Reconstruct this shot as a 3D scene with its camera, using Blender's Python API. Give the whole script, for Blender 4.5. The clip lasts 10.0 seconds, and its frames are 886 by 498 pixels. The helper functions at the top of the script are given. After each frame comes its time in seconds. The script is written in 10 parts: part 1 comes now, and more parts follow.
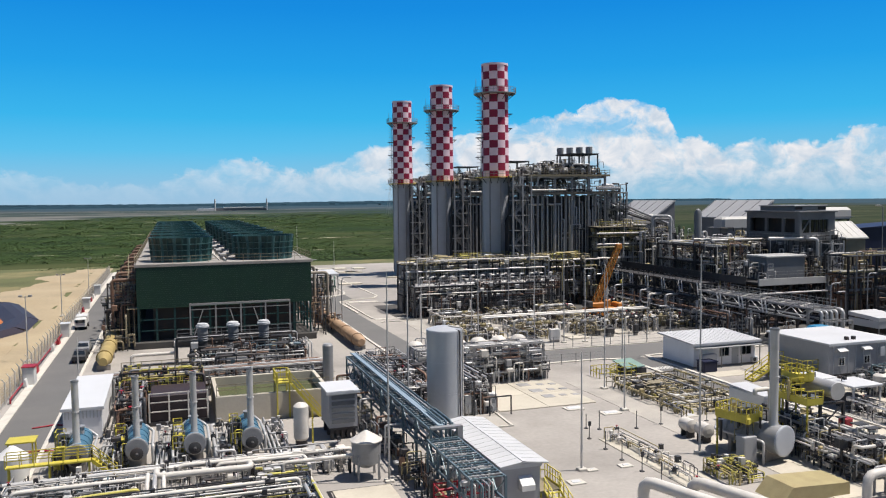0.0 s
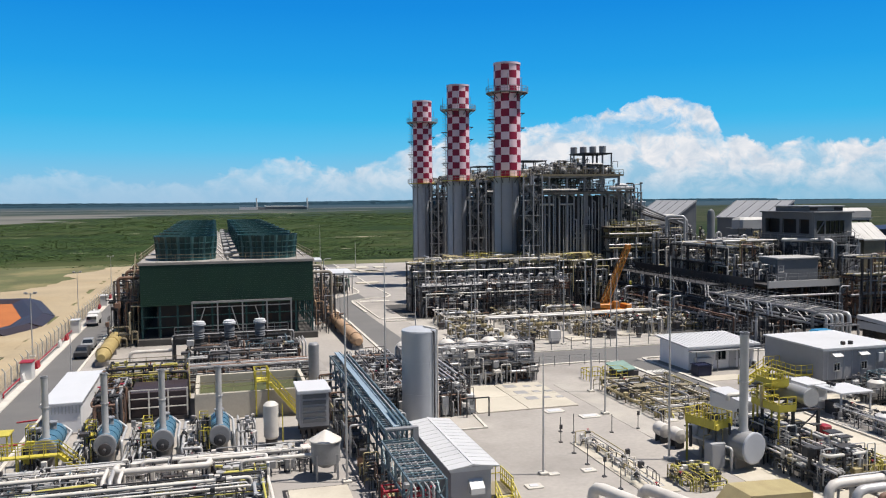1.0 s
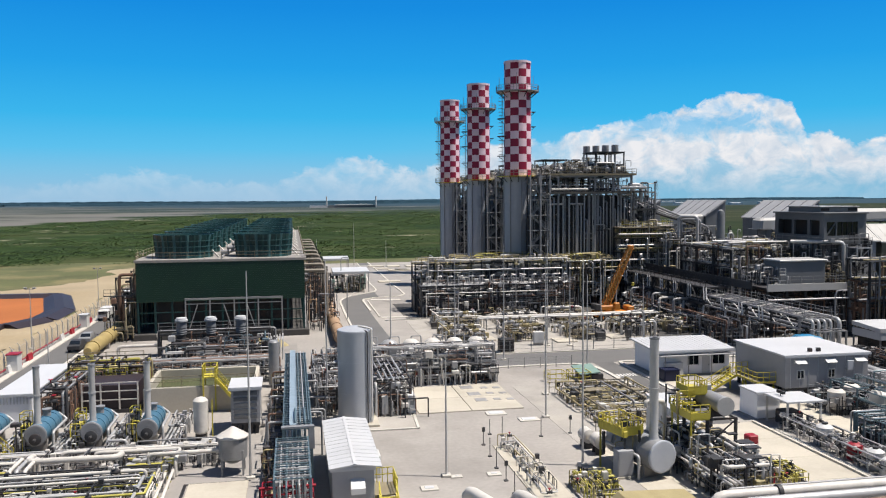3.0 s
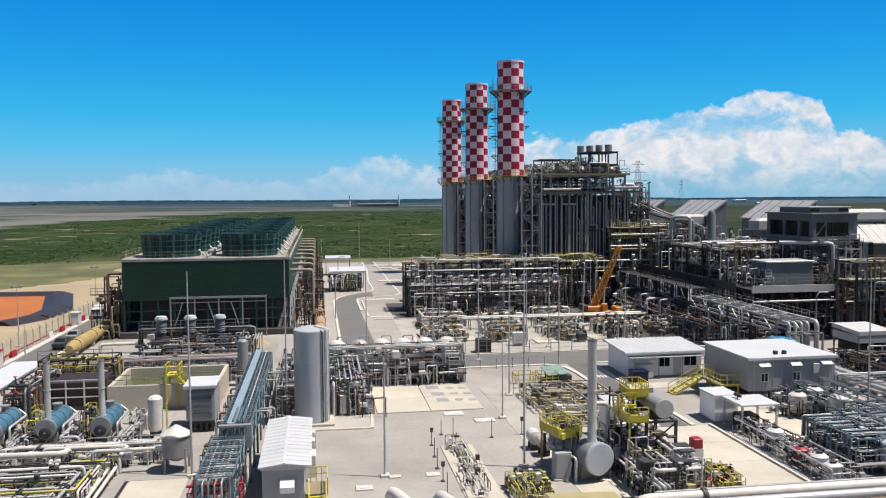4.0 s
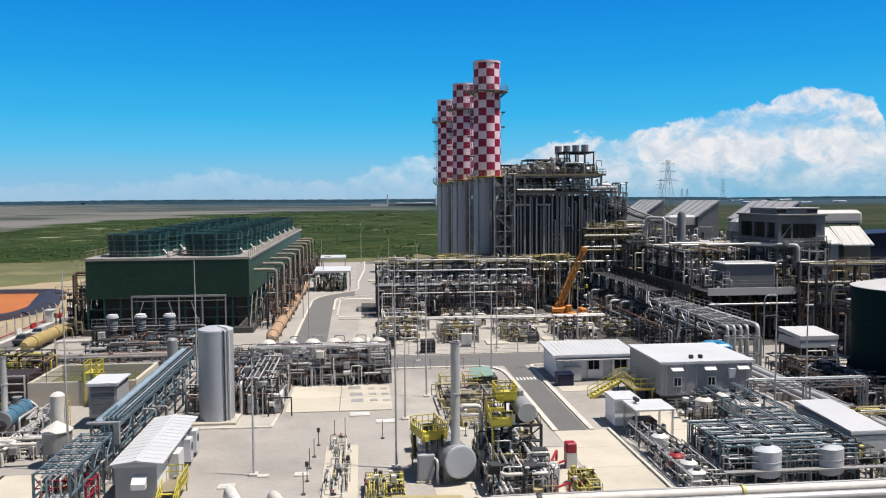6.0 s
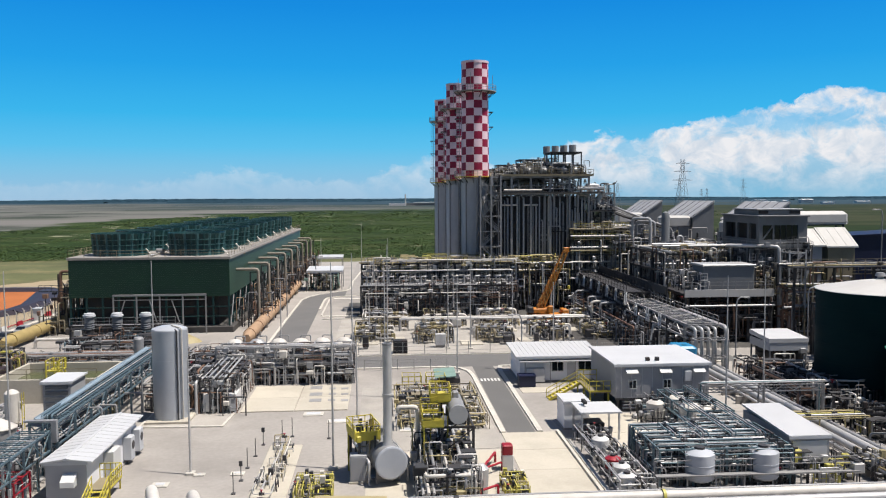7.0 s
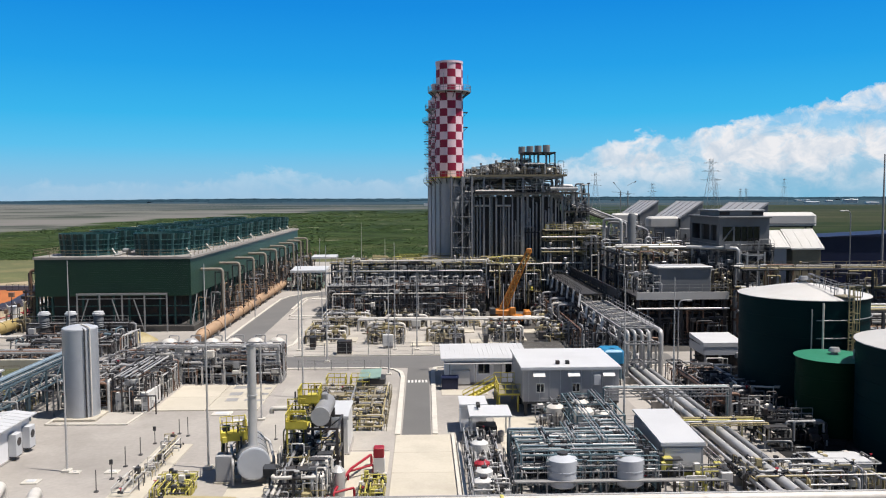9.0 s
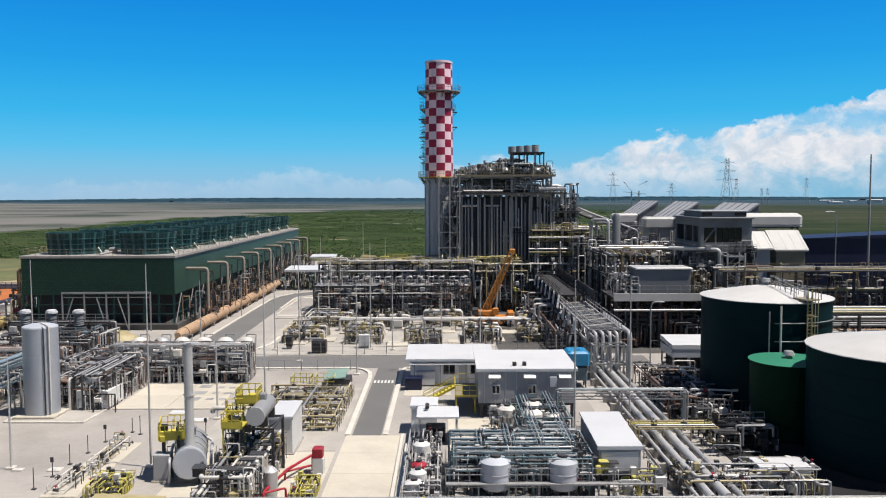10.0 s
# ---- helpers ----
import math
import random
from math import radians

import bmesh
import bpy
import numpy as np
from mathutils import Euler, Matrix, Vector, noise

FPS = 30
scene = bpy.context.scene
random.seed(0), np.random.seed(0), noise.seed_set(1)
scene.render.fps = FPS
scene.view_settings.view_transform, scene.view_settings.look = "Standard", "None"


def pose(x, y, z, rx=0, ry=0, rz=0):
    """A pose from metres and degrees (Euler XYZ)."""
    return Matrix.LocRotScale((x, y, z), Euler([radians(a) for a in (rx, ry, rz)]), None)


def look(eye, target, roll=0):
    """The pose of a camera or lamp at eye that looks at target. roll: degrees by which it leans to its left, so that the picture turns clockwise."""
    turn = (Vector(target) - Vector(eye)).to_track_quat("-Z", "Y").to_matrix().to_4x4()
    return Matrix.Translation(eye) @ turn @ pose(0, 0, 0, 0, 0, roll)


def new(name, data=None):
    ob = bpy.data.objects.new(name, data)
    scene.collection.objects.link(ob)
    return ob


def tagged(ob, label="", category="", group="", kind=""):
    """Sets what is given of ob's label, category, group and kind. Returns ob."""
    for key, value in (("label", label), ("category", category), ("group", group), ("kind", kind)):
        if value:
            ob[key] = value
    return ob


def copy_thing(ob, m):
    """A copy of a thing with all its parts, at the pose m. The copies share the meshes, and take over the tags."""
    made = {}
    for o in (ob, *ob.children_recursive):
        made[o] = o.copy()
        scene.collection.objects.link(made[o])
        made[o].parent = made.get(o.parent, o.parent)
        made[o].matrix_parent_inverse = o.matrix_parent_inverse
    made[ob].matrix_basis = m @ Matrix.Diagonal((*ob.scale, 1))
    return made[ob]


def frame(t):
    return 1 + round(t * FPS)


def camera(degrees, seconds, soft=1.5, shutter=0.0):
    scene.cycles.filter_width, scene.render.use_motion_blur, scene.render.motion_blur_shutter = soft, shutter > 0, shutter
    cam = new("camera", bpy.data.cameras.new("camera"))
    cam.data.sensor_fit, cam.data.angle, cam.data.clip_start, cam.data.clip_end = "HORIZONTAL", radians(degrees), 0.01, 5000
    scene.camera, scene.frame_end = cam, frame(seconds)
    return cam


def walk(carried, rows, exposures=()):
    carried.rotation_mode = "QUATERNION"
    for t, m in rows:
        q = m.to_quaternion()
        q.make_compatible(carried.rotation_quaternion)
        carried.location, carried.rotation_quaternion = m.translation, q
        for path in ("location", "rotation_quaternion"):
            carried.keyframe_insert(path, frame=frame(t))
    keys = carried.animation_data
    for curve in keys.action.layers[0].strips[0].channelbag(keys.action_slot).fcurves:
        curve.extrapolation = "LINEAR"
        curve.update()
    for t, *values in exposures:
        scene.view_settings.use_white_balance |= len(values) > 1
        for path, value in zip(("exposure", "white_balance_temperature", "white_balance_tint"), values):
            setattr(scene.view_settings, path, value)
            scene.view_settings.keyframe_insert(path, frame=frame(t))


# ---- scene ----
cam = camera(57.0, 10.0, 1.15)
PATH = [
    (0, (-1.405, -0.772, 21.588), (-0.77, 1.12, 21.465), -0.6),
    (0.5, (1.676, -1.457, 21.626), (2.262, 0.451, 21.503), -0.5),
    (1, (4.718, -2.32, 21.616), (5.256, -0.397, 21.492), -0.5),
    (1.5, (7.849, -3.168, 21.616), (8.34, -1.233, 21.492), -0.5),
    (2, (11.025, -3.919, 21.625), (11.473, -1.974, 21.5), -0.5),
    (3.5, (20.8, -6.098, 21.793), (21.129, -4.129, 21.666), -0.4),
    (4, (24.127, -6.73, 21.848), (24.429, -4.757, 21.72), -0.4),
    (4.5, (27.527, -7.368, 21.911), (27.802, -5.391, 21.783), -0.5),
    (5, (30.937, -7.901, 21.948), (31.186, -5.921, 21.821), -0.4),
    (5.5, (34.374, -8.29, 21.951), (34.597, -6.307, 21.823), -0.4),
    (7, (44.494, -9.272, 22.096), (44.641, -7.282, 21.966), -0.3),
    (7.5, (47.896, -9.489, 22.158), (48.018, -7.497, 22.027), -0.3),
    (8, (51.275, -9.669, 22.206), (51.372, -7.675, 22.075), -0.3),
    (8.5, (54.664, -9.749, 22.202), (54.737, -7.754, 22.072), -0.3),
    (9, (58.017, -9.713, 22.183), (58.065, -7.717, 22.053), -0.3),
    (9.5, (61.309, -9.66, 22.198), (61.332, -7.665, 22.068), -0.3),
    (10, (64.565, -9.584, 22.254), (64.561, -7.588, 22.123), -0.2),
]
walk(cam, [(t, look(eye, target, roll)) for t, eye, target, roll in PATH], ((0, 0.5), (10, 0.5)))

# ---- world, sun, exposure ----
SUN_EL, SUN_AZ = 67.0, 106.0          # degrees above the horizon; clockwise from +y
world = bpy.data.worlds.new("world")
scene.world = world
world.use_nodes = True
wn = world.node_tree
wn.nodes.clear()
sky = wn.nodes.new("ShaderNodeTexSky")
sky.sky_type = "NISHITA"
sky.sun_disc = False
sky.sun_elevation, sky.sun_rotation = radians(SUN_EL), radians(SUN_AZ)
sky.air_density, sky.dust_density, sky.ozone_density, sky.altitude = 1.0, 0.3, 3.0, 20.0
bg = wn.nodes.new("ShaderNodeBackground")
bg.inputs["Strength"].default_value = 0.050
wo = wn.nodes.new("ShaderNodeOutputWorld")
tint = wn.nodes.new("ShaderNodeMix")
tint.data_type, tint.blend_type = "RGBA", "MULTIPLY"
tint.inputs[0].default_value = 1.0
tint.inputs[7].default_value = (0.76, 0.95, 1.15, 1)
sat = wn.nodes.new("ShaderNodeHueSaturation")
sat.inputs["Saturation"].default_value = 0.9
wn.links.new(sky.outputs[0], tint.inputs[6])
wn.links.new(tint.outputs[2], sat.inputs["Color"])
wn.links.new(sat.outputs[0], bg.inputs["Color"])
wn.links.new(bg.outputs[0], wo.inputs[0])
sun = new("sun", bpy.data.lights.new("sun", "SUN"))
sun.data.energy, sun.data.angle, sun.data.color = 5.0, radians(0.6), (1.0, 0.938, 0.865)
sun_dir = Vector((math.cos(radians(SUN_EL)) * math.sin(radians(SUN_AZ)), math.cos(radians(SUN_EL)) * math.cos(radians(SUN_AZ)), math.sin(radians(SUN_EL))))
sun.matrix_world = look(sun_dir * 300, (0, 0, 0))

# ---- materials ----
def link(nt, a, b):
    nt.links.new(a, b)


ALBEDO = 0.76        # base colours scaled down against the raised exposure, which deepens the shade


def mat(name, col, rough=0.6, metal=0.0, var=0.14, scale=1.2, bump=0.15, dirt=None, dirt_amt=0.35, fine=18.0, rand=0.12, spec=0.4):
    """A surface with tone varied at two scales, stains of their own shape and a fine relief."""
    col = tuple(ALBEDO * c for c in col)
    dirt = dirt and tuple(ALBEDO * c for c in dirt)
    m = bpy.data.materials.new(name)
    m.use_nodes = True
    nt = m.node_tree
    b = nt.nodes["Principled BSDF"]
    b.inputs["Roughness"].default_value = rough
    b.inputs["Metallic"].default_value = metal
    b.inputs["Specular IOR Level"].default_value = spec
    geo = nt.nodes.new("ShaderNodeNewGeometry")
    n1 = nt.nodes.new("ShaderNodeTexNoise")
    n1.inputs["Scale"].default_value, n1.inputs["Detail"].default_value = scale, 5.0
    n2 = nt.nodes.new("ShaderNodeTexNoise")
    n2.inputs["Scale"].default_value, n2.inputs["Detail"].default_value = fine, 3.0
    link(nt, geo.outputs["Position"], n1.inputs["Vector"])
    link(nt, geo.outputs["Position"], n2.inputs["Vector"])
    info = nt.nodes.new("ShaderNodeObjectInfo")
    # value factor = 1 + var*(n1-.5)*2 + .5*var*(n2-.5)*2 + rand*(r-.5)
    def math_node(op, a, bv):
        q = nt.nodes.new("ShaderNodeMath")
        q.operation = op
        for i, s in enumerate((a, bv)):
            if isinstance(s, (int, float)):
                q.inputs[i].default_value = s
            else:
                link(nt, s, q.inputs[i])
        return q.outputs[0]
    v = math_node("MULTIPLY_ADD", n1.outputs["Fac"], 3.0 * var)
    v.node.inputs[2].default_value = 1.0 - 1.5 * var
    w = math_node("MULTIPLY_ADD", n2.outputs["Fac"], 1.6 * var)
    w.node.inputs[2].default_value = -0.8 * var
    r = math_node("MULTIPLY_ADD", info.outputs["Random"], rand)
    r.node.inputs[2].default_value = -0.5 * rand
    s = math_node("ADD", math_node("ADD", v, w), r)
    mul = nt.nodes.new("ShaderNodeVectorMath")
    mul.operation = "SCALE"
    mul.inputs[0].default_value = col
    link(nt, s, mul.inputs["Scale"])
    out = mul.outputs[0]
    if dirt:
        n3 = nt.nodes.new("ShaderNodeTexNoise")
        n3.inputs["Scale"].default_value, n3.inputs["Detail"].default_value, n3.inputs["Roughness"].default_value = scale * 0.6, 8.0, 0.65
        link(nt, geo.outputs["Position"], n3.inputs["Vector"])
        ramp = nt.nodes.new("ShaderNodeValToRGB")
        ramp.color_ramp.elements[0].position, ramp.color_ramp.elements[1].position = 0.5, 0.72
        link(nt, n3.outputs["Fac"], ramp.inputs[0])
        k = math_node("MULTIPLY", ramp.outputs[0], dirt_amt)
        mix = nt.nodes.new("ShaderNodeMix")
        mix.data_type = "RGBA"
        link(nt, k, mix.inputs[0])
        link(nt, out, mix.inputs[6])
        mix.inputs[7].default_value = (*dirt, 1)
        out = mix.outputs[2]
    link(nt, out, b.inputs["Base Color"])
    if bump:
        bn = nt.nodes.new("ShaderNodeBump")
        bn.inputs["Strength"].default_value, bn.inputs["Distance"].default_value = bump, 0.05
        link(nt, n2.outputs["Fac"], bn.inputs["Height"])
        link(nt, bn.outputs[0], b.inputs["Normal"])
    return m


RUST = (0.16, 0.06, 0.02)
GRIME = (0.09, 0.08, 0.07)
M = dict(
    steel=mat("galvanised_steel", (0.34, 0.335, 0.33), 0.55, 0.1, dirt=RUST, dirt_amt=0.12),
    steel_dark=mat("dark_painted_steel", (0.055, 0.055, 0.058), 0.6, 0.1, dirt=RUST, dirt_amt=0.2),
    steel_blue=mat("blue_grey_painted_steel", (0.125, 0.185, 0.22), 0.5, 0.15, dirt=GRIME, dirt_amt=0.2),
    tray_blue=mat("pale_blue_tray_sheet", (0.34, 0.43, 0.50), 0.45, 0.1, dirt=GRIME, dirt_amt=0.2),
    steel_teal=mat("teal_grey_painted_steel", (0.17, 0.25, 0.275), 0.5, 0.1, dirt=GRIME, dirt_amt=0.2),
    steel_tan=mat("tan_painted_steel", (0.27, 0.23, 0.15), 0.6, 0.0, dirt=RUST, dirt_amt=0.2),
    silver=mat("aluminium_cladding", (0.56, 0.55, 0.54), 0.42, 0.25, var=0.1, dirt=GRIME, dirt_amt=0.15),
    silver_dull=mat("dull_aluminium_cladding", (0.34, 0.34, 0.345), 0.5, 0.2, dirt=GRIME, dirt_amt=0.25),
    pipe_white=mat("white_pipe_paint", (0.70, 0.66, 0.60), 0.5, dirt=RUST, dirt_amt=0.18),
    pipe_brown=mat("brown_pipe", (0.22, 0.13, 0.09), 0.6, dirt=RUST, dirt_amt=0.3),
    pipe_yellow=mat("yellow_pipe_paint", (0.55, 0.49, 0.11), 0.5, dirt=RUST, dirt_amt=0.15),
    pipe_tan=mat("tan_pipe_paint", (0.42, 0.35, 0.18), 0.55, dirt=RUST, dirt_amt=0.2),
    header=mat("rust_tan_header_pipe", (0.43, 0.285, 0.175), 0.7, var=0.2, dirt=RUST, dirt_amt=0.4, scale=0.5),
    header_yellow=mat("ochre_header_pipe", (0.42, 0.32, 0.13), 0.7, var=0.2, dirt=RUST, dirt_amt=0.3, scale=0.5),
    yellow=mat("safety_yellow_paint", (0.62, 0.52, 0.07), 0.5, dirt=RUST, dirt_amt=0.12),
    red=mat("red_paint", (0.36, 0.015, 0.03), 0.5, dirt=GRIME, dirt_amt=0.2),
    orange=mat("crane_orange_paint", (0.62, 0.22, 0.03), 0.5, dirt=GRIME, dirt_amt=0.3),
    crane_tan=mat("faded_crane_paint", (0.60, 0.34, 0.10), 0.5, dirt=GRIME, dirt_amt=0.3),
    white=mat("white_paint", (0.70, 0.69, 0.67), 0.55, var=0.05, dirt=GRIME, dirt_amt=0.10, scale=0.4),
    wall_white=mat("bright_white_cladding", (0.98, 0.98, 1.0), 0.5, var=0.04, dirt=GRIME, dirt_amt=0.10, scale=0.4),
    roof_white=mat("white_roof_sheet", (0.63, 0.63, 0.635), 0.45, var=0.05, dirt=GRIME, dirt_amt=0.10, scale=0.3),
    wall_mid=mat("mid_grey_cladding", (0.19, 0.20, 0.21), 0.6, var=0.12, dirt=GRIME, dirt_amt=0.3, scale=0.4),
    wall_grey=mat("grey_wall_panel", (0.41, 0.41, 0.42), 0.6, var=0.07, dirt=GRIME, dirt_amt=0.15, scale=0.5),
    wall_lightgrey=mat("light_grey_wall", (0.60, 0.61, 0.63), 0.6, var=0.06, dirt=GRIME, dirt_amt=0.15, scale=0.5),
    green=mat("dark_green_cladding", (0.013, 0.043, 0.020), 0.45, var=0.18, dirt=(0.02, 0.04, 0.03), dirt_amt=0.4, scale=0.4, rand=0.08),
    green_fan=mat("blue_green_fan_shell", (0.009, 0.050, 0.050), 0.45, var=0.15, scale=0.5),
    # cladding green made lighter for the sunny east face; light is in the colour
    green_sheet=mat("sunlit_side_green", (0.023, 0.062, 0.034), 0.42, var=0.22, dirt=(0.05, 0.075, 0.05), dirt_amt=0.4, scale=0.15, rand=0.1),
    # ribs paler than the shell: sun on their edges put into the colour
    fan_rib=mat("rib_sun_teal", (0.05, 0.135, 0.14), 0.5, var=0.15, scale=0.5),
    green_roof=mat("green_tank_roof", (0.03, 0.22, 0.13), 0.5, var=0.1),
    green_tank=mat("bottle_green_tank_paint", (0.0015, 0.020, 0.023), 0.55, spec=0.06, var=0.12, scale=0.3, dirt=(0.012, 0.02, 0.02), dirt_amt=0.3),
    green_small=mat("grass_green_tank_paint", (0.002, 0.024, 0.011), 0.5, spec=0.06, var=0.15, scale=0.3),
    teal=mat("teal_paint", (0.10, 0.34, 0.33), 0.5),
    blue=mat("blue_plastic", (0.03, 0.24, 0.45), 0.4),
    blue_steel=mat("blue_vessel_paint", (0.10, 0.23, 0.33), 0.42, 0.2, dirt=GRIME, dirt_amt=0.2),
    navy=mat("navy_sheet", (0.006, 0.011, 0.045), 0.5),
    check_red=mat("red_stack_paint", (0.33, 0.008, 0.05), 0.5, var=0.08, dirt=(0.2, 0.02, 0.03), dirt_amt=0.3, scale=0.3, rand=0),
    check_white=mat("white_stack_paint", (1.0, 0.75, 0.82), 0.5, var=0.06, dirt=(0.5, 0.3, 0.3), dirt_amt=0.25, scale=0.3, rand=0),
    concrete=mat("pale_concrete", (0.56, 0.51, 0.42), 0.85, var=0.10, scale=0.25, dirt=(0.28, 0.25, 0.2), dirt_amt=0.35, fine=4),
    concrete_grey=mat("grey_concrete", (0.35, 0.325, 0.30), 0.85, var=0.12, scale=0.3, dirt=(0.2, 0.18, 0.16), dirt_amt=0.4, fine=4),
    yard=mat("yard_paving", (0.385, 0.355, 0.322), 0.9, var=0.2, scale=0.09, dirt=(0.19, 0.175, 0.16), dirt_amt=0.6, fine=2.5, rand=0),
    gravel=mat("light_gravel", (0.42, 0.39, 0.35), 0.95, var=0.22, scale=0.3, dirt=(0.55, 0.5, 0.42), dirt_amt=0.5, fine=7, bump=0.5),
    road=mat("road_asphalt", (0.155, 0.15, 0.145), 0.85, var=0.12, scale=0.15, dirt=(0.2, 0.19, 0.175), dirt_amt=0.4, fine=5),
    kerb=mat("kerb_concrete", (0.64, 0.60, 0.53), 0.8, var=0.1, dirt=GRIME, dirt_amt=0.2),
    paint_line=mat("road_marking", (0.75, 0.74, 0.70), 0.7, dirt=GRIME, dirt_amt=0.3),
    sand=mat("sand", (0.40, 0.32, 0.205), 0.95, var=0.22, scale=0.07, dirt=(0.38, 0.27, 0.13), dirt_amt=0.5, fine=1.5, rand=0),
    red_soil=mat("red_soil", (0.44, 0.14, 0.035), 0.95, var=0.16, scale=0.1, dirt=(0.3, 0.09, 0.03), dirt_amt=0.4, fine=2),
    tarp=mat("dark_liner", (0.04, 0.028, 0.032), 0.5, var=0.2, scale=0.2),
    grass=mat("dry_grass", (0.112, 0.118, 0.042), 0.95, var=0.35, scale=0.06, dirt=(0.34, 0.27, 0.13), dirt_amt=0.8, fine=1.2, rand=0),
    water=mat("green_basin_water", (0.10, 0.115, 0.05), 0.08, var=0.15, scale=0.6, bump=0.02),
    glass=mat("dark_window_glass", (0.015, 0.02, 0.025), 0.06, var=0.05, bump=0, spec=0.8),
    black=mat("black_rubber", (0.02, 0.02, 0.02), 0.6),
    wall_dark=mat("dark_grey_cladding", (0.16, 0.165, 0.172), 0.6, var=0.1, dirt=GRIME, dirt_amt=0.3, scale=0.4),
    tank_grey=mat("grey_tank_paint", (0.50, 0.52, 0.56), 0.45, 0.0, var=0.05, dirt=GRIME, dirt_amt=0.12, scale=0.5),
    tank_steel=mat("brushed_tank_steel", (0.52, 0.55, 0.60), 0.38, 0.4, var=0.06, dirt=GRIME, dirt_amt=0.12, scale=0.5),
    riser=mat("weathered_tan_riser", (0.30, 0.265, 0.215), 0.6, var=0.2, dirt=RUST, dirt_amt=0.35),
    # near-black paving: shade below racks and plant put into the colour
    stained=mat("shade_dark_paving", (0.075, 0.07, 0.066), 0.85, var=0.25, scale=0.15, dirt=(0.16, 0.15, 0.13), dirt_amt=0.5, fine=4),
    # ground and foundations by the tanks: heavy shadow put into the colour
    bitumen=mat("tank_shade_floor", (0.018, 0.018, 0.019), 0.8, var=0.25, scale=0.3, dirt=(0.06, 0.055, 0.05), dirt_amt=0.4, fine=4, spec=0.2),
    tank_roof=mat("dusty_white_tank_roof", (0.56, 0.545, 0.52), 0.6, var=0.07, dirt=(0.4, 0.36, 0.31), dirt_amt=0.35, scale=0.4),
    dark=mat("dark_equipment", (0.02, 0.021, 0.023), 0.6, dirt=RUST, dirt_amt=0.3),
    cloth_green=mat("sage_sheet", (0.24, 0.36, 0.31), 0.6),
)


# ---- mesh building ----
class MB:
    def __init__(self):
        self.v, self.f, self.s, self.m, self.e = [], [], [], [], []

    def add(self, verts, faces, smooth=False, mi=0):
        o = len(self.v)
        self.v.extend(tuple(p) for p in verts)
        for q in faces:
            self.f.append(tuple(i + o for i in q))
            self.s.append(smooth)
            self.m.append(mi)
        return self

    def box(self, x0, y0, z0, x1, y1, z1, mi=0):
        v = [(x, y, z) for z in (z0, z1) for x, y in ((x0, y0), (x1, y0), (x1, y1), (x0, y1))]
        return self.add(v, [(3, 2, 1, 0), (4, 5, 6, 7), (0, 1, 5, 4), (1, 2, 6, 5), (2, 3, 7, 6), (3, 0, 4, 7)], mi=mi)

    def bbox(self, x0, y0, z0, x1, y1, z1, b=0.04, mi=0):
        """A box with its upper and upright edges bevelled."""
        v = []
        for z, i in ((z0, 0), (z1 - b, 0), (z1, b)):
            c = b
            v += [(x0 + i + c, y0 + i, z), (x1 - i - c, y0 + i, z), (x1 - i, y0 + i + c, z), (x1 - i, y1 - i - c, z),
                  (x1 - i - c, y1 - i, z), (x0 + i + c, y1 - i, z), (x0 + i, y1 - i - c, z), (x0 + i, y0 + i + c, z)]
        f = [tuple(range(7, -1, -1)), tuple(range(16, 24))]
        for k in (0, 8):
            f += [(k + i, k + (i + 1) % 8, k + 8 + (i + 1) % 8, k + 8 + i) for i in range(8)]
        return self.add(v, f, mi=mi)

    def beam(self, p0, p1, w, h=None, mi=0):
        p0, p1 = Vector(p0), Vector(p1)
        h = h or w
        d = (p1 - p0).normalized()
        up = Vector((0, 0, 1)) if abs(d.z) < 0.95 else Vector((0, 1, 0))
        a = d.cross(up).normalized() * (w / 2)
        b = a.cross(d).normalized() * (h / 2)
        v = [p + s * a + t * b for p in (p0, p1) for s, t in ((-1, -1), (1, -1), (1, 1), (-1, 1))]
        return self.add(v, [(3, 2, 1, 0), (4, 5, 6, 7), (0, 1, 5, 4), (1, 2, 6, 5), (2, 3, 7, 6), (3, 0, 4, 7)], mi=mi)

    def cyl(self, p0, p1, r, n=10, r2=None, mi=0, caps=True):
        return self.lathe(p0, p1, ((0, r), (1, r if r2 is None else r2)), n, mi, caps)

    def lathe(self, p0, p1, prof, n=12, mi=0, caps=True, sharp=False):
        """prof: (fraction of the axis, radius)."""
        p0, p1 = Vector(p0), Vector(p1)
        d = p1 - p0
        up = Vector((1, 0, 0)) if abs(d.normalized().x) < 0.9 else Vector((0, 1, 0))
        a = d.cross(up).normalized()
        b = d.normalized().cross(a)
        L = d.length
        o, v, f = len(self.v), [], []
        for t, r in prof:
            c = p0 + d * t
            v += [c + r * (math.cos(2 * math.pi * i / n) * a + math.sin(2 * math.pi * i / n) * b) for i in range(n)]
        for k in range(len(prof) - 1):
            f += [(k * n + i, k * n + (i + 1) % n, (k + 1) * n + (i + 1) % n, (k + 1) * n + i) for i in range(n)]
        self.add(v, f, not sharp, mi)
        dirs = [Vector((L * (q[0] - p[0]), q[1] - p[1])) for p, q in zip(prof, prof[1:])]
        for k in range(1, len(prof) - 1):
            if dirs[k - 1].length > 1e-6 and dirs[k].length > 1e-6 and dirs[k - 1].angle(dirs[k]) > 0.6:
                self.e += [(o + k * n + i, o + k * n + (i + 1) % n) for i in range(n)]
        if caps:
            for k, rev in ((0, True), (len(prof) - 1, False)):
                if prof[k][1] > 1e-4:
                    q = [o + k * n + i for i in range(n)]
                    self.f.append(tuple(reversed(q)) if rev else tuple(q))
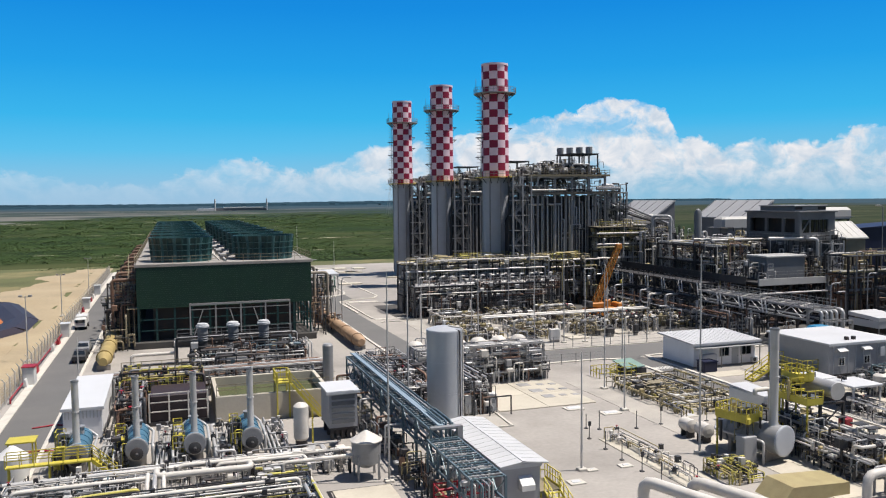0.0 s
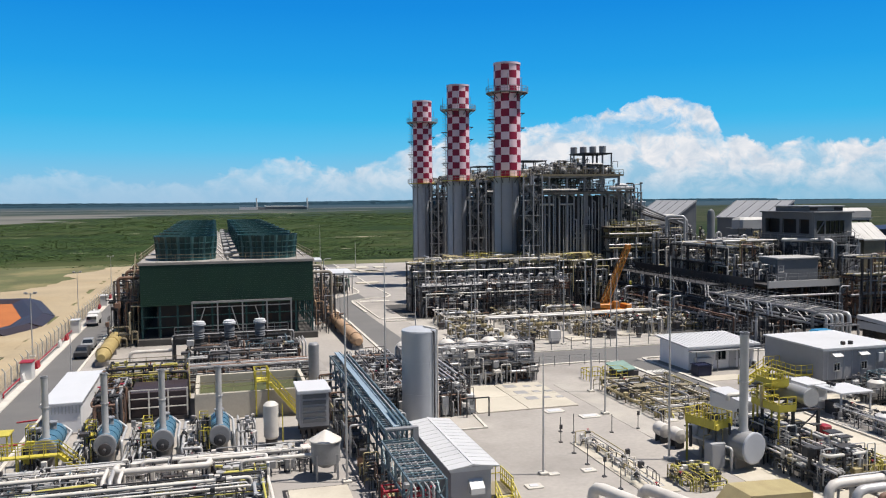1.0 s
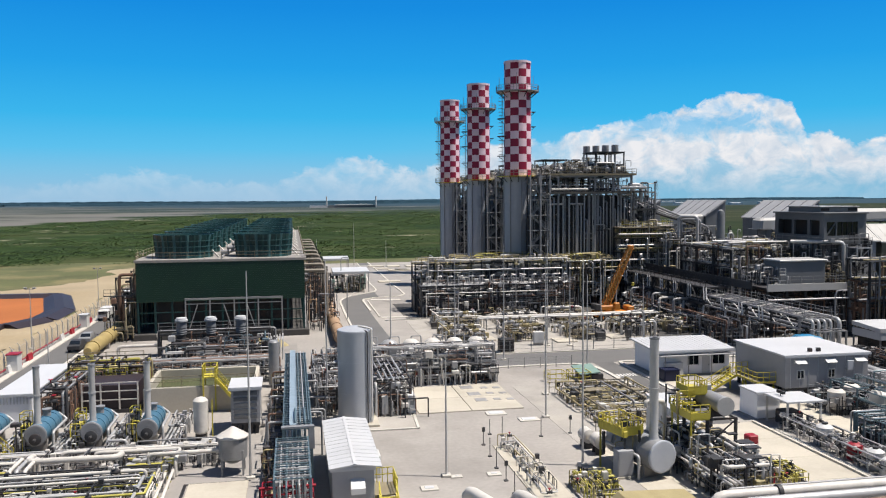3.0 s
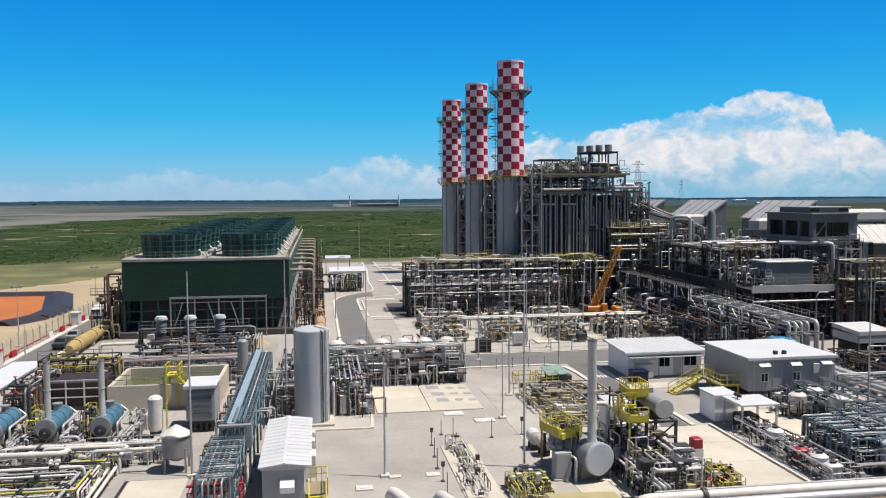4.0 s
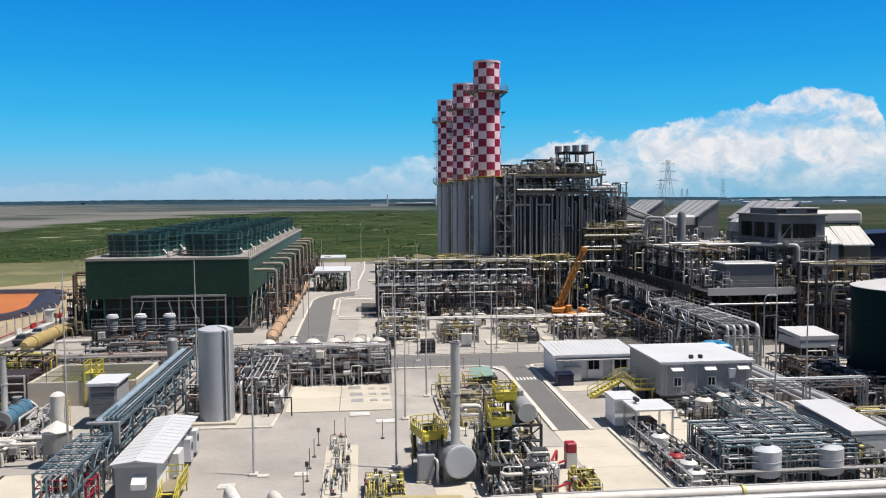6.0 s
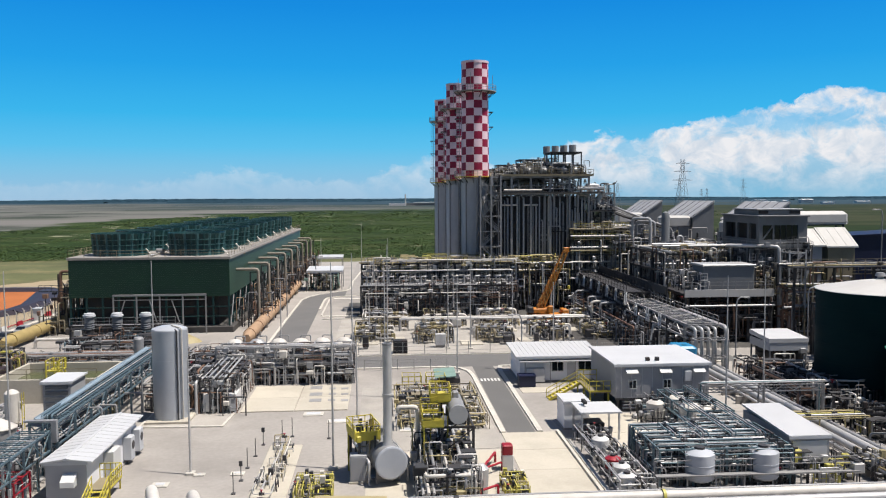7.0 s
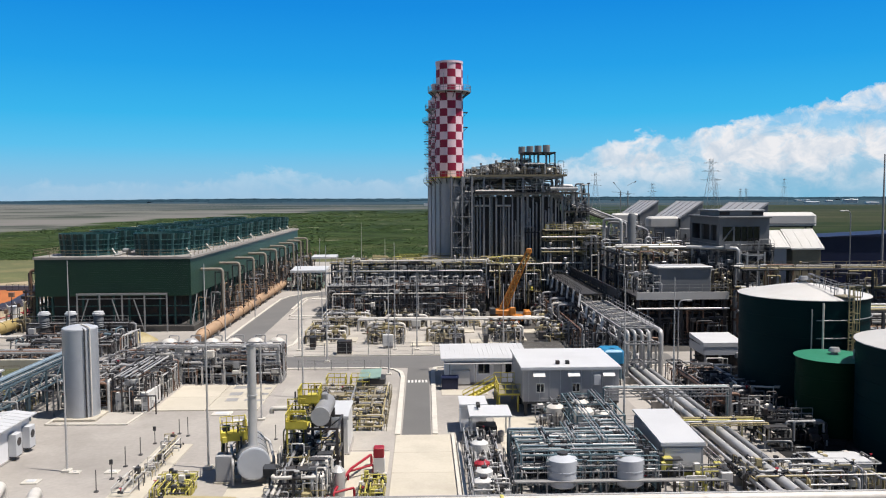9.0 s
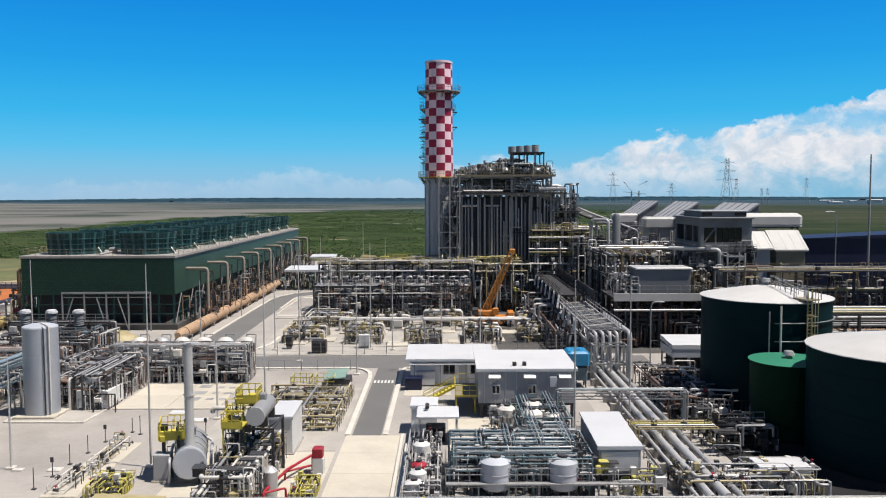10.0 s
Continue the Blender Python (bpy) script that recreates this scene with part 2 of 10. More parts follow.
                    self.s.append(False)
                    self.m.append(mi)
                    self.e += [(q[i], q[(i + 1) % n]) for i in range(n)]
        return self

    def tube(self, pts, r, n=8, bend=2.2, mi=0):
        """A pipe along pts with rounded elbows."""
        P = [Vector(p) for p in pts]
        path = [P[0]]
        for i in range(1, len(P) - 1):
            u, w = (P[i - 1] - P[i]), (P[i + 1] - P[i])
            lim = min(bend * r, 0.48 * u.length, 0.48 * w.length)
            a, c = P[i] + u.normalized() * lim, P[i] + w.normalized() * lim
            for t in (0, 0.33, 0.67, 1):
                path.append((1 - t) ** 2 * a + 2 * t * (1 - t) * P[i] + t * t * c)
        path.append(P[-1])
        v, f = [], []
        prev = None
        for i, p in enumerate(path):
            d = (path[min(i + 1, len(path) - 1)] - path[max(i - 1, 0)]).normalized()
            if prev is None:
                up = Vector((0, 0, 1)) if abs(d.z) < 0.9 else Vector((1, 0, 0))
                a = d.cross(up).normalized()
            else:
                a = (prev - d * prev.dot(d)).normalized()
            prev = a
            b = d.cross(a)
            v += [p + r * (math.cos(2 * math.pi * k / n) * a + math.sin(2 * math.pi * k / n) * b) for k in range(n)]
        for i in range(len(path) - 1):
            f += [(i * n + (k + 1) % n, i * n + k, (i + 1) * n + k, (i + 1) * n + (k + 1) % n) for k in range(n)]
        o = len(self.v)
        self.add(v, f, True, mi)
        for q in ([o + i for i in range(n)], [o + len(v) - 1 - i for i in range(n)]):
            self.f.append(tuple(q))
            self.s.append(False)
            self.m.append(mi)
            self.e += [(q[i], q[(i + 1) % n]) for i in range(n)]
        return self

    def mesh(self, name, mats):
        me = bpy.data.meshes.new(name)
        me.from_pydata(self.v, [], self.f)
        me.polygons.foreach_set("use_smooth", self.s)
        me.polygons.foreach_set("material_index", self.m)
        if self.e:
            want = {(min(q), max(q)) for q in self.e}
            ev = np.empty(len(me.edges) * 2, dtype=np.int32)
            me.edges.foreach_get("vertices", ev)
            me.edges.foreach_set("use_edge_sharp", [(min(q), max(q)) in want for q in ev.reshape(-1, 2).tolist()])
        for q in (mats if isinstance(mats, (list, tuple)) else [mats]):
            me.materials.append(M[q] if isinstance(q, str) else q)
        me.update()
        return me


CACHE = {}


def thing(name, loc, label, category, group="", kind=""):
    e = new(name)
    e.empty_display_size = 0.5
    e.location = loc
    return tagged(e, label, category, group, kind)


def hold(ob, parent):
    if parent is not None:
        ob.parent = parent
        p, inv = parent, Matrix.Identity(4)
        chain = []
        while p is not None:
            chain.append(p)
            p = p.parent
        root = chain[-1]
        if len(chain) == 1:
            ob.matrix_parent_inverse = root.matrix_basis.inverted()
        else:                      # a part: its own frame in the world is its basis, placed by its inverse
            ob.matrix_parent_inverse = parent.matrix_basis.inverted()
    return ob


def part(name, mb, material, parent=None, label=""):
    """Links a mesh, built in world places, as one object under a thing or part."""
    me = mb.mesh(name, material)
    ob = new(name, me)
    hold(ob, parent)
    return tagged(ob, label)


def piece(name, key, build, material, parent, loc, rz=0.0, label=""):
    """An object on a shared mesh, made once for each key."""
    k = (key, material if isinstance(material, str) else tuple(material))
    if k not in CACHE:
        mb = MB()
        build(mb)
        CACHE[k] = mb.mesh(name, material)
    ob = new(name, CACHE[k])
    ob.matrix_basis = pose(*loc, 0, 0, rz)
    hold(ob, parent)
    return tagged(ob, label)


def solid(name, mb, material, label, category, kind="", group=""):
    ob = new(name, mb.mesh(name, material))
    return tagged(ob, label, category, group, kind)


def post(parent, x, y, z0, z1, w=0.25, material="steel", name="column"):
    h = round(z1 - z0, 2)
    def build(mb):
        # H section
        t = w * 0.22
        mb.box(-w / 2, -w / 2, 0, w / 2, -w / 2 + t, h)
        mb.box(-w / 2, w / 2 - t, 0, w / 2, w / 2, h)
        mb.box(-t / 2, -w / 2 + t, 0, t / 2, w / 2 - t, h)
    return piece(name, ("post", h, w), build, material, parent, (x, y, z0))


def bar(parent, p0, p1, w=0.2, h=None, material="steel", name="beam"):
    L = (Vector(p1) - Vector(p0)).length
    d = Vector(p1) - Vector(p0)
    if abs(d.z) < 1e-6:
        def build(mb):
            mb.beam((0, 0, 0), (round(L, 2), 0, 0), w, h)
        return piece(name, ("bar", round(L, 2), w, h), build, material, parent, p0, math.degrees(math.atan2(d.y, d.x)))
    return part(name, MB().beam(p0, p1, w, h), material, parent)


def grid_frame(parent, xs, ys, zs, w=0.25, material="steel", bw=None, z0=0.0, brace=False, xbeams=True, ybeams=True):
    bw = bw or w * 0.8
    for x in xs:
        for y in ys:
            post(parent, x, y, z0, zs[-1], w, material)
    for z in zs:
        if xbeams:
            for y in ys:
                for a, b in zip(xs, xs[1:]):
                    bar(parent, (a, y, z - bw / 2), (b, y, z - bw / 2), bw * 0.8, bw, material)
        if ybeams:
            for x in xs:
                for a, b in zip(ys, ys[1:]):
                    bar(parent, (x, a, z - bw / 2), (x, b, z - bw / 2), bw * 0.8, bw, material)
    if brace:
        lo = z0
        for z in zs:
            for y in (ys[0], ys[-1]):
                k = random.randrange(len(xs) - 1)
                bar(parent, (xs[k], y, lo + 0.2), (xs[k + 1], y, z - 0.2), w * 0.45, None, material, "brace")
            lo = z


def pipe(parent, pts, r, material="silver", n=8, label="", name="pipe"):
    return part(name, MB().tube(pts, r, n), material, parent, label)


def rail(parent, pts, z, material="yellow", h=1.1, step=1.8, closed=False, name="handrail"):
    mb = MB()
    P = [Vector((x, y, z)) for x, y in pts]
    if closed:
        P.append(P[0])
    for a, b in zip(P, P[1:]):
        k = max(1, int((b - a).length / step))
        if name == "handrail" and max(a.y, b.y) < 83:
            for q in (h, h * 0.55):
                part(name, MB().beam(a + Vector((0, 0, q)), b + Vector((0, 0, q)), 0.06), material, parent)
            for i in range(k + (b == P[-1] and not closed)):
                c = a.lerp(b, i / k)
                part("rail_post", MB().beam(c, c + Vector((0, 0, h)), 0.06), material, parent)
            continue
        for q in (h, h * 0.55):
            mb.beam(a + Vector((0, 0, q)), b + Vector((0, 0, q)), 0.06)
        for i in range(k + 1):
            c = a.lerp(b, i / k)
            mb.beam(c, c + Vector((0, 0, h)), 0.06)
    if mb.v:
        part(name, mb, material, parent)


def valve(parent, p, r, axis="x", wheel="steel", body="steel_dark"):
    def build(mb):
        mb.lathe((-2.4 * r, 0, 0), (2.4 * r, 0, 0), ((0, 1.7 * r), (0.09, 1.7 * r), (0.1, 1.1 * r), (0.5, 1.5 * r), (0.9, 1.1 * r), (0.91, 1.7 * r), (1, 1.7 * r)), 8, sharp=True)
        mb.lathe((0, 0, r), (0, 0, 3.7 * r), ((0, 0.45 * r), (0.88, 0.4 * r), (0.885, 1.5 * r), (1, 1.5 * r)), 8, 1, sharp=True)
    return piece("valve", ("valve", round(r, 2)), build, [body, wheel], parent, p, 0 if axis == "x" else 90)


def pump(parent, p, s=1.0, rz=0, material="blue_steel"):
    def build(mb):
        mb.bbox(-1.0 * s, -0.4 * s, 0, 1.0 * s, 0.4 * s, 0.18 * s, mi=1)
        mb.lathe((-0.9 * s, 0, 0.55 * s), (0.15 * s, 0, 0.55 * s), ((0, 0.2 * s), (0.06, 0.32 * s), (0.9, 0.32 * s), (1, 0.2 * s)), 12)
        mb.box(-0.75 * s, -0.25 * s, 0.18 * s, 0.0, 0.25 * s, 0.34 * s)
        mb.cyl((0.15 * s, 0, 0.55 * s), (0.5 * s, 0, 0.55 * s), 0.1 * s, 8)
        mb.cyl((0.6 * s, -0.22 * s, 0.55 * s), (0.6 * s, 0.22 * s, 0.55 * s), 0.36 * s, 12)
        mb.cyl((0.6 * s, 0, 0.55 * s), (0.6 * s, 0, 1.15 * s), 0.14 * s, 8)
        mb.box(0.45 * s, -0.2 * s, 0.18 * s, 0.75 * s, 0.2 * s, 0.3 * s)
    return piece("pump", ("pump", round(s, 2)), build, [material, "concrete_grey"], parent, p, rz)


def clutter(parent, x0, x1, y0, y1, z0, z1, n, seed, mats=("steel_dark", "silver", "silver_dull", "steel_dark", "pipe_tan"), r=(0.05, 0.14), lmax=4.0, slope=0.0, name="fine_pipework"):
    """Small pipes, stanchions, plates and fittings too fine to pick apart; slope lowers the top towards x0."""
    rng = random.Random(seed)
    mb = MB()
    k = len(mats)
    for i in range(n):
        x, y = rng.uniform(x0, x1), rng.uniform(y0, y1)
        zt = z1 - slope * (x1 - x) / (x1 - x0)
        z = rng.uniform(z0 + 0.2, zt)
        q, rr, m = rng.random(), rng.uniform(*r), rng.randrange(k)
        L = rng.uniform(0.8, lmax)
        if q < 0.45:
            X, Y = (min(x1, x + L), y) if rng.random() < 0.6 else (x, min(y1, y + L))
            d = rng.uniform(0.3, 0.9)
            pts = [(x, y, z0 + (z - z0) * d * 0.5), (x, y, z), (X, Y, z), (X, Y, max(z0, z - rng.uniform(0.4, 2.5)))]
            mb.tube(pts, rr, 5, 2.2, m)
        elif q < 0.62:
            mb.beam((x, y, z0), (x, y, z), rng.uniform(0.08, 0.2), None, 0 if rng.random() < 0.7 else m)
        elif q < 0.74:
            X = min(x1, x + L * 1.4)
            for dz in (0.0, 0.5, 1.0):
                mb.beam((x, y, z - dz), (X, y, z - dz), 0.06 if dz < 1 else 0.16, None, m)
            for s in range(int(X - x) + 1):
                mb.beam((x + s, y, z - 1), (x + s, y, z), 0.05, None, m)
        elif q < 0.92:
            w, h = rng.uniform(0.15, 0.45), rng.uniform(0.2, 0.8)
            mb.bbox(x - w, y - w * 0.8, z - h, x + w, y + w * 0.8, z, 0.05, m)
            mb.beam((x, y, z0), (x, y, z - h), 0.1, None, 0)
        else:
            mb.box(x, y, z - 0.08, min(x1, x + L), min(y1, y + L * 0.6), z, 0)
    return tagged(part(name, mb, list(mats), parent), "", "", "", "stuff")


def tangle(parent, x0, x1, y0, y1, h, n, seed, mats, rmin=0.06, rmax=0.18, valves=0.5, zmin=0.5):
    """Process pipework in a plot: risers, runs and drops with valves on them."""
    rng = random.Random(seed)
    for i in range(n):
        r = 0.72 * (rng.uniform(rmin, rmax) if rng.random() < 0.8 else rng.uniform(rmax, rmax * 1.5))
        m = rng.choice(mats)
        x, y = rng.uniform(x0, x1), rng.uniform(y0, y1)
        z = round(rng.uniform(zmin, h) / 0.35) * 0.35 + r
        pts = [(x, y, 0.0), (x, y, z)]
        along = rng.random() < (x1 - x0) / (x1 - x0 + y1 - y0) * 1.1
        for k in range(rng.choice((1, 2, 2, 3))):
            if along:
                nx = min(max(x + rng.choice((-1, 1)) * rng.uniform(0.25, 0.8) * (x1 - x0), x0), x1)
                if abs(nx - x) < 0.6:
                    nx = x0 if x > (x0 + x1) / 2 else x1
                a, b, x = x, nx, nx
                pts.append((x, y, z))
                if rng.random() < valves:
                    valve(parent, ((a + b) / 2, y, z), max(0.08, r), "x", rng.choice(("steel_dark", "silver", "steel", "steel_dark", "steel_tan", "red")))
            else:
                ny = min(max(y + rng.choice((-1, 1)) * rng.uniform(0.25, 0.8) * (y1 - y0), y0), y1)
                if abs(ny - y) < 0.6:
                    ny = y0 if y > (y0 + y1) / 2 else y1
                a, b, y = y, ny, ny
                pts.append((x, y, z))
                if rng.random() < valves:
                    valve(parent, (x, (a + b) / 2, z), max(0.08, r), "y", rng.choice(("steel_dark", "silver", "steel", "steel_dark", "steel_tan", "red")))
            along = not along
            if rng.random() < 0.3:
                z2 = round(rng.uniform(zmin, h) / 0.35) * 0.35 + r
                if abs(z2 - z) > 3 * r:
                    z = z2
                    pts.append((x, y, z))
        pts.append((x, y, 0.0))
        pipe(parent, pts, r, m, 7)
    # small-bore lines, too fine to tell apart
    lines = MB()
    for i in range(int(n * 3.2)):
        r = rng.uniform(0.025, 0.06)
        x, y, z = rng.uniform(x0, x1), rng.uniform(y0, y1), rng.uniform(zmin, h * 1.05)
        dx, dy = (rng.uniform(0.8, 3.5), 0) if rng.random() < 0.5 else (0, rng.uniform(0.8, 3.5))
        X, Y = min(x1, x + dx), min(y1, y + dy)
        mi = rng.choice((0, 0, 1, 2))
        lines.tube([(x, y, 0), (x, y, z), (X, Y, z), (X, Y, rng.choice((0, z * 0.5)) if z > 1 else 0)], r, 4, 2.2, mi)
        if rng.random() < 0.5:
            q = rng.uniform(0.1, 0.2)
            lines.box((x + X) / 2 - q, (y + Y) / 2 - q, z - q, (x + X) / 2 + q, (y + Y) / 2 + q, z + q * 1.6, rng.choice((1, 2, 3)))
    tagged(part("small_bore_piping", lines, [mats[0], mats[-1], "steel_dark", "pipe_white"], parent), "", "", "", "stuff")


def run(parent, axis, a, b, across, z, radii, mats, drop=(False, False), zd=0.0, gap=0.12, seed=0, valves=0.0, thin=0.7):
    """Parallel pipes side by side along an axis from a to b; across: where the first lies."""
    rng = random.Random(seed)
    c, gap0 = across, gap
    for i, r in enumerate(radii):
        r *= thin
        gap = gap0 + (1 - thin) * r
        c += r
        m = mats[i % len(mats)]
        e0, e1 = a + rng.uniform(0, 0.6), b - rng.uniform(0, 0.6)
        P = (lambda s, zz: (s, c, zz)) if axis == "x" else (lambda s, zz: (c, s, zz))
        pts = []
        if drop[0]:
            pts.append(P(e0, zd))
        pts += [P(e0, z + r), P(e1, z + r)]
        if drop[1]:
            pts.append(P(e1, zd))
        pipe(parent, pts, r, m, 8)
        if rng.random() < valves:
            valve(parent, P(rng.uniform(a + 1, b - 1), z + r), max(0.1, r), axis)
        c += r + gap
    return c


def lin(a, b, n):
    return [a + (b - a) * i / n for i in range(n + 1)]


def ladder(parent, x, y, z0, z1, dx=0.45, dy=0.0, material="steel", cage=True):
    mb = MB()
    for s in (-0.5, 0.5):
        mb.beam((x + s * dx, y + s * dy, z0), (x + s * dx, y + s * dy, z1), 0.06)
    k = int((z1 - z0) / 0.6)
    for i in range(1, k):
        z = z0 + (z1 - z0) * i / k
        mb.beam((x - dx / 2, y - dy / 2, z), (x + dx / 2, y + dy / 2, z), 0.04)
    part("ladder", mb, material, parent)


def stair(parent, p0, p1, w=0.9, material="yellow"):
    """A flight of open treads between two points, with stringers and rails."""
    p0, p1 = Vector(p0), Vector(p1)
    d = Vector((p1.x - p0.x, p1.y - p0.y, 0)).normalized()
    s = Vector((-d.y, d.x, 0)) * w / 2
    mb = MB()
    near = p0.y < 100
    for q in (s, -s):
        if near:
            part("stringer", MB().beam(p0 + q, p1 + q, 0.06, 0.25), material, parent)
            mb = MB()
        else:
            mb.beam(p0 + q, p1 + q, 0.06, 0.25)
        for hh in (1.0, 0.55):
            a, b = p0 + q + Vector((0, 0, hh)), p1 + q + Vector((0, 0, hh))
            if near:
                part("handrail", MB().beam(a, b, 0.06), material, parent)
            else:
                mb.beam(a, b, 0.06)
        for i in range(4):
            c = p0.lerp(p1, i / 3) + q
            if near:
                part("baluster", MB().beam(c, c + Vector((0, 0, 1.0)), 0.06), material, parent)
            else:
                mb.beam(c, c + Vector((0, 0, 1.0)), 0.06)
    k = max(3, int(abs(p1.z - p0.z) / 0.19))
    for i in range(k):
        c = p0.lerp(p1, (i + 0.5) / k)
        if near:
            part("tread", MB().beam(c - s, c + s, 0.25, 0.04), material, parent)
        else:
            mb.beam(c - s, c + s, 0.25, 0.04)
    if not near:
        part("stairs", mb, material, parent)

# ---- sky backdrop: the cloud bank, and the far land ----
def cloud_material():
    m = bpy.data.materials.new("cumulus")
    m.use_nodes = True
    nt = m.node_tree
    nt.nodes.clear()
    N = nt.nodes.new
    def mth(op, a, b=None, c=None):
        q = N("ShaderNodeMath")
        q.operation = op
        for i, s in enumerate((a, b, c)):
            if s is None:
                continue
            if isinstance(s, (int, float)):
                q.inputs[i].default_value = s
            else:
                link(nt, s, q.inputs[i])
        return q.outputs[0]
    geo = N("ShaderNodeNewGeometry")
    sep = N("ShaderNodeSeparateXYZ")
    link(nt, geo.outputs["Position"], sep.inputs[0])
    az = mth("ARCTAN2", sep.outputs[0], sep.outputs[1])
    deg = mth("MULTIPLY", az, 180 / math.pi)
    z = sep.outputs[2]
    u = mth("MULTIPLY", az, 4700.0)
    com = N("ShaderNodeCombineXYZ")
    link(nt, u, com.inputs[0])
    link(nt, mth("MULTIPLY", z, 1.25), com.inputs[1])
    def noi(scale, detail, rough=0.55, dist=0.0):
        q = N("ShaderNodeTexNoise")
        q.inputs["Scale"].default_value, q.inputs["Detail"].default_value = scale, detail
        q.inputs["Roughness"].default_value, q.inputs["Distortion"].default_value = rough, dist
        link(nt, com.outputs[0], q.inputs["Vector"])
        return q.outputs["Fac"]
    # height of the cloud tops by bearing: (degrees, metres)
    tops = ((-60, 90), (-30, 90), (-14, 110), (-10.5, 185), (-9, 200), (-7, 165), (-4.5, 105), (-1, 120), (1.4, 190), (4, 258), (5.5, 275), (8.2, 185), (10, 200), (13.4, 322), (16, 372), (18, 345), (20.5, 400),
            (24, 460), (27.5, 505), (30, 590), (31.5, 565), (33.9, 510), (34.5, 335), (36, 345), (37.3, 285), (39, 320), (40.4, 290), (42, 320), (43.5, 300), (45.7, 390), (48, 330), (60, 260))
    ramp = N("ShaderNodeValToRGB")
    cr = ramp.color_ramp
    while len(cr.elements) < len(tops):
        cr.elements.new(0.5)
    for e, (d, h) in zip(cr.elements, tops):
        e.position = (d + 60) / 120
        e.color = (h / 700, h / 700, h / 700, 1)
    link(nt, mth("DIVIDE", mth("ADD", deg, 60), 120), ramp.inputs[0])
    lump = mth("SUBTRACT", noi(0.013, 7.0, 0.6, 0.5), 0.5)
    big = mth("SUBTRACT", noi(0.0032, 3.0), 0.5)
    top = mth("MULTIPLY_ADD", ramp.outputs[0], 700.0, mth("MULTIPLY_ADD", lump, 120.0, mth("MULTIPLY", big, 80.0)))
    edge = mth("DIVIDE", mth("SUBTRACT", top, z), 26.0)
    edge = mth("MINIMUM", mth("MAXIMUM", edge, 0.0), 1.0)
    # solid to the right, thin wisps to the left
    dens = N("ShaderNodeMapRange")
    dens.inputs["From Min"].default_value, dens.inputs["From Max"].default_value = -4.0, 17.0
    dens.inputs["To Min"].default_value, dens.inputs["To Max"].default_value = 0.34, 0.97
    link(nt, deg, dens.inputs["Value"])
    gaps = N("ShaderNodeMapRange")
    gaps.inputs["From Min"].default_value, gaps.inputs["From Max"].default_value = 0.38, 0.55
    gaps.inputs["To Min"].default_value, gaps.inputs["To Max"].default_value = 0.3, 1.0
    link(nt, noi(0.0048, 5.0, 0.6, 0.4), gaps.inputs["Value"])
    low = N("ShaderNodeMapRange")
    low.inputs["From Min"].default_value, low.inputs["From Max"].default_value = 30.0, 190.0
    low.inputs["To Min"].default_value, low.inputs["To Max"].default_value = 0.22, 1.0
    link(nt, z, low.inputs["Value"])
    alpha = mth("MULTIPLY", mth("MULTIPLY", edge, dens.outputs[0]), mth("MULTIPLY", gaps.outputs[0], low.outputs[0]))
    shade = N("ShaderNodeMapRange")
    shade.inputs["From Min"].default_value, shade.inputs["From Max"].default_value = 0.35, 0.62
    link(nt, noi(0.009, 6.0, 0.6, 0.5), shade.inputs["Value"])
    mix = N("ShaderNodeMix")
    mix.data_type = "RGBA"
    link(nt, shade.outputs[0], mix.inputs[0])
    mix.inputs[6].default_value, mix.inputs[7].default_value = (0.66, 0.74, 0.84, 1), (0.95, 0.94, 0.96, 1)
    em = N("ShaderNodeEmission")
    link(nt, mix.outputs[2], em.inputs[0])
    em.inputs[1].default_value = 0.65
    tr = N("ShaderNodeBsdfTransparent")
    # clear sky behind the clouds: pale at the horizon, deep blue above; it thins out into the open sky
    blue = N("ShaderNodeValToRGB")
    stops = ((0, (148, 183, 210)), (85, (137, 183, 213)), (175, (120, 184, 218)), (300, (88, 182, 225)), (480, (56, 171, 224)), (750, (35, 152, 220)), (1085, (22, 133, 213)), (1500, (15, 115, 201)))
    while len(blue.color_ramp.elements) < len(stops):
        blue.color_ramp.elements.new(0.5)
    for q, (h, rgb) in zip(blue.color_ramp.elements, stops):
        q.position = h / 1500
        q.color = (*(((c / 255 + 0.055) / 1.055) ** 2.4 for c in rgb), 1)
    link(nt, mth("DIVIDE", z, 1500.0), blue.inputs[0])
    # the eastern horizon is clearer and deeper
    side = N("ShaderNodeMapRange")
    side.inputs["From Min"].default_value, side.inputs["From Max"].default_value = 6.0, 26.0
    link(nt, deg, side.inputs["Value"])
    lowz = N("ShaderNodeMapRange")
    lowz.inputs["From Min"].default_value, lowz.inputs["From Max"].default_value = 420.0, 60.0
    link(nt, z, lowz.inputs["Value"])
    clear = N("ShaderNodeMix")
    clear.data_type = "RGBA"
    link(nt, mth("MULTIPLY", side.outputs[0], lowz.outputs[0]), clear.inputs[0])
    link(nt, blue.outputs[0], clear.inputs[6])
    clear.inputs[7].default_value = (0.17, 0.43, 0.62, 1)
    he = N("ShaderNodeEmission")
    link(nt, clear.outputs[2], he.inputs[0])
    he.inputs[1].default_value = 0.80
    hz = N("ShaderNodeMapRange")
    hz.inputs["From Min"].default_value, hz.inputs["From Max"].default_value = 1350.0, 2100.0
    hz.inputs["To Min"].default_value, hz.inputs["To Max"].default_value = 1.0, 0.0
    hz.interpolation_type = "SMOOTHSTEP"
    link(nt, z, hz.inputs["Value"])
    hm = N("ShaderNodeMixShader")
    link(nt, hz.outputs[0], hm.inputs[0])
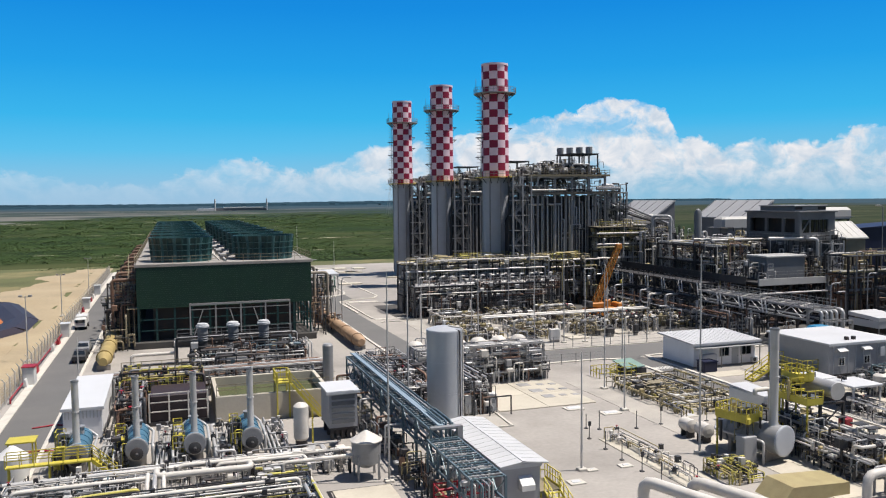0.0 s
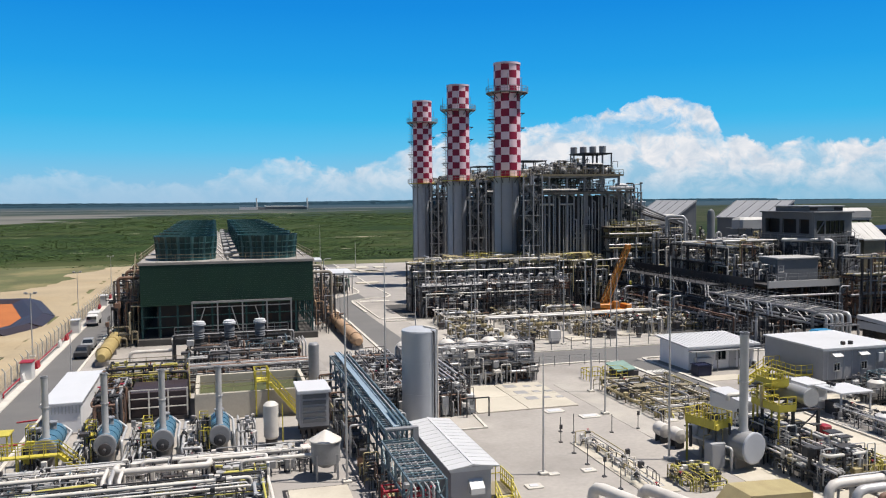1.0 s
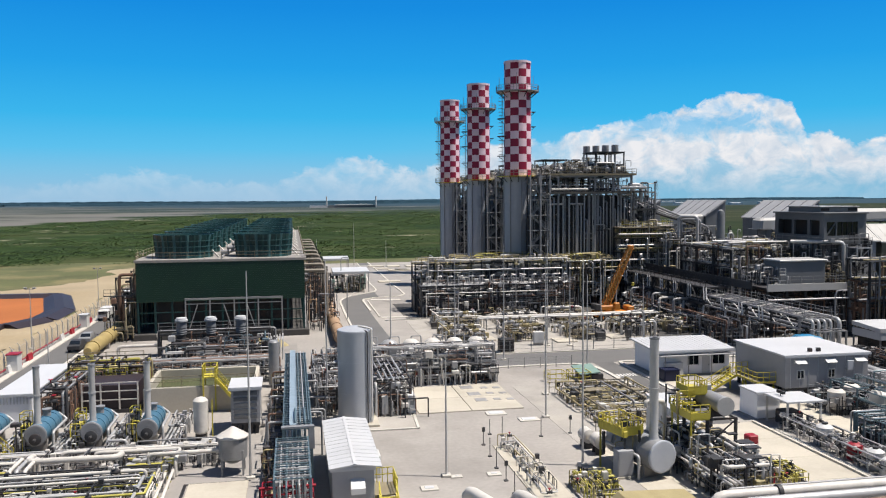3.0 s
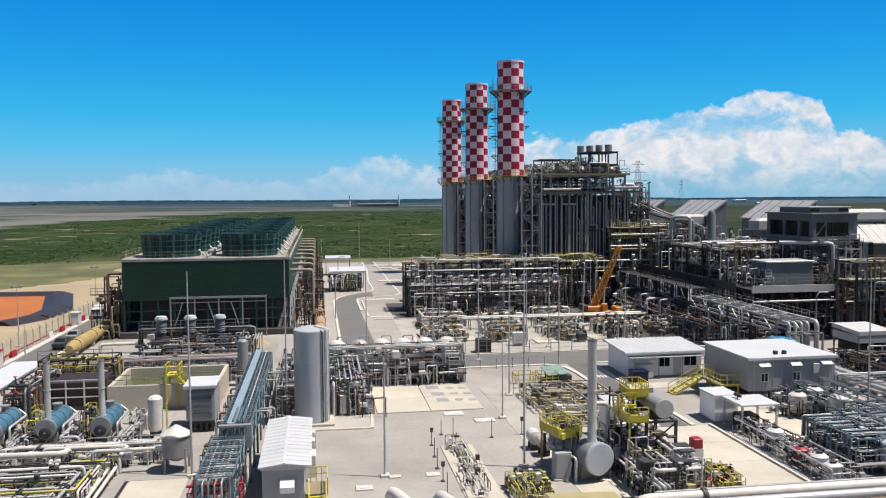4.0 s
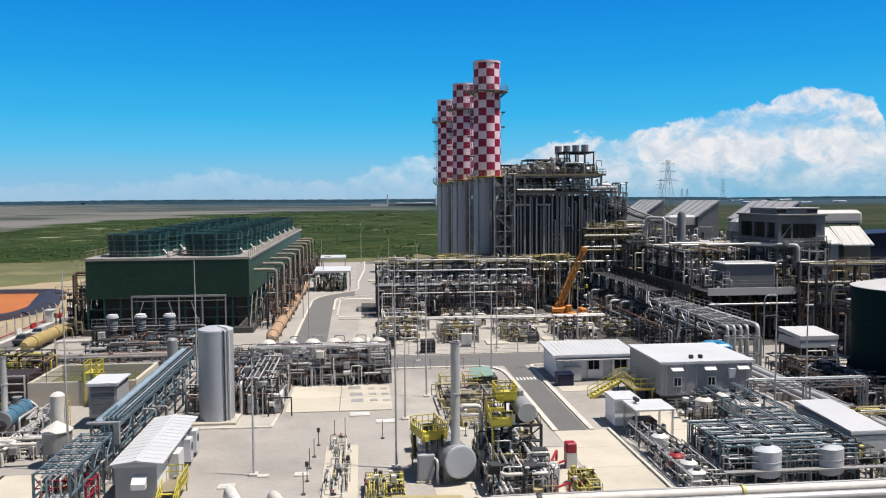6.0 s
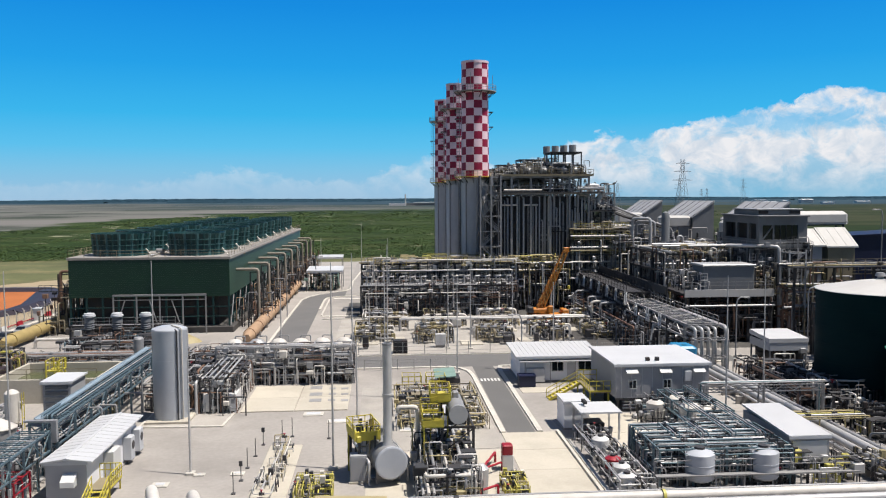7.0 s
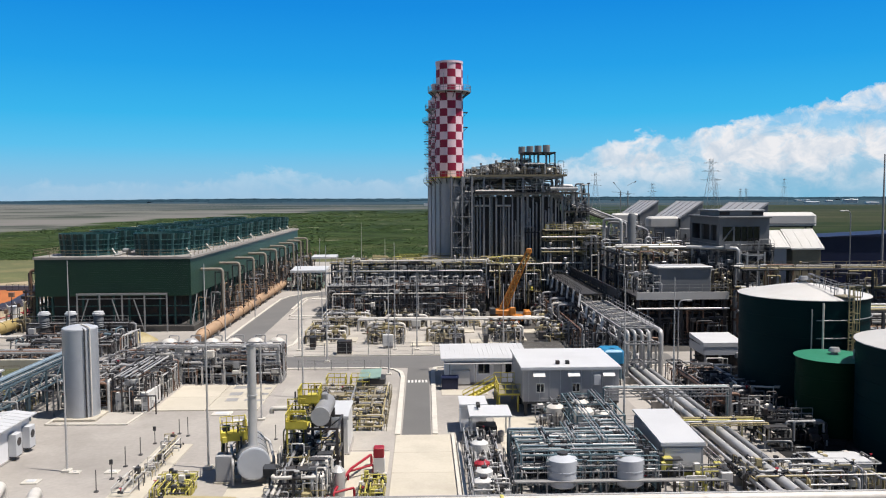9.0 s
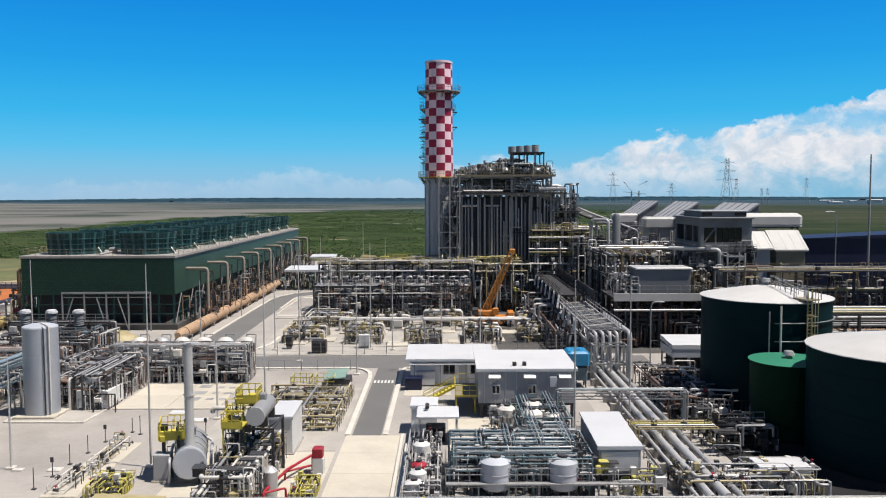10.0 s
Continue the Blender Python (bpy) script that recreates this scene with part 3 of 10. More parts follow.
    link(nt, tr.outputs[0], hm.inputs[1])
    link(nt, he.outputs[0], hm.inputs[2])
    ms = N("ShaderNodeMixShader")
    link(nt, alpha, ms.inputs[0])
    link(nt, hm.outputs[0], ms.inputs[1])
    link(nt, em.outputs[0], ms.inputs[2])
    out = N("ShaderNodeOutputMaterial")
    link(nt, ms.outputs[0], out.inputs[0])
    return m


def cloud_bank():
    mb = MB()
    n = 60
    v = []
    for i in range(n + 1):
        a = radians(-58 + 116 * i / n)
        v += [(4700 * math.sin(a), 4700 * math.cos(a), -10.0), (4700 * math.sin(a), 4700 * math.cos(a), 2150.0)]
    mb.add(v, [(2 * i, 2 * i + 2, 2 * i + 3, 2 * i + 1) for i in range(n)])
    ob = solid("backdrop", mb, cloud_material(), "blue sky with a white cumulus cloud bank", "sky", "structure")
    ob.visible_shadow = False


cloud_bank()


def land_material():
    m = bpy.data.materials.new("scrub_and_fields")
    m.use_nodes = True
    nt = m.node_tree
    N = nt.nodes.new
    b = nt.nodes["Principled BSDF"]
    b.inputs["Roughness"].default_value = 1.0
    b.inputs["Specular IOR Level"].default_value = 0.05
    geo = N("ShaderNodeNewGeometry")
    sep = N("ShaderNodeSeparateXYZ")
    link(nt, geo.outputs["Position"], sep.inputs[0])
    def noi(scale, detail, rough=0.6):
        q = N("ShaderNodeTexNoise")
        q.inputs["Scale"].default_value, q.inputs["Detail"].default_value, q.inputs["Roughness"].default_value = scale, detail, rough
        link(nt, geo.outputs["Position"], q.inputs["Vector"])
        return q.outputs["Fac"]
    def mixc(f, a, c):
        q = N("ShaderNodeMix")
        q.data_type = "RGBA"
        link(nt, f, q.inputs[0])
        for i, s in ((6, a), (7, c)):
            if isinstance(s, tuple):
                q.inputs[i].default_value = (*s, 1)
            else:
                link(nt, s, q.inputs[i])
        return q.outputs[2]
    def rng(v, a, c):
        q = N("ShaderNodeMapRange")
        q.inputs["From Min"].default_value, q.inputs["From Max"].default_value = a, c
        link(nt, v, q.inputs["Value"])
        return q.outputs[0]
    def mth(op, a, c, d=None):
        q = N("ShaderNodeMath")
        q.operation = op
        for i, s in enumerate((a, c, d)):
            if s is None:
                continue
            if isinstance(s, (int, float)):
                q.inputs[i].default_value = s
            else:
                link(nt, s, q.inputs[i])
        return q.outputs[0]
    def streak(sx, sy, detail):
        q = N("ShaderNodeMapping")
        q.inputs["Scale"].default_value = (sx, sy, 1.0)
        link(nt, geo.outputs["Position"], q.inputs["Vector"])
        w = N("ShaderNodeTexNoise")
        w.inputs["Scale"].default_value, w.inputs["Detail"].default_value, w.inputs["Roughness"].default_value = 1.0, detail, 0.6
        link(nt, q.outputs[0], w.inputs["Vector"])
        return w.outputs["Fac"]
    # low scrub: two greens, olive drifts and bare sandy streaks
    green = mixc(rng(noi(0.05, 6), 0.35, 0.68), (0.013, 0.027, 0.008), (0.037, 0.058, 0.017))
    green = mixc(rng(streak(0.010, 0.022, 4.0), 0.48, 0.66), green, (0.056, 0.064, 0.026))
    green = mixc(rng(streak(0.016, 0.034, 6.0), 0.50, 0.60), green, (0.017, 0.029, 0.011))
    green = mixc(rng(streak(0.018, 0.060, 3.0), 0.665, 0.685), green, (0.36, 0.32, 0.24))
    # far flats and fields in bands, greyed by haze put into the colour
    tan = mixc(rng(streak(0.0045, 0.009, 6.0), 0.40, 0.62), (0.146, 0.138, 0.128), (0.104, 0.106, 0.092))
    tan = mixc(rng(streak(0.0042, 0.0085, 6.0), 0.55, 0.60), tan, (0.045, 0.052, 0.042))
    edge = mth("MULTIPLY_ADD", mth("MAXIMUM", mth("SUBTRACT", sep.outputs[1], 800.0), 0.0), 0.3, -225.0)
    edge = mth("MULTIPLY_ADD", mth("MAXIMUM", mth("SUBTRACT", sep.outputs[1], 1300.0), 0.0), 1.5, edge)
    f = mth("ADD", mth("SUBTRACT", edge, sep.outputs[0]), mth("MULTIPLY_ADD", noi(0.0042, 7), 420.0, -210.0))
    col = mixc(rng(f, -10.0, 14.0), green, tan)
    # broken belts of trees on the far flats straight ahead
    ahead = mth("MULTIPLY", rng(mth("MULTIPLY_ADD", sep.outputs[1], 0.36, sep.outputs[0]), -200.0, 350.0), rng(sep.outputs[1], 900.0, 1300.0))
    col = mixc(mth("MULTIPLY", ahead, rng(streak(0.0020, 0.0085, 5.0), 0.42, 0.52)), col, (0.026, 0.040, 0.038))
    east = mth("MULTIPLY_ADD", sep.outputs[1], -0.30, sep.outputs[0])
    col = mixc(mth("MULTIPLY", rng(east, -60.0, 120.0), 0.75), col, mixc(rng(streak(0.004, 0.03, 5.0), 0.44, 0.58), (0.017, 0.026, 0.012), (0.048, 0.046, 0.028)))
    # distant woods, with haze put into their blue colour
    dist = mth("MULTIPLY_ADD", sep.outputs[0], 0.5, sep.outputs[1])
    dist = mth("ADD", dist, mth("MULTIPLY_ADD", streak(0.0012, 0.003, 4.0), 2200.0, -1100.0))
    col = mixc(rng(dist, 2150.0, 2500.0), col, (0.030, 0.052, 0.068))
    link(nt, col, b.inputs["Base Color"])
    return m


def sheet(name, x0, y0, x1, y1, z, material, label, category="ground", thick=0.1):
    return solid(name, MB().box(x0, y0, z - thick, x1, y1, z), material, label, category, "structure")


# one sheet of land to the horizon
mb = MB()
ring = (0, 400, 900, 1700, 3000, 4850)
v, f = [(60, 150, -0.25)], []
seg = 72
for r in ring[1:]:
    v += [(60 + r * math.cos(2 * math.pi * i / seg), 100 + r * math.sin(2 * math.pi * i / seg), -0.25) for i in range(seg)]
f += [(0, 1 + i, 1 + (i + 1) % seg) for i in range(seg)]
for k in range(len(ring) - 2):
    o = 1 + k * seg
    f += [(o + i, o + seg + i, o + seg + (i + 1) % seg, o + (i + 1) % seg) for i in range(seg)]
mb.add(v, f)
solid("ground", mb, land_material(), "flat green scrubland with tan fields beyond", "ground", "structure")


def leaf_material(name, c1, c2):
    m = bpy.data.materials.new(name)
    m.use_nodes = True
    nt = m.node_tree
    b = nt.nodes["Principled BSDF"]
    b.inputs["Roughness"].default_value = 0.8
    b.inputs["Specular IOR Level"].default_value = 0.15
    geo = nt.nodes.new("ShaderNodeNewGeometry")
    mix = nt.nodes.new("ShaderNodeMix")
    mix.data_type = "RGBA"
    link(nt, geo.outputs["Random Per Island"], mix.inputs[0])
    mix.inputs[6].default_value, mix.inputs[7].default_value = (*c1, 1), (*c2, 1)
    link(nt, mix.outputs[2], b.inputs["Base Color"])
    return m


def scrub():
    rs = np.random.RandomState(5)
    verts = []
    def clump(cx, cy, w, h, k, lf):
        a = rs.uniform(0, 2 * np.pi, k)
        q = np.sqrt(rs.uniform(0, 1, k))
        x, y = cx + w * q * np.cos(a), cy + w * q * np.sin(a)
        z = h * (1 - 0.8 * q * q) * rs.uniform(0.55, 1.0, k)
        n = rs.normal(0, 1, (k, 3))
        n[:, 2] = np.abs(n[:, 2]) + 4.5
        n /= np.linalg.norm(n, axis=1)[:, None]
        t = np.cross(n, rs.normal(0, 1, (k, 3)))
        t /= np.linalg.norm(t, axis=1)[:, None]
        b = np.cross(n, t)
        s = lf * rs.uniform(0.6, 1.3, k)[:, None]
        c = np.stack((x, y, z), 1)
        verts.append(np.stack((c - t * s, c - b * s * 0.6, c + t * s, c + b * s * 0.6), 1).reshape(-1, 3))
    n = 0
    while n < 4600:
        y = 288 + 950 * rs.uniform() ** 1.8
        x = rs.uniform(-0.35 * y - 120, 0.45 * y + 40)
        if 20 < x < 30 and y < 300:
            continue
        if x < -205 + 0.3 * max(0.0, y - 800) or (x > 0.30 * y + 20 and rs.uniform() < 0.95):
            continue
        thick = noise.noise(Vector((x * 0.012, y * 0.020, 3.0))) + 0.5 * noise.noise(Vector((x * 0.045, y * 0.06, 7.0)))
        if thick < rs.uniform(-0.5, 0.25):
            continue
        far = y / 300
        tall = rs.uniform() < 0.02
        clump(x, y, rs.uniform(2.2, 5.5) * far ** 0.6, rs.uniform(1.0, 1.9) if tall else rs.uniform(0.15, 0.55), 30, 0.42 * far ** 0.7)
        n += 1
    V = np.concatenate(verts)
    me = bpy.data.meshes.new("scrub")
    k = len(V) // 4
    me.from_pydata(V.tolist(), [], np.arange(k * 4).reshape(-1, 4).tolist())
    me.materials.append(leaf_material("scrub_leaves", (0.032, 0.056, 0.015), (0.052, 0.080, 0.023)))
    tagged(new("bushes", me), "dense low green scrub bushes on the plain", "bushes", "", "stuff")


scrub()


def far_woods():
    rs = np.random.RandomState(8)
    mb = MB()
    def belt(y, x0, x1, depth, h):
        n = int((x1 - x0) / 22)
        hs = 0.62 * h * (0.82 + 0.2 * rs.rand(n + 1)) * (1 + 0.18 * np.sin(np.arange(n + 1) * 0.07 + y))
        v = []
        for i in range(n + 1):
            x = x0 + (x1 - x0) * i / n
            j = rs.uniform(-8, 8)
            v += [(x, y + j, -0.3), (x, y + 6 + j, hs[i] * 0.75), (x + 4, y + depth / 2, hs[i]), (x, y + depth, -0.3)]
        mb.add(v, [(4 * i + k, 4 * i + 4 + k, 4 * i + 5 + k, 4 * i + 1 + k) for i in range(n) for k in range(3)], False)
    for y, h in ((3100, 8), (3700, 14), (4250, 20)):
        if y > 3500:
            belt(y, -0.62 * y, 0.95 * y * (0.9 if y > 4000 else 1), 90, h)
        else:
            x = -0.6 * y
            while x < 0.8 * y:
                w = rs.uniform(200, 900)
                belt(y + rs.uniform(-200, 200), x, x + w, 60, h * rs.uniform(0.6, 1.1))
                x += w + rs.uniform(0, 350) * (1.5 if x < 0 else 0.5)
    # blue tint of the far woods is haze put into the base colour
    solid("far_woods", mb, mat("hazed_woods", (0.03, 0.062, 0.085), 1.0, var=0.2, scale=0.004, fine=0.03, bump=0, spec=0.0), "dark distant belt of woods along the horizon", "trees", "stuff")


far_woods()

# ---- paved areas ----
sheet("pavement", -19.0, 25, 175, 268, 0.0, "yard", "weathered grey paved plant yard", "pavement", 0.24)
def patch(name, pts, z, material, label, category, rough=1.6, thick=0.2):
    """A flat patch of ground with a ragged outline."""
    rg = random.Random(name)
    out = []
    for (xa, ya), (xb, yb) in zip(pts, pts[1:] + pts[:1]):
        k = max(1, int(math.hypot(xb - xa, yb - ya) / 3.0))
        for q in range(k):
            out.append((xa + (xb - xa) * q / k + (rg.uniform(-rough, rough) if q else 0), ya + (yb - ya) * q / k + (rg.uniform(-rough, rough) if q else 0)))
    n = len(out)
    mb = MB().add([(x, y, z) for x, y in out] + [(x, y, z - thick) for x, y in out], [tuple(range(n))] + [(q, n + q, n + (q + 1) % n, (q + 1) % n) for q in range(n)])
    return solid(name, mb, material, label, category, "structure")


sheet("sand_strip_ground", -24, 60, -19.0, 286, -0.02, "sand", "bare yellow sand beside the plant fence", "sand", 0.2)
patch("sand_ground", [(-23.9, 60), (-23.9, 285), (-28, 286), (-31, 270), (-38, 258), (-33, 246), (-36, 232), (-41, 218), (-52, 206), (-66, 199), (-66, 60)], -0.03, "sand", "bare yellow sand with a ragged grassy edge", "sand")
sheet("grass_ground", -260, 90, -20, 296, -0.12, "grass", "dry yellowish grass verge", "grass", 0.1)
sheet("verge_ground", -20, 268.3, 250, 286, -0.06, "grass", "dry grass strip behind the plant", "grass", 0.15)
patch("soil_ground", [(-95, 146), (-31, 146), (-29, 153), (-29, 168), (-35, 190), (-95, 193)], 0.004, "red_soil", "bare orange-red soil pond bed", "soil", 0.5, 0.02)


def berm(name, pts, w, h, material, label):
    mb = MB()
    for (xa, ya), (xb, yb) in zip(pts, pts[1:]):
        d = Vector((xb - xa, yb - ya, 0)).normalized()
        s = Vector((-d.y, d.x, 0))
        v = []
        for x, y in ((xa, ya), (xb, yb)):
            p = Vector((x, y, 0))
            v += [p - s * w, p - s * w * 0.3 + Vector((0, 0, h)), p + s * w * 0.3 + Vector((0, 0, h)), p + s * w]
        mb.add(v, [(k, k + 1, k + 5, k + 4) for k in range(3)] + [(3, 2, 1, 0), (4, 5, 6, 7)])
    return solid(name, mb, material, label, "liner", "structure")


berm("pond_liner", [(-95, 143), (-31, 144), (-27.4, 152), (-27.6, 165), (-35, 191.5), (-95, 195)], 2.9, 0.7, "tarp", "dark plastic liner on the pond bank")


def strip_road(name, x0, y0, x1, y1, label, z=0.012):
    return solid(name, MB().box(x0, y0, -0.1, x1, y1, z), "road", label, "road", "structure")


strip_road("road_west", -17.2, 40, -12.6, 268, "grey asphalt road beside the fence")
strip_road("road_cross_west", -12.6, 94.5, -4, 102.0, "grey asphalt side road")
strip_road("road_cross", 26.8, 94.8, 92, 102.6, "grey asphalt cross road through the yard")
strip_road("road_stub", 55.9, 64.9, 58.6, 94.8, "short asphalt lane ending at a concrete pad", 0.014)


def curved_road():
    mb = MB()
    # left and right edge, south to north
    edges = (((27.4, 102.6), (32.4, 102.6)), ((27.3, 150), (31.9, 150)), ((27.4, 166), (31.8, 165.3)), ((28.3, 170.5), (32.2, 168.6)), ((30.2, 175), (34.6, 170.6)), ((33.7, 179.3), (40.4, 172.5)),
             ((36.2, 182.0), (42.0, 176.0)), ((37.0, 186), (42.0, 182)), ((36.9, 202), (41.8, 201.5)), ((38.6, 238), (42.2, 238)), ((38.8, 268), (42.2, 268)))
    v = []
    for a, c in edges:
        v += [(*a, 0.012), (*c, 0.012)]
    mb.add(v, [(2 * i, 2 * i + 1, 2 * i + 3, 2 * i + 2) for i in range(len(edges) - 1)])
    solid("road_north", mb, "road", "grey asphalt road with a bend past the cooling tower", "road", "structure")
    for side in (0, 1):
        kb = MB()
        for a, c in zip(edges[side:], edges[side + 1:]):
            s = 0.2 if side else -0.2
            kb.beam((a[side][0] + s, a[side][1], 0.06), (c[side][0] + s, c[side][1], 0.06), 0.4, 0.2)
        solid("kerb", kb, "kerb", "pale concrete kerb along the road", "kerb", "structure")


curved_road()


def kerb(pts, w=0.35, h=0.16):
    mb = MB()
    for a, b in zip(pts, pts[1:]):
        mb.beam((*a, h / 2 - 0.01), (*b, h / 2 - 0.01), w, h)
    return solid("kerb", mb, "kerb", "pale concrete kerb along the road", "kerb", "structure")


kerb([(-12.4, 94.3), (-4, 94.3)])
kerb([(-12.4, 40), (-12.4, 94.3)])
kerb([(-12.4, 102.2), (-12.4, 268)])
kerb([(-17.4, 40), (-17.4, 268)], 0.9, 0.14)
kerb([(40, 102.9), (90, 102.9)])
kerb([(36, 94.5), (52.8, 94.5), (54.2, 93.6), (55.1, 91.8), (55.4, 89), (55.5, 64.9)], 0.5)
kerb([(90, 94.5), (59.5, 94.5), (59.1, 92), (59.0, 64.9)], 0.5)
kerb([(34, 104), (37, 107), (38.5, 112), (38.5, 118)], 0.5)
kerb([(33.2, 141.2), (39.6, 141.2)], 1.2, 0.1)
kerb([(33.8, 167.0), (40.0, 166.6)], 1.6, 0.1)
kerb([(33.0, 142), (33.0, 166)], 0.3)
kerb([(33.4, 137.6), (40, 137.6)], 0.3)

# crossing stripes
for i in range(6):
    solid("road_marking", MB().box(56.05 + 0.42 * i, 86.3, 0.01, 56.28 + 0.42 * i, 87.6, 0.02), "paint_line", "worn white crossing stripe", "road marking", "structure")


def pad(name, x0, y0, x1, y1, h, material, label, joints=0):
    """A cast slab, its bays split by open joints."""
    e = thing(name, (x0, y0, 0), label, "concrete pad", "", "structure")
    nx, ny = max(1, round((x1 - x0) / 5.0)), max(1, round((y1 - y0) / 5.5))
    for i in range(nx):
        for j in range(ny):
            a, b = x0 + (x1 - x0) * i / nx, x0 + (x1 - x0) * (i + 1) / nx
            c, d = y0 + (y1 - y0) * j / ny, y0 + (y1 - y0) * (j + 1) / ny
            w, l = round(b - a - 0.06, 2), round(d - c - 0.06, 2)
            piece("slab", ("slab", w, l, h), lambda q: q.bbox(0, 0, 0.0, w, l, h, 0.03), material, e, (a + 0.03, c + 0.03, 0.0))
    return e


pad("pavement_pad", 55.3, 44, 60.4, 64.9, 0.05, "concrete", "pale concrete pad at the end of the lane")
pad("pavement_strip", 59.9, 79.9, 65.2, 82.4, 0.06, "concrete", "pale concrete walk before the control building")
pad("pavement_pad", 64.8, 57.4, 70.2, 70.4, 0.07, "concrete", "pale concrete pad among the dosing tanks")
pad("pavement_slab", 29.7, 74.4, 40.7, 85.6, 0.12, "concrete", "wide pale concrete slab beside the pipework")
for x, y, w in ((36.2, 80.5, 1.4), (36.4, 77.8, 1.3), (38.2, 83.4, 0.8), (39.6, 83.2, 0.8), (38.3, 80.8, 0.8), (39.7, 80.6, 0.8), (38.4, 78.0, 0.8), (39.8, 77.8, 0.8), (36.0, 83.6, 1.4)):
    solid("floor_grating", MB().bbox(x, y, 0.10, x + w, y + w, 0.15, 0.02), "steel", "grey steel cover plate in the slab", "cover", "structure")
for x, y, w, l in ((36.3, 72.4, 2.0, 1.3), (38.9, 69.6, 2.0, 1.2), (26.6, 53.0, 1.3, 1.0), (32.2, 55.2, 1.1, 0.8), (29.3, 55.3, 0.9, 0.6), (42.2, 53.2, 1.8, 1.1), (45.9, 66.0, 1.4, 1.2)):
    solid("manhole", MB().bbox(x, y, 0.0, x + w, y + l, 0.12, 0.03).bbox(x + 0.3, y + 0.25, 0.1, x + w - 0.3, y + l - 0.25, 0.16, 0.02, mi=1), ["kerb", "wall_lightgrey"], "pale concrete manhole with a steel cover", "manhole", "structure")
# aprons under the pipework, the dark ones with shade painted in
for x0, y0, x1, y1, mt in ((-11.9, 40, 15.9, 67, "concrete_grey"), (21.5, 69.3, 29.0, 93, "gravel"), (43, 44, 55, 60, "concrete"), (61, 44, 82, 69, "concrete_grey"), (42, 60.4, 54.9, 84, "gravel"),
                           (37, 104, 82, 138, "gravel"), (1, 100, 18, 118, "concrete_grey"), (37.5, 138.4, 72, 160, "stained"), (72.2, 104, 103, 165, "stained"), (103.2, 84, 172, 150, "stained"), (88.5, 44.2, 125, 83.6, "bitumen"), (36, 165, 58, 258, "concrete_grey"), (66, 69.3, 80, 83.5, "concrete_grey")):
    sheet("apron", x0, y0, x1, y1, 0.03 if mt != "gravel" else 0.025, mt, "gravel and concrete apron, dark ones painted as shade", "apron", 0.08)
for x, y in ((40.5, 111), (44.5, 113.5), (50, 112), (56, 109.5), (60, 113.5), (65, 111), (70.5, 113), (52, 120), (63, 121), (73, 120)):
    solid("plinth", MB().bbox(x, y, 0, x + 3.2, y + 3.4, 0.22, 0.05), "concrete", "pale cast concrete plinth", "plinth", "structure")


def fence(x, y0, y1, step, h=2.4):
    e = thing("fence", (x, y0, 0), "grey mesh perimeter fence with concrete posts", "fence")
    n = int((y1 - y0) / step)
    for i in range(n + 1):
        y = y0 + (y1 - y0) * i / n
        piece("post", ("fpost", h), lambda q: (q.bbox(-0.08, -0.08, 0, 0.08, 0.08, h, 0.02), q.beam((0, 0, h), (-0.3, 0, h + 0.4), 0.1)), "kerb", e, (x, y, -0.02))
        if i < n:
            L = round((y1 - y0) / n, 3)
            def net(q):
                for k in range(7):
                    q.beam((0, 0, 0.15 + k * 0.36), (0, L, 0.15 + k * 0.36), 0.02)
                for k in range(1, 8):
                    q.beam((0, L * k / 8, 0.1), (0, L * k / 8, h - 0.1), 0.015)
            piece("mesh_panel", ("fnet", L, h), net, "steel", e, (x, y, -0.02))
    return e


fence(-18.6, 60, 262, 3.0)

# ---- cooling tower ----
def fan_shell(mb):
    """Ribbed round shell, open at the top, as one skin."""
    R, H, n = 4.5, 0.82, 112
    prof = ((0, 0.15), (1.0, -0.02), (1.02, 0.14), (1.14, 0.14), (1.16, -0.04), (2.1, -0.12), (2.12, 0.1), (2.24, 0.1), (2.26, -0.12), (3.2, -0.06), (3.22, 0.14), (3.34, 0.14), (3.36, -0.04), (4.5, 0.1), (4.5, -0.1), (2.6, -0.35), (1.0, -0.35))
    v, f = [], []
    for j, (z, d) in enumerate(prof):
        for i in range(n):
            rib = 0.17 if i % 4 == 0 and j < 14 else 0.0
            r = (R + max(d, rib - 0.02) if rib else R + d) + 0.07 * (z - 2.2)
            v.append((r * math.cos(2 * math.pi * i / n), r * math.sin(2 * math.pi * i / n), z * H))
    ribs = []
    for j in range(len(prof) - 1):
        for i in range(n):
            q = (j * n + i, j * n + (i + 1) % n, (j + 1) * n + (i + 1) % n, (j + 1) * n + i)
            (ribs if j < 13 and (prof[j][1] > 0.08 and prof[j + 1][1] > 0.08 or i % 8 in (7, 0)) else f).append(q)
    mb.add(v, f)
    mb.add(v, ribs, False, 1)


def fan_rotor(mb):
    mb.lathe((0, 0, 1.6), (0, 0, 2.2), ((0, 0.7), (0.7, 0.8), (1, 0.3)), 12)
    for k in range(8):
        a = 2 * math.pi * k / 8
        mb.beam((0.6 * math.cos(a), 0.6 * math.sin(a), 1.9), (4.1 * math.cos(a), 4.1 * math.sin(a), 1.95), 0.7, 0.08)
    mb.cyl((0, 0, 0), (0, 0, 1.6), 0.35, 8)
    # near-black disc: darkness inside the shell put into its colour
    mb.cyl((0, 0, 0.55), (0, 0, 0.75), 4.2, 24)


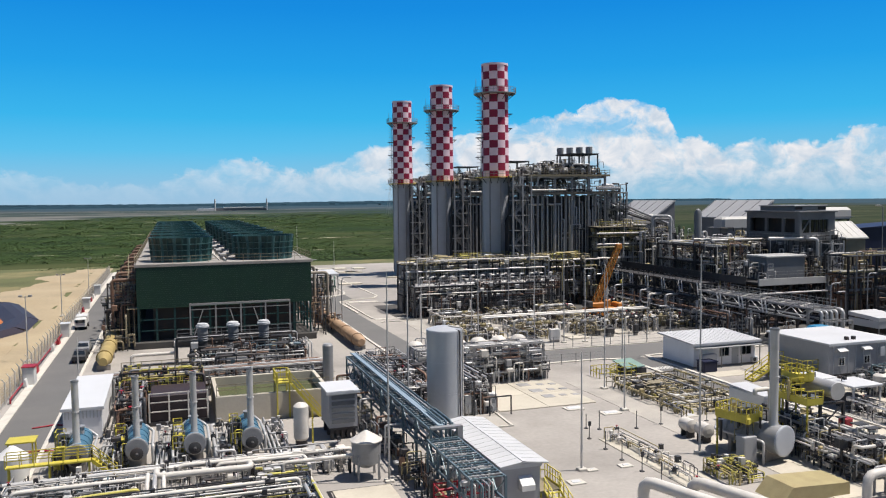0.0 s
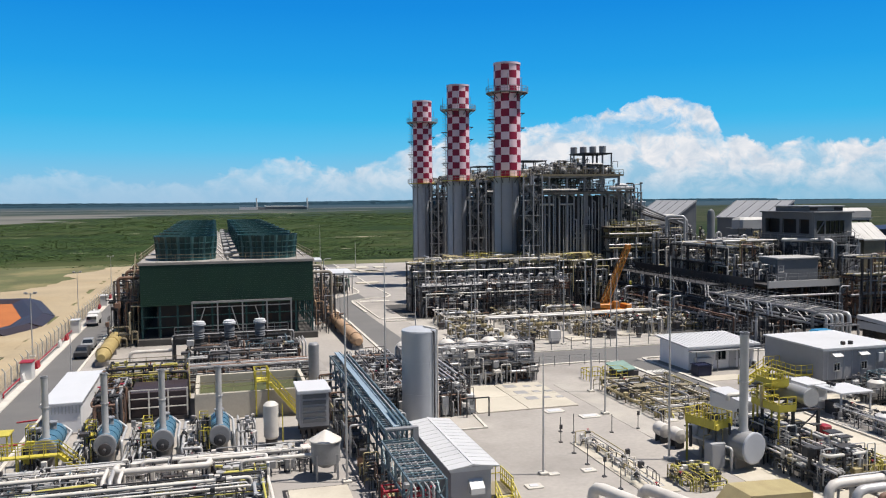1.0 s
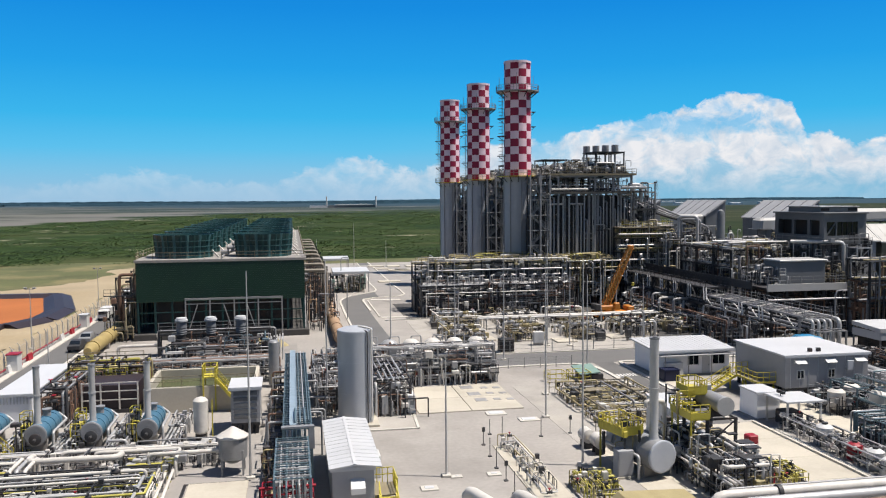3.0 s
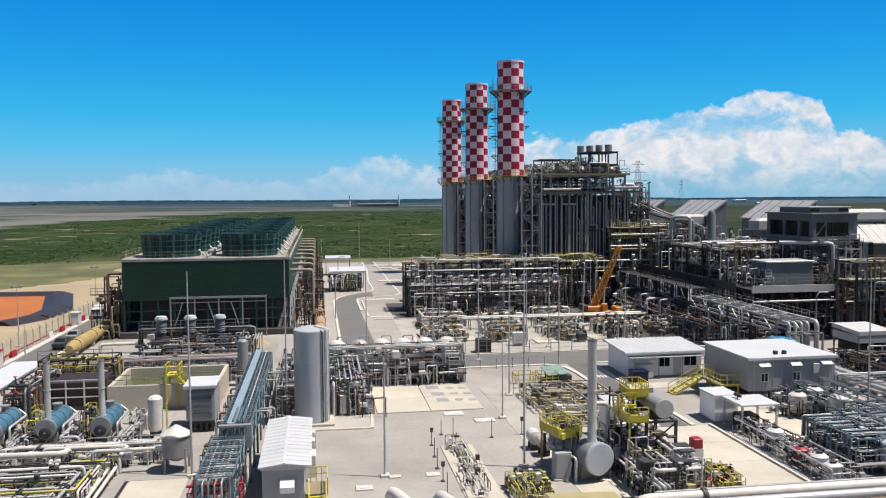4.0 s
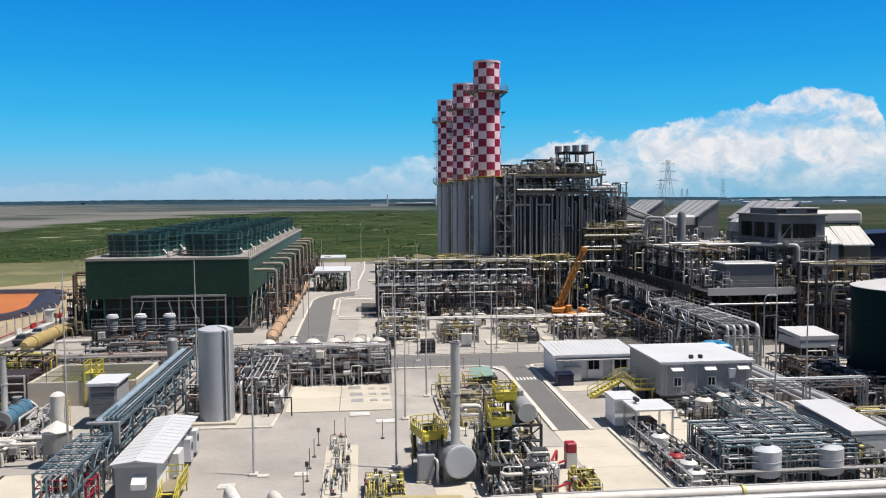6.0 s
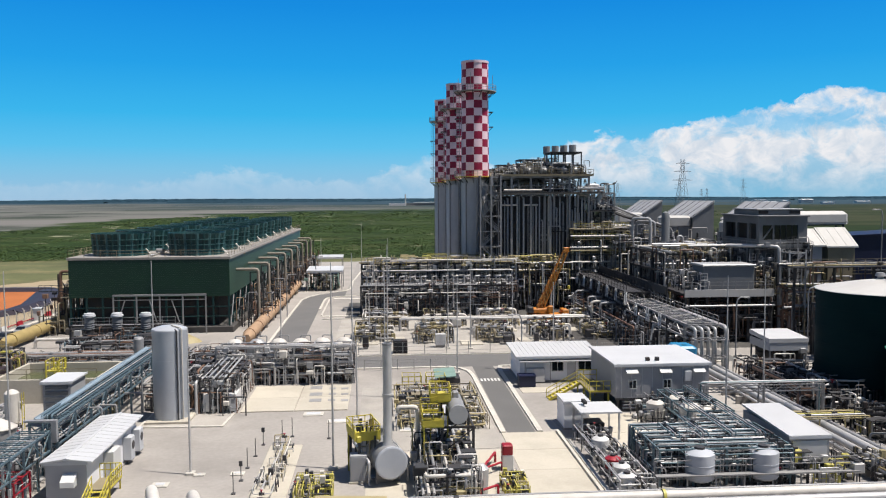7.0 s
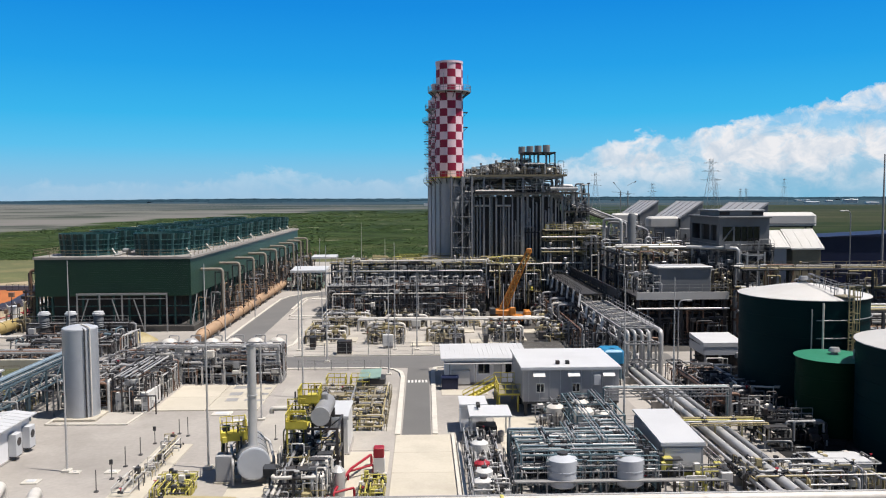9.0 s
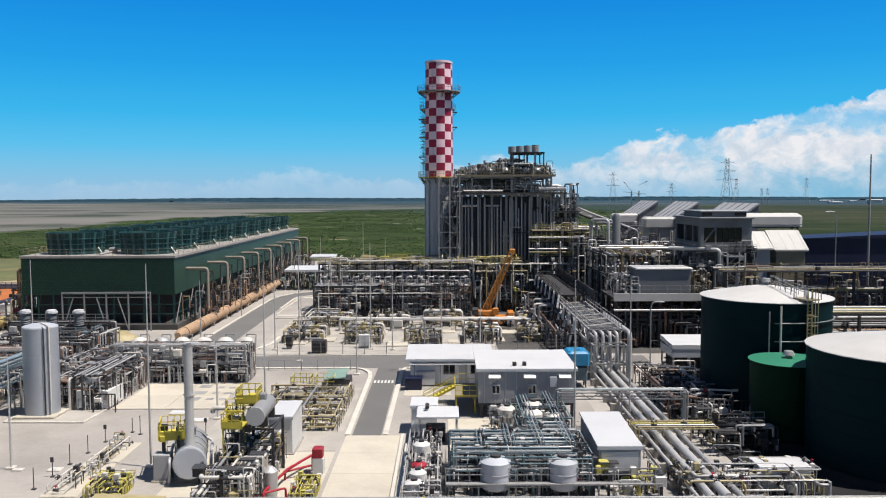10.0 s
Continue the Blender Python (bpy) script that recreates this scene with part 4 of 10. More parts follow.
def cooling_tower():
    X0, X1, Y0, Y1, ZL, ZT = -6.2, 19.4, 126.0, 242.1, 5.9, 12.0
    e = thing("cooling_tower", (6.6, 184, 0), "long dark green multi-cell cooling tower with fan shells on its deck", "cooling tower")
    # basin and fill near-black: shade inside the open base put into colour
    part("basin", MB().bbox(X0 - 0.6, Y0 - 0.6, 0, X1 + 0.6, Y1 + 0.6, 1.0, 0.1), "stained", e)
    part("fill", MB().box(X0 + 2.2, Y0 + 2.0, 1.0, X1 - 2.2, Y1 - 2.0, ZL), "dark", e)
    part("casing", MB().box(X0 + 0.12, Y0 + 0.12, ZL, X1 - 0.12, Y1 - 0.12, ZT), "green", e)
    # horizontal louvre boards on the faces
    n = 20
    h = (ZT - ZL) / n
    for i in range(n):
        z = ZL + i * h
        w = X1 - X0
        piece("louvre", ("louv_x", w), lambda q: q.add([(0, 0, 0), (w, 0, 0), (w, 0.045, h - 0.03), (0, 0.045, h - 0.03), (0, 0.125, 0), (w, 0.125, 0), (w, 0.125, h - 0.03), (0, 0.125, h - 0.03)],
              [(0, 1, 2, 3), (0, 4, 5, 1), (3, 2, 6, 7), (0, 3, 7, 4), (1, 5, 6, 2)]), "green", e, (X0, Y0, z))
        for k in range(9):
            L = (Y1 - Y0) / 9
            # east boards in a paler green that carries the sunlight
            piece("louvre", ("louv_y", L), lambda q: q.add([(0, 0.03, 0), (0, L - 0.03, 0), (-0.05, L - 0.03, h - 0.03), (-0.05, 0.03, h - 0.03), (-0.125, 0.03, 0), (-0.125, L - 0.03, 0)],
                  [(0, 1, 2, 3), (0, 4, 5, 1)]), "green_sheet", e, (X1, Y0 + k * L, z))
            piece("louvre", ("louv_yl", L), lambda q: q.add([(0, 0.03, 0), (0, L - 0.03, 0), (0.11, L - 0.03, h - 0.03), (0.11, 0.03, h - 0.03), (0.125, 0.03, 0), (0.125, L - 0.03, 0)],
                  [(3, 2, 1, 0), (1, 5, 4, 0)]), "green", e, (X0, Y0 + k * L, z))
    part("deck", MB().bbox(X0 - 0.25, Y0 - 0.05, ZT, X1 + 0.25, Y1 + 0.25, ZT + 0.42, 0.05), "concrete_grey", e, "grey concrete fan deck")
    # open base: columns, girts and braces
    for x in lin(X0 + 0.2, X1 - 0.2, 10):
        post(e, x, Y0 + 0.2, 1.0, ZL, 0.28, "green_fan")
    for y in lin(Y0 + 0.2, Y1 - 0.2, 36):
        post(e, X1 - 0.2, y, 1.0, ZL, 0.26, "green_fan")
        post(e, X0 + 0.2, y, 1.0, ZL, 0.26, "green_fan")
    for z in (2.6, 4.2):
        bar(e, (X0, Y0 + 0.1, z), (X1, Y0 + 0.1, z), 0.14, None, "green_fan", "girt")
        bar(e, (X1 - 0.05, Y0, z), (X1 - 0.05, Y1, z), 0.14, None, "green_fan", "girt")
    ys = lin(Y0 + 0.2, Y1 - 0.2, 36)
    for i in range(0, 36, 2):
        part("brace", MB().beam((X1 + 0.05, ys[i], 1.1), (X1 + 0.05, ys[i + 1], ZL - 0.1), 0.12), "silver_dull", e)
    # louvre stand in front of the south face
    for x in lin(1.2, 15.8, 4):
        post(e, x, Y0 - 1.4, 0, 6.4, 0.2, "steel")
    bar(e, (1.1, Y0 - 1.4, 6.35), (15.9, Y0 - 1.4, 6.35), 0.25, 0.3, "steel")
    bar(e, (1.1, Y0 - 1.4, 5.6), (15.9, Y0 - 1.4, 5.6), 0.12, None, "steel")
    for a, b in ((1.2, 3.0), (8.5, 6.9), (12.1, 10.4)):
        part("brace", MB().beam((a, Y0 - 1.4, 0.2), (b, Y0 - 1.4, 5.5), 0.14), "steel", e)
    # fans
    for k in range(9):
        y = Y0 + (k + 0.5) * (Y1 - Y0) / 9
        for x in (0.3, 12.9):
            sh = piece("fan_shell", "fan_shell", fan_shell, ["green_fan", "fan_rib"], e, (x, y, ZT + 0.42))
            part("drive_guard", MB().beam((x + 4.5, y - 1.6, ZT + 1.5), (x + 5.6, y - 2.6, ZT + 0.44), 0.16, 0.2), "pipe_white", e)
            piece("rotor", "fan_rotor", fan_rotor, "dark", sh, (x, y, ZT + 0.42))
        part("motor", MB().lathe((6.0, y, ZT + 1.0), (7.4, y, ZT + 1.0), ((0, 0.2), (0.1, 0.42), (0.9, 0.42), (1, 0.2)), 10).box(6.1, y - 0.4, ZT + 0.42, 7.3, y + 0.4, ZT + 0.7), "silver_dull", e)
        part("drive_shaft", MB().cyl((7.4, y, ZT + 1.0), (8.6, y, ZT + 1.3), 0.12, 6), "silver", e)
    rail(e, [(X0, Y0), (X1, Y0), (X1, Y1), (X0, Y1)], ZT + 0.42, "steel_tan", 1.1, 2.5, True)
    # distribution pipes on the deck
    for x in (6.6,):
        pipe(e, [(x, Y0 + 1, ZT + 0.62), (x, Y1 - 1, ZT + 0.62)], 0.18, "silver")
    stair(e, (X0 - 0.9, Y0 + 2, ZT * 0.5), (X0 - 0.9, Y0 + 10, ZT + 0.4), 0.9, "steel_tan")
    part("stair_stand", MB().beam((X0 - 1.2, Y0 + 2, 0), (X0 - 1.2, Y0 + 2, 6), 0.15).beam((X0 - 0.5, Y0 + 2, 0), (X0 - 0.5, Y0 + 2, 6), 0.15).box(X0 - 1.4, Y0, 5.9, X0, Y0 + 2, 6.0), "steel_tan", e)
    clutter(e, X0 - 5.0, X0 - 0.4, Y0 - 2, Y0 + 46, 0.0, 8.5, 260, 506, ("steel_dark", "dark", "pipe_brown", "steel_tan"), (0.06, 0.16), 3.0)
    clutter(e, X1 + 0.4, X1 + 5.6, Y0 + 2, Y1, 0.0, 6.0, 420, 507, ("steel_dark", "dark", "pipe_brown", "header", "silver_dull"), (0.05, 0.12), 2.6)
    # risers on both long sides
    for k in range(9):
        y = Y0 + (k + 0.5) * (Y1 - Y0) / 9
        for x, s in ((X1, 1), (X0, -1)):
            pipe(e, [(x - s * 0.2, y, 9.7), (x + s * 3.7, y, 9.7), (x + s * 3.7, y, 2.2)], 0.27, "riser" if s > 0 else "pipe_brown", 10, "", "riser")
            post(e, x + s * 2.2, y + 0.8, 0, 9.2, 0.18, "steel_dark")
            post(e, x + s * 4.4, y + 0.8, 0, 9.2, 0.18, "steel_dark")
            bar(e, (x + s * 2.2, y + 0.8, 9.1), (x + s * 4.4, y + 0.8, 9.1), 0.16, None, "steel_dark")
            bar(e, (x + s * 2.2, y + 0.8, 5.0), (x + s * 4.4, y + 0.8, 5.0), 0.16, None, "steel_dark")
            part("brace", MB().beam((x + s * 2.2, y + 0.8, 5.0), (x + s * 4.4, y + 0.8, 9.1), 0.1), "steel_dark", e)
    return e


cooling_tower()


def header_main(name, x, y0, y1, r, material, label, saddle=8.0):
    e = thing(name, (x, y0, 0), label, "pipe")
    part("pipe", MB().lathe((x, y0, r + 0.35), (x, y1, r + 0.35), ((0, r * 0.55), (0.012, r * 0.9), (0.03, r), (1, r)), 18), material, e)
    n = int((y1 - y0) / saddle)
    for i in range(n + 1):
        y = y0 + 1.2 + (y1 - y0 - 2) * i / n
        part("saddle", MB().bbox(x - r * 0.9, y - 0.25, 0, x + r * 0.9, y + 0.25, r * 0.75, 0.04), "concrete_grey", e)
        part("flange", MB().cyl((x, y + 1.5, r + 0.35), (x, y + 1.66, r + 0.35), r + 0.1, 18), material, e)
    return e


header_main("water_main", 24.2, 112.5, 186, 0.88, "header", "rusty tan large water main beside the road")
header_main("water_main", -9.9, 110.5, 238, 0.95, "header_yellow", "ochre large water main beside the cooling tower")


# ---- boiler trains with their chimneys ----
def chimney(x, y):
    e = thing("chimney_stack", (x, y, 0), "tall steel chimney with a red and white checked top", "chimney", "boiler chimneys")
    r0, r1, z0, z1 = 2.85, 2.72, 25.7, 49.1
    part("shell", MB().lathe((x, y, 0), (x, y, z0), ((0, 2.9), (0.05, 2.85), (1, 2.85)), 16), "tank_grey", e, "plain grey steel lower shell")
    for k in range(8):
        a = 2 * math.pi * k / 8
        part("stiffener", MB().beam((x + 2.9 * math.cos(a), y + 2.9 * math.sin(a), 0.5), (x + 2.9 * math.cos(a), y + 2.9 * math.sin(a), z0 - 0.5), 0.2), "silver_dull", e)
    rows, cols, sub = 15, 10, 4
    mb = MB()
    n = cols * sub
    v = []
    for j in range(rows + 1):
        t = j / rows
        r = r0 + (r1 - r0) * t
        v += [(x + r * math.cos(2 * math.pi * (i / n) + 0.13), y + r * math.sin(2 * math.pi * (i / n) + 0.13), z0 + (z1 - z0) * t) for i in range(n)]
    for j in range(rows):
        for i in range(n):
            mb.add([], [], True)
            mb.f.append((j * n + i, j * n + (i + 1) % n, (j + 1) * n + (i + 1) % n, (j + 1) * n + i))
            mb.s.append(True)
            mb.m.append((i // sub + j) % 2)
    mb.v = [tuple(p) for p in v]
    part("checked_shell", mb, ["check_red", "check_white"], e, "red and white checked upper shell")
    part("rim", MB().lathe((x, y, z1 - 0.3), (x, y, z1 + 0.12), ((0, r1 + 0.02), (0, r1 + 0.1), (1, r1 + 0.1), (1, r1 - 0.25), (-2.5, r1 - 0.25)), 36, caps=False), "check_white", e)
    part("flue_floor", MB().cyl((x, y, z1 - 1.3), (x, y, z1 - 1.1), r1 - 0.2, 24), "dark", e)

    def gallery(z, rin, rout, mats, rails=True):
        g = part("platform", MB().lathe((x, y, z - 0.16), (x, y, z), ((0, rin), (0, rout), (1, rout), (1, rin)), 28, caps=False), mats, e)
        for k in range(14):
            a = 2 * math.pi * k / 14
            c, s = math.cos(a), math.sin(a)
            part("bracket", MB().beam((x + rin * c, y + rin * s, z - 1.3), (x + (rout - 0.1) * c, y + (rout - 0.1) * s, z - 0.1), 0.12), "steel_dark", g)
        if rails:
            rb = MB()
            for k in range(28):
                a, b = 2 * math.pi * k / 28, 2 * math.pi * (k + 1) / 28
                pa, pb = Vector((x + rout * math.cos(a), y + rout * math.sin(a), z)), Vector((x + rout * math.cos(b), y + rout * math.sin(b), z))
                rb.beam(pa, pa + Vector((0, 0, 1.1)), 0.06)
                for q in (0.6, 1.1):
                    rb.beam(pa + Vector((0, 0, q)), pb + Vector((0, 0, q)), 0.06)
            part("handrail", rb, "steel", g)
    gallery(43.2, r0 - 0.1, 4.35, "steel")
    gallery(26.0, r0 - 0.05, 4.2, "yellow")
    # rest landings and the caged ladder on the west side
    for z in (30.0, 34.0, 37.6):
        part("landing", MB().box(x - 4.1, y - 0.8, z, x - 2.7, y + 0.8, z + 0.15).beam((x - 4.0, y, z), (x - 2.75, y, z - 1.0), 0.1), "steel_dark", e)
    for z in (36.0, 39.0):
        part("landing", MB().box(x + 2.6, y - 0.6, z, x + 3.7, y + 0.6, z + 0.15).beam((x + 3.6, y, z), (x + 2.7, y, z - 0.8), 0.1), "steel_dark", e)
    ladder(e, x - 3.2, y, 26, 43.2, 0.0, 0.6)
    mb = MB()
    for i in range(22):
        z = 27.5 + i * 0.72
        mb.beam((x - 3.9, y - 0.45, z), (x - 3.9, y + 0.45, z), 0.05).beam((x - 3.9, y - 0.45, z), (x - 3.0, y - 0.45, z), 0.05).beam((x - 3.9, y + 0.45, z), (x - 3.0, y + 0.45, z), 0.05)
    part("ladder_cage", mb, "steel", e)
    for k, hh in ((0.4, 3.6), (2.4, 3.2), (4.4, 3.4)):
        part("lightning_rod", MB().beam((x + 4.2 * math.cos(k), y + 4.2 * math.sin(k), 43.2), (x + 4.2 * math.cos(k), y + 4.2 * math.sin(k), 43.2 + hh), 0.07), "steel", e)
    return e


def boiler(x, y, seed):
    """Heat-recovery boiler east of the chimney at x, y: casing, steel frame, pipes, drums and silencers."""
    rng = random.Random(seed)
    e = thing("boiler_house", (x + 14, y, 0), "tall heat-recovery boiler in an open grey steel frame hung with pipes", "boiler", "boilers")
    X0, X1, Y0, Y1 = x + 2.6, x + 22.0, y - 6.8, y + 6.8
    part("casing", MB().box(X0 + 1.9, Y0 + 1.6, 1.0, X1 - 1.0, Y1 - 1.6, 21.9), "steel_dark", e, "dark grey boiler casing")
    part("duct", MB().add([(X0 - 1.6, Y0 + 2.5, 2), (X0 + 1.9, Y0 + 1.6, 1), (X0 + 1.9, Y1 - 1.6, 1), (X0 - 1.6, Y1 - 2.5, 2), (X0 - 1.6, Y0 + 2.5, 17), (X0 + 1.9, Y0 + 1.6, 21.9), (X0 + 1.9, Y1 - 1.6, 21.9), (X0 - 1.6, Y1 - 2.5, 17)],
         [(3, 2, 1, 0), (4, 5, 6, 7), (0, 1, 5, 4), (1, 2, 6, 5), (2, 3, 7, 6), (3, 0, 4, 7)]), "steel_dark", e)
    part("inlet_duct", MB().add([(X1 - 1, Y0 + 1.8, 1.2), (X1 + 7, Y0 + 4.5, 1.2), (X1 + 7, Y1 - 4.5, 1.2), (X1 - 1, Y1 - 1.8, 1.2), (X1 - 1, Y0 + 1.8, 20.5), (X1 + 7, Y0 + 4.5, 7), (X1 + 7, Y1 - 4.5, 7), (X1 - 1, Y1 - 1.8, 20.5)],
         [(3, 2, 1, 0), (4, 5, 6, 7), (0, 1, 5, 4), (1, 2, 6, 5), (2, 3, 7, 6), (3, 0, 4, 7)]), "steel_dark", e)
    xs = lin(X0, X1, 5)
    ys = [Y0, y, Y1]
    grid_frame(e, xs, ys, [22.6, 25.9], 0.38, "silver_dull", 0.36)
    grid_frame(e, [X1 + 0.6, X1 + 2.9, X1 + 5.2], [Y0, y], [9.5, 14.5, 19.0, 22.6], 0.3, "steel", 0.24, brace=True)
    # pale pilasters of the casing
    for px in (X0 + 1.9, X0 + 10.7, X0 + 12.6, X0 + 17.2):
        post(e, px, Y0 + 0.9, 0.2, 22.2, 0.42, "silver_dull")
    # stair tower next to the chimney
    for q in lin(0, 24, 8)[1:]:
        part("landing", MB().box(X0 - 2.6, Y0 - 2.4, q, X0 + 1.4, Y0, q + 0.14), "steel", e)
    for i, q in enumerate(lin(0, 24, 8)[:-1]):
        a, b = (X0 - 2.2, X0 + 1.0) if i % 2 == 0 else (X0 + 1.0, X0 - 2.2)
        stair(e, (a, Y0 - 1.2 - 0.5 * (i % 2), q + 0.1), (b, Y0 - 1.2 - 0.5 * (i % 2), q + 3.0), 0.8, "steel")
    for a in (X0 - 2.6, X0 - 0.5, X0 + 1.4):
        post(e, a, Y0 - 2.4, 0, 26, 0.26, "silver_dull")
        post(e, a, Y0 - 0.3, 0, 26, 0.26, "steel_dark")
    # gallery floors
    for z, o, xe in ((22.6, 1.2, X1 + 3.0), (25.9, 0.6, X1 + 0.8)):
        part("gallery", MB().box(X0 + 1.6, Y0 - o, z, xe, Y1 + o, z + 0.2), "steel_dark", e)
        rail(e, [(X0 + 1.6, Y0 - o), (xe, Y0 - o), (xe, Y1 + o), (X0 + 1.6, Y1 + o)], z + 0.2, "steel" if z < 25 else "steel_tan", 1.1, 2.0, True)
    part("kick_plate", MB().box(X0 + 1.6, Y0 - 0.68, 25.9, X1 + 0.8, Y0 - 0.62, 26.3), "steel_tan", e)
    for z in (9.5, 14.5, 19.0):
        part("gallery", MB().box(X1 + 0.2, Y0 - 0.8, z, X1 + 5.6, y + 0.6, z + 0.15), "steel_dark", e)
        rail(e, [(X1 + 0.2, Y0 - 0.8), (X1 + 5.6, Y0 - 0.8), (X1 + 5.6, y + 0.6)], z + 0.15, "steel", 1.1, 2.0)
    # bundles of uprights in front of the casing
    for px, r, m, zt in ((5.1, 0.17, "silver", 22.0), (5.5, 0.14, "silver_dull", 22.0), (6.4, 0.2, "silver", 21.6), (7.3, 0.12, "silver_dull", 20.0), (7.75, 0.12, "silver", 20.0), (8.3, 0.14, "silver_dull", 20.0), (8.9, 0.16, "silver", 20.0),
                         (12.0, 0.16, "steel", 21.0), (13.7, 0.15, "silver", 21.8), (14.4, 0.18, "silver_dull", 20.6), (15.2, 0.14, "silver", 21.8), (16.2, 0.2, "silver_dull", 19.0), (18.2, 0.18, "silver", 21.4), (18.8, 0.14, "silver_dull", 21.4),
                         (2.6, 0.14, "silver", 21.0), (3.2, 0.2, "tank_grey", 21.4), (4.0, 0.12, "silver", 18.0), (9.6, 0.14, "tank_grey", 21.8), (10.2, 0.12, "silver", 17.0), (11.4, 0.18, "silver", 21.8), (13.1, 0.12, "tank_grey", 19.5), (15.7, 0.12, "silver", 21.8), (16.8, 0.16, "tank_grey", 21.8), (17.6, 0.12, "silver", 18.5)):
        pipe(e, [(X0 + px, Y0 + 0.6, 0.3), (X0 + px, Y0 + 0.6, zt), (X0 + px, Y0 + 2.2, zt + 0.2)], r, m, 8)
    pipe(e, [(X0 + 2.0, Y0 + 0.2, 20.2), (X0 + 5.0, Y0 + 0.2, 20.2)], 0.2, "pipe_white")
    pipe(e, [(X0 + 6.4, Y0 + 0.2, 20.2), (X0 + 9.2, Y0 + 0.2, 20.2)], 0.18, "silver")
    for z, a, b in ((14.2, 9.9, 11.6), (13.2, 9.9, 11.6), (8.0, 12.6, 17.0), (5.2, 3.0, 9.0)):
        pipe(e, [(X0 + a, Y0 + 0.9, z), (X0 + b, Y0 + 0.9, z), (X0 + b, Y0 + 0.9, z - 2.4)], 0.13, "silver_dull", 8)
    clutter(e, X0 + 10.5, X1 + 1, Y0 + 0.1, Y0 + 1.3, 1, 21.5, 60, seed + 60, ("steel_dark", "silver", "silver_dull", "steel_dark"), (0.05, 0.12), 2.5)
    clutter(e, X0 - 2.4, X0 + 1.5, Y0 - 2.2, Y0 - 0.2, 0.2, 24, 50, seed + 61, ("steel_dark", "silver_dull", "steel"), (0.04, 0.09), 2.0)
    # pipes between the galleries
    pipe(e, [(X0 + 2.2, Y0 - 0.9, 23.1), (X0 + 9.8, Y0 - 0.9, 23.1)], 0.2, "pipe_white")
    pipe(e, [(X1 - 2.5, Y0 - 0.9, 23.4), (X1 + 2.8, Y0 - 0.9, 23.4)], 0.34, "silver")
    for i in range(14):
        a, b = rng.uniform(X0 + 2, X0 + 8), rng.uniform(X0 + 10, X1)
        yy, z = rng.uniform(Y0, Y1), rng.choice((23.2, 23.9, 24.5, 25.1))
        pipe(e, [(a, yy, 22.7), (a, yy, z), (b, yy, z), (b, yy, 22.7)], rng.uniform(0.1, 0.24), rng.choice(("silver", "silver_dull", "steel_dark", "steel_tan")), 8)
    clutter(e, X0 + 2, X1 + 0.5, Y0 - 0.6, Y1, 22.7, 25.6, 130, seed + 62, ("steel_dark", "silver", "silver_dull", "steel_dark", "pipe_white"), (0.05, 0.13), 3.0)
    clutter(e, X1 + 0.4, X1 + 5.4, Y0 - 0.6, y, 14.6, 24.6, 90, seed + 63, ("steel_dark", "silver", "silver_dull", "steel_dark", "pipe_white"), (0.06, 0.16), 3.0)
    clutter(e, X1 - 3.5, X1 + 5.4, Y0 - 1.2, y, 0.5, 16.4, 150, seed + 64, ("steel_dark", "silver", "silver_dull", "pipe_white", "pipe_tan"), (0.06, 0.16), 3.0)
    # steam drums along y on top
    for i, dx in enumerate((4.6, 7.4, 10.6, 14.6, 16.8)):
        r = 0.62 if i < 3 else 0.75
        part("steam_drum", MB().lathe((X0 + dx, Y0 + 0.3, 27.1), (X0 + dx, Y1 - 0.6, 27.1), ((0, 0.15 * r), (0.02, 0.7 * r), (0.05, r), (0.95, r), (0.98, 0.7 * r), (1, 0.2 * r)), 14), "silver", e)
        part("drum_saddle", MB().box(X0 + dx - 0.6, Y0 + 1.8, 26.0, X0 + dx + 0.6, Y0 + 2.2, 26.7).box(X0 + dx - 0.6, Y1 - 2.2, 26.0, X0 + dx + 0.6, Y1 - 1.8, 26.7), "steel_dark", e)
    # silencer stand
    sx = X0 + 12.0
    grid_frame(e, [sx, sx + 2.8, sx + 6.0], [Y0 + 0.6, Y0 + 7.4], [28.2, 30.6], 0.22, "steel_dark", z0=25.9)
    part("gallery", MB().box(sx - 0.3, Y0 + 0.4, 30.6, sx + 6.2, Y0 + 7.6, 30.72), "steel_dark", e)
    for i in range(4):
        cx, cy_ = sx + 4.4 - i * 1.42, Y0 + 1.4 + i * 1.6
        part("silencer", MB().lathe((cx, cy_, 28.0), (cx, cy_, 32.1), ((0, 0.2), (0.6, 0.2), (0.66, 0.72), (1, 0.72), (1, 0.58), (0.85, 0.58)), 14, caps=False), "silver_dull", e)
        part("silencer_pipe", MB().tube([(cx, cy_, 28.2), (cx, cy_, 27.0), (cx - 0.8, cy_ + 0.6, 26.2)], 0.2, 8), "silver", e)
    rail(e, [(sx + 3.5, Y0 + 0.4), (sx + 6.2, Y0 + 0.4), (sx + 6.2, Y0 + 7.6)], 26.1, "steel_dark")
    # vents and loops on the roof, lower towards the chimney
    for i in range(16):
        a, yy = rng.uniform(X0 + 2, sx), rng.uniform(Y0, Y1)
        hgt = 27.0 + 2.4 * (a - X0) / (sx - X0) * rng.uniform(0.5, 1)
        b = min(X1, max(X0 + 2, a + rng.uniform(-4, 4)))
        pipe(e, [(a, yy, 26.1), (a, yy, hgt), (b, yy, hgt), (b, yy, 26.1)], rng.uniform(0.08, 0.18), rng.choice(("silver", "steel_dark", "steel_tan", "silver_dull")), 7)
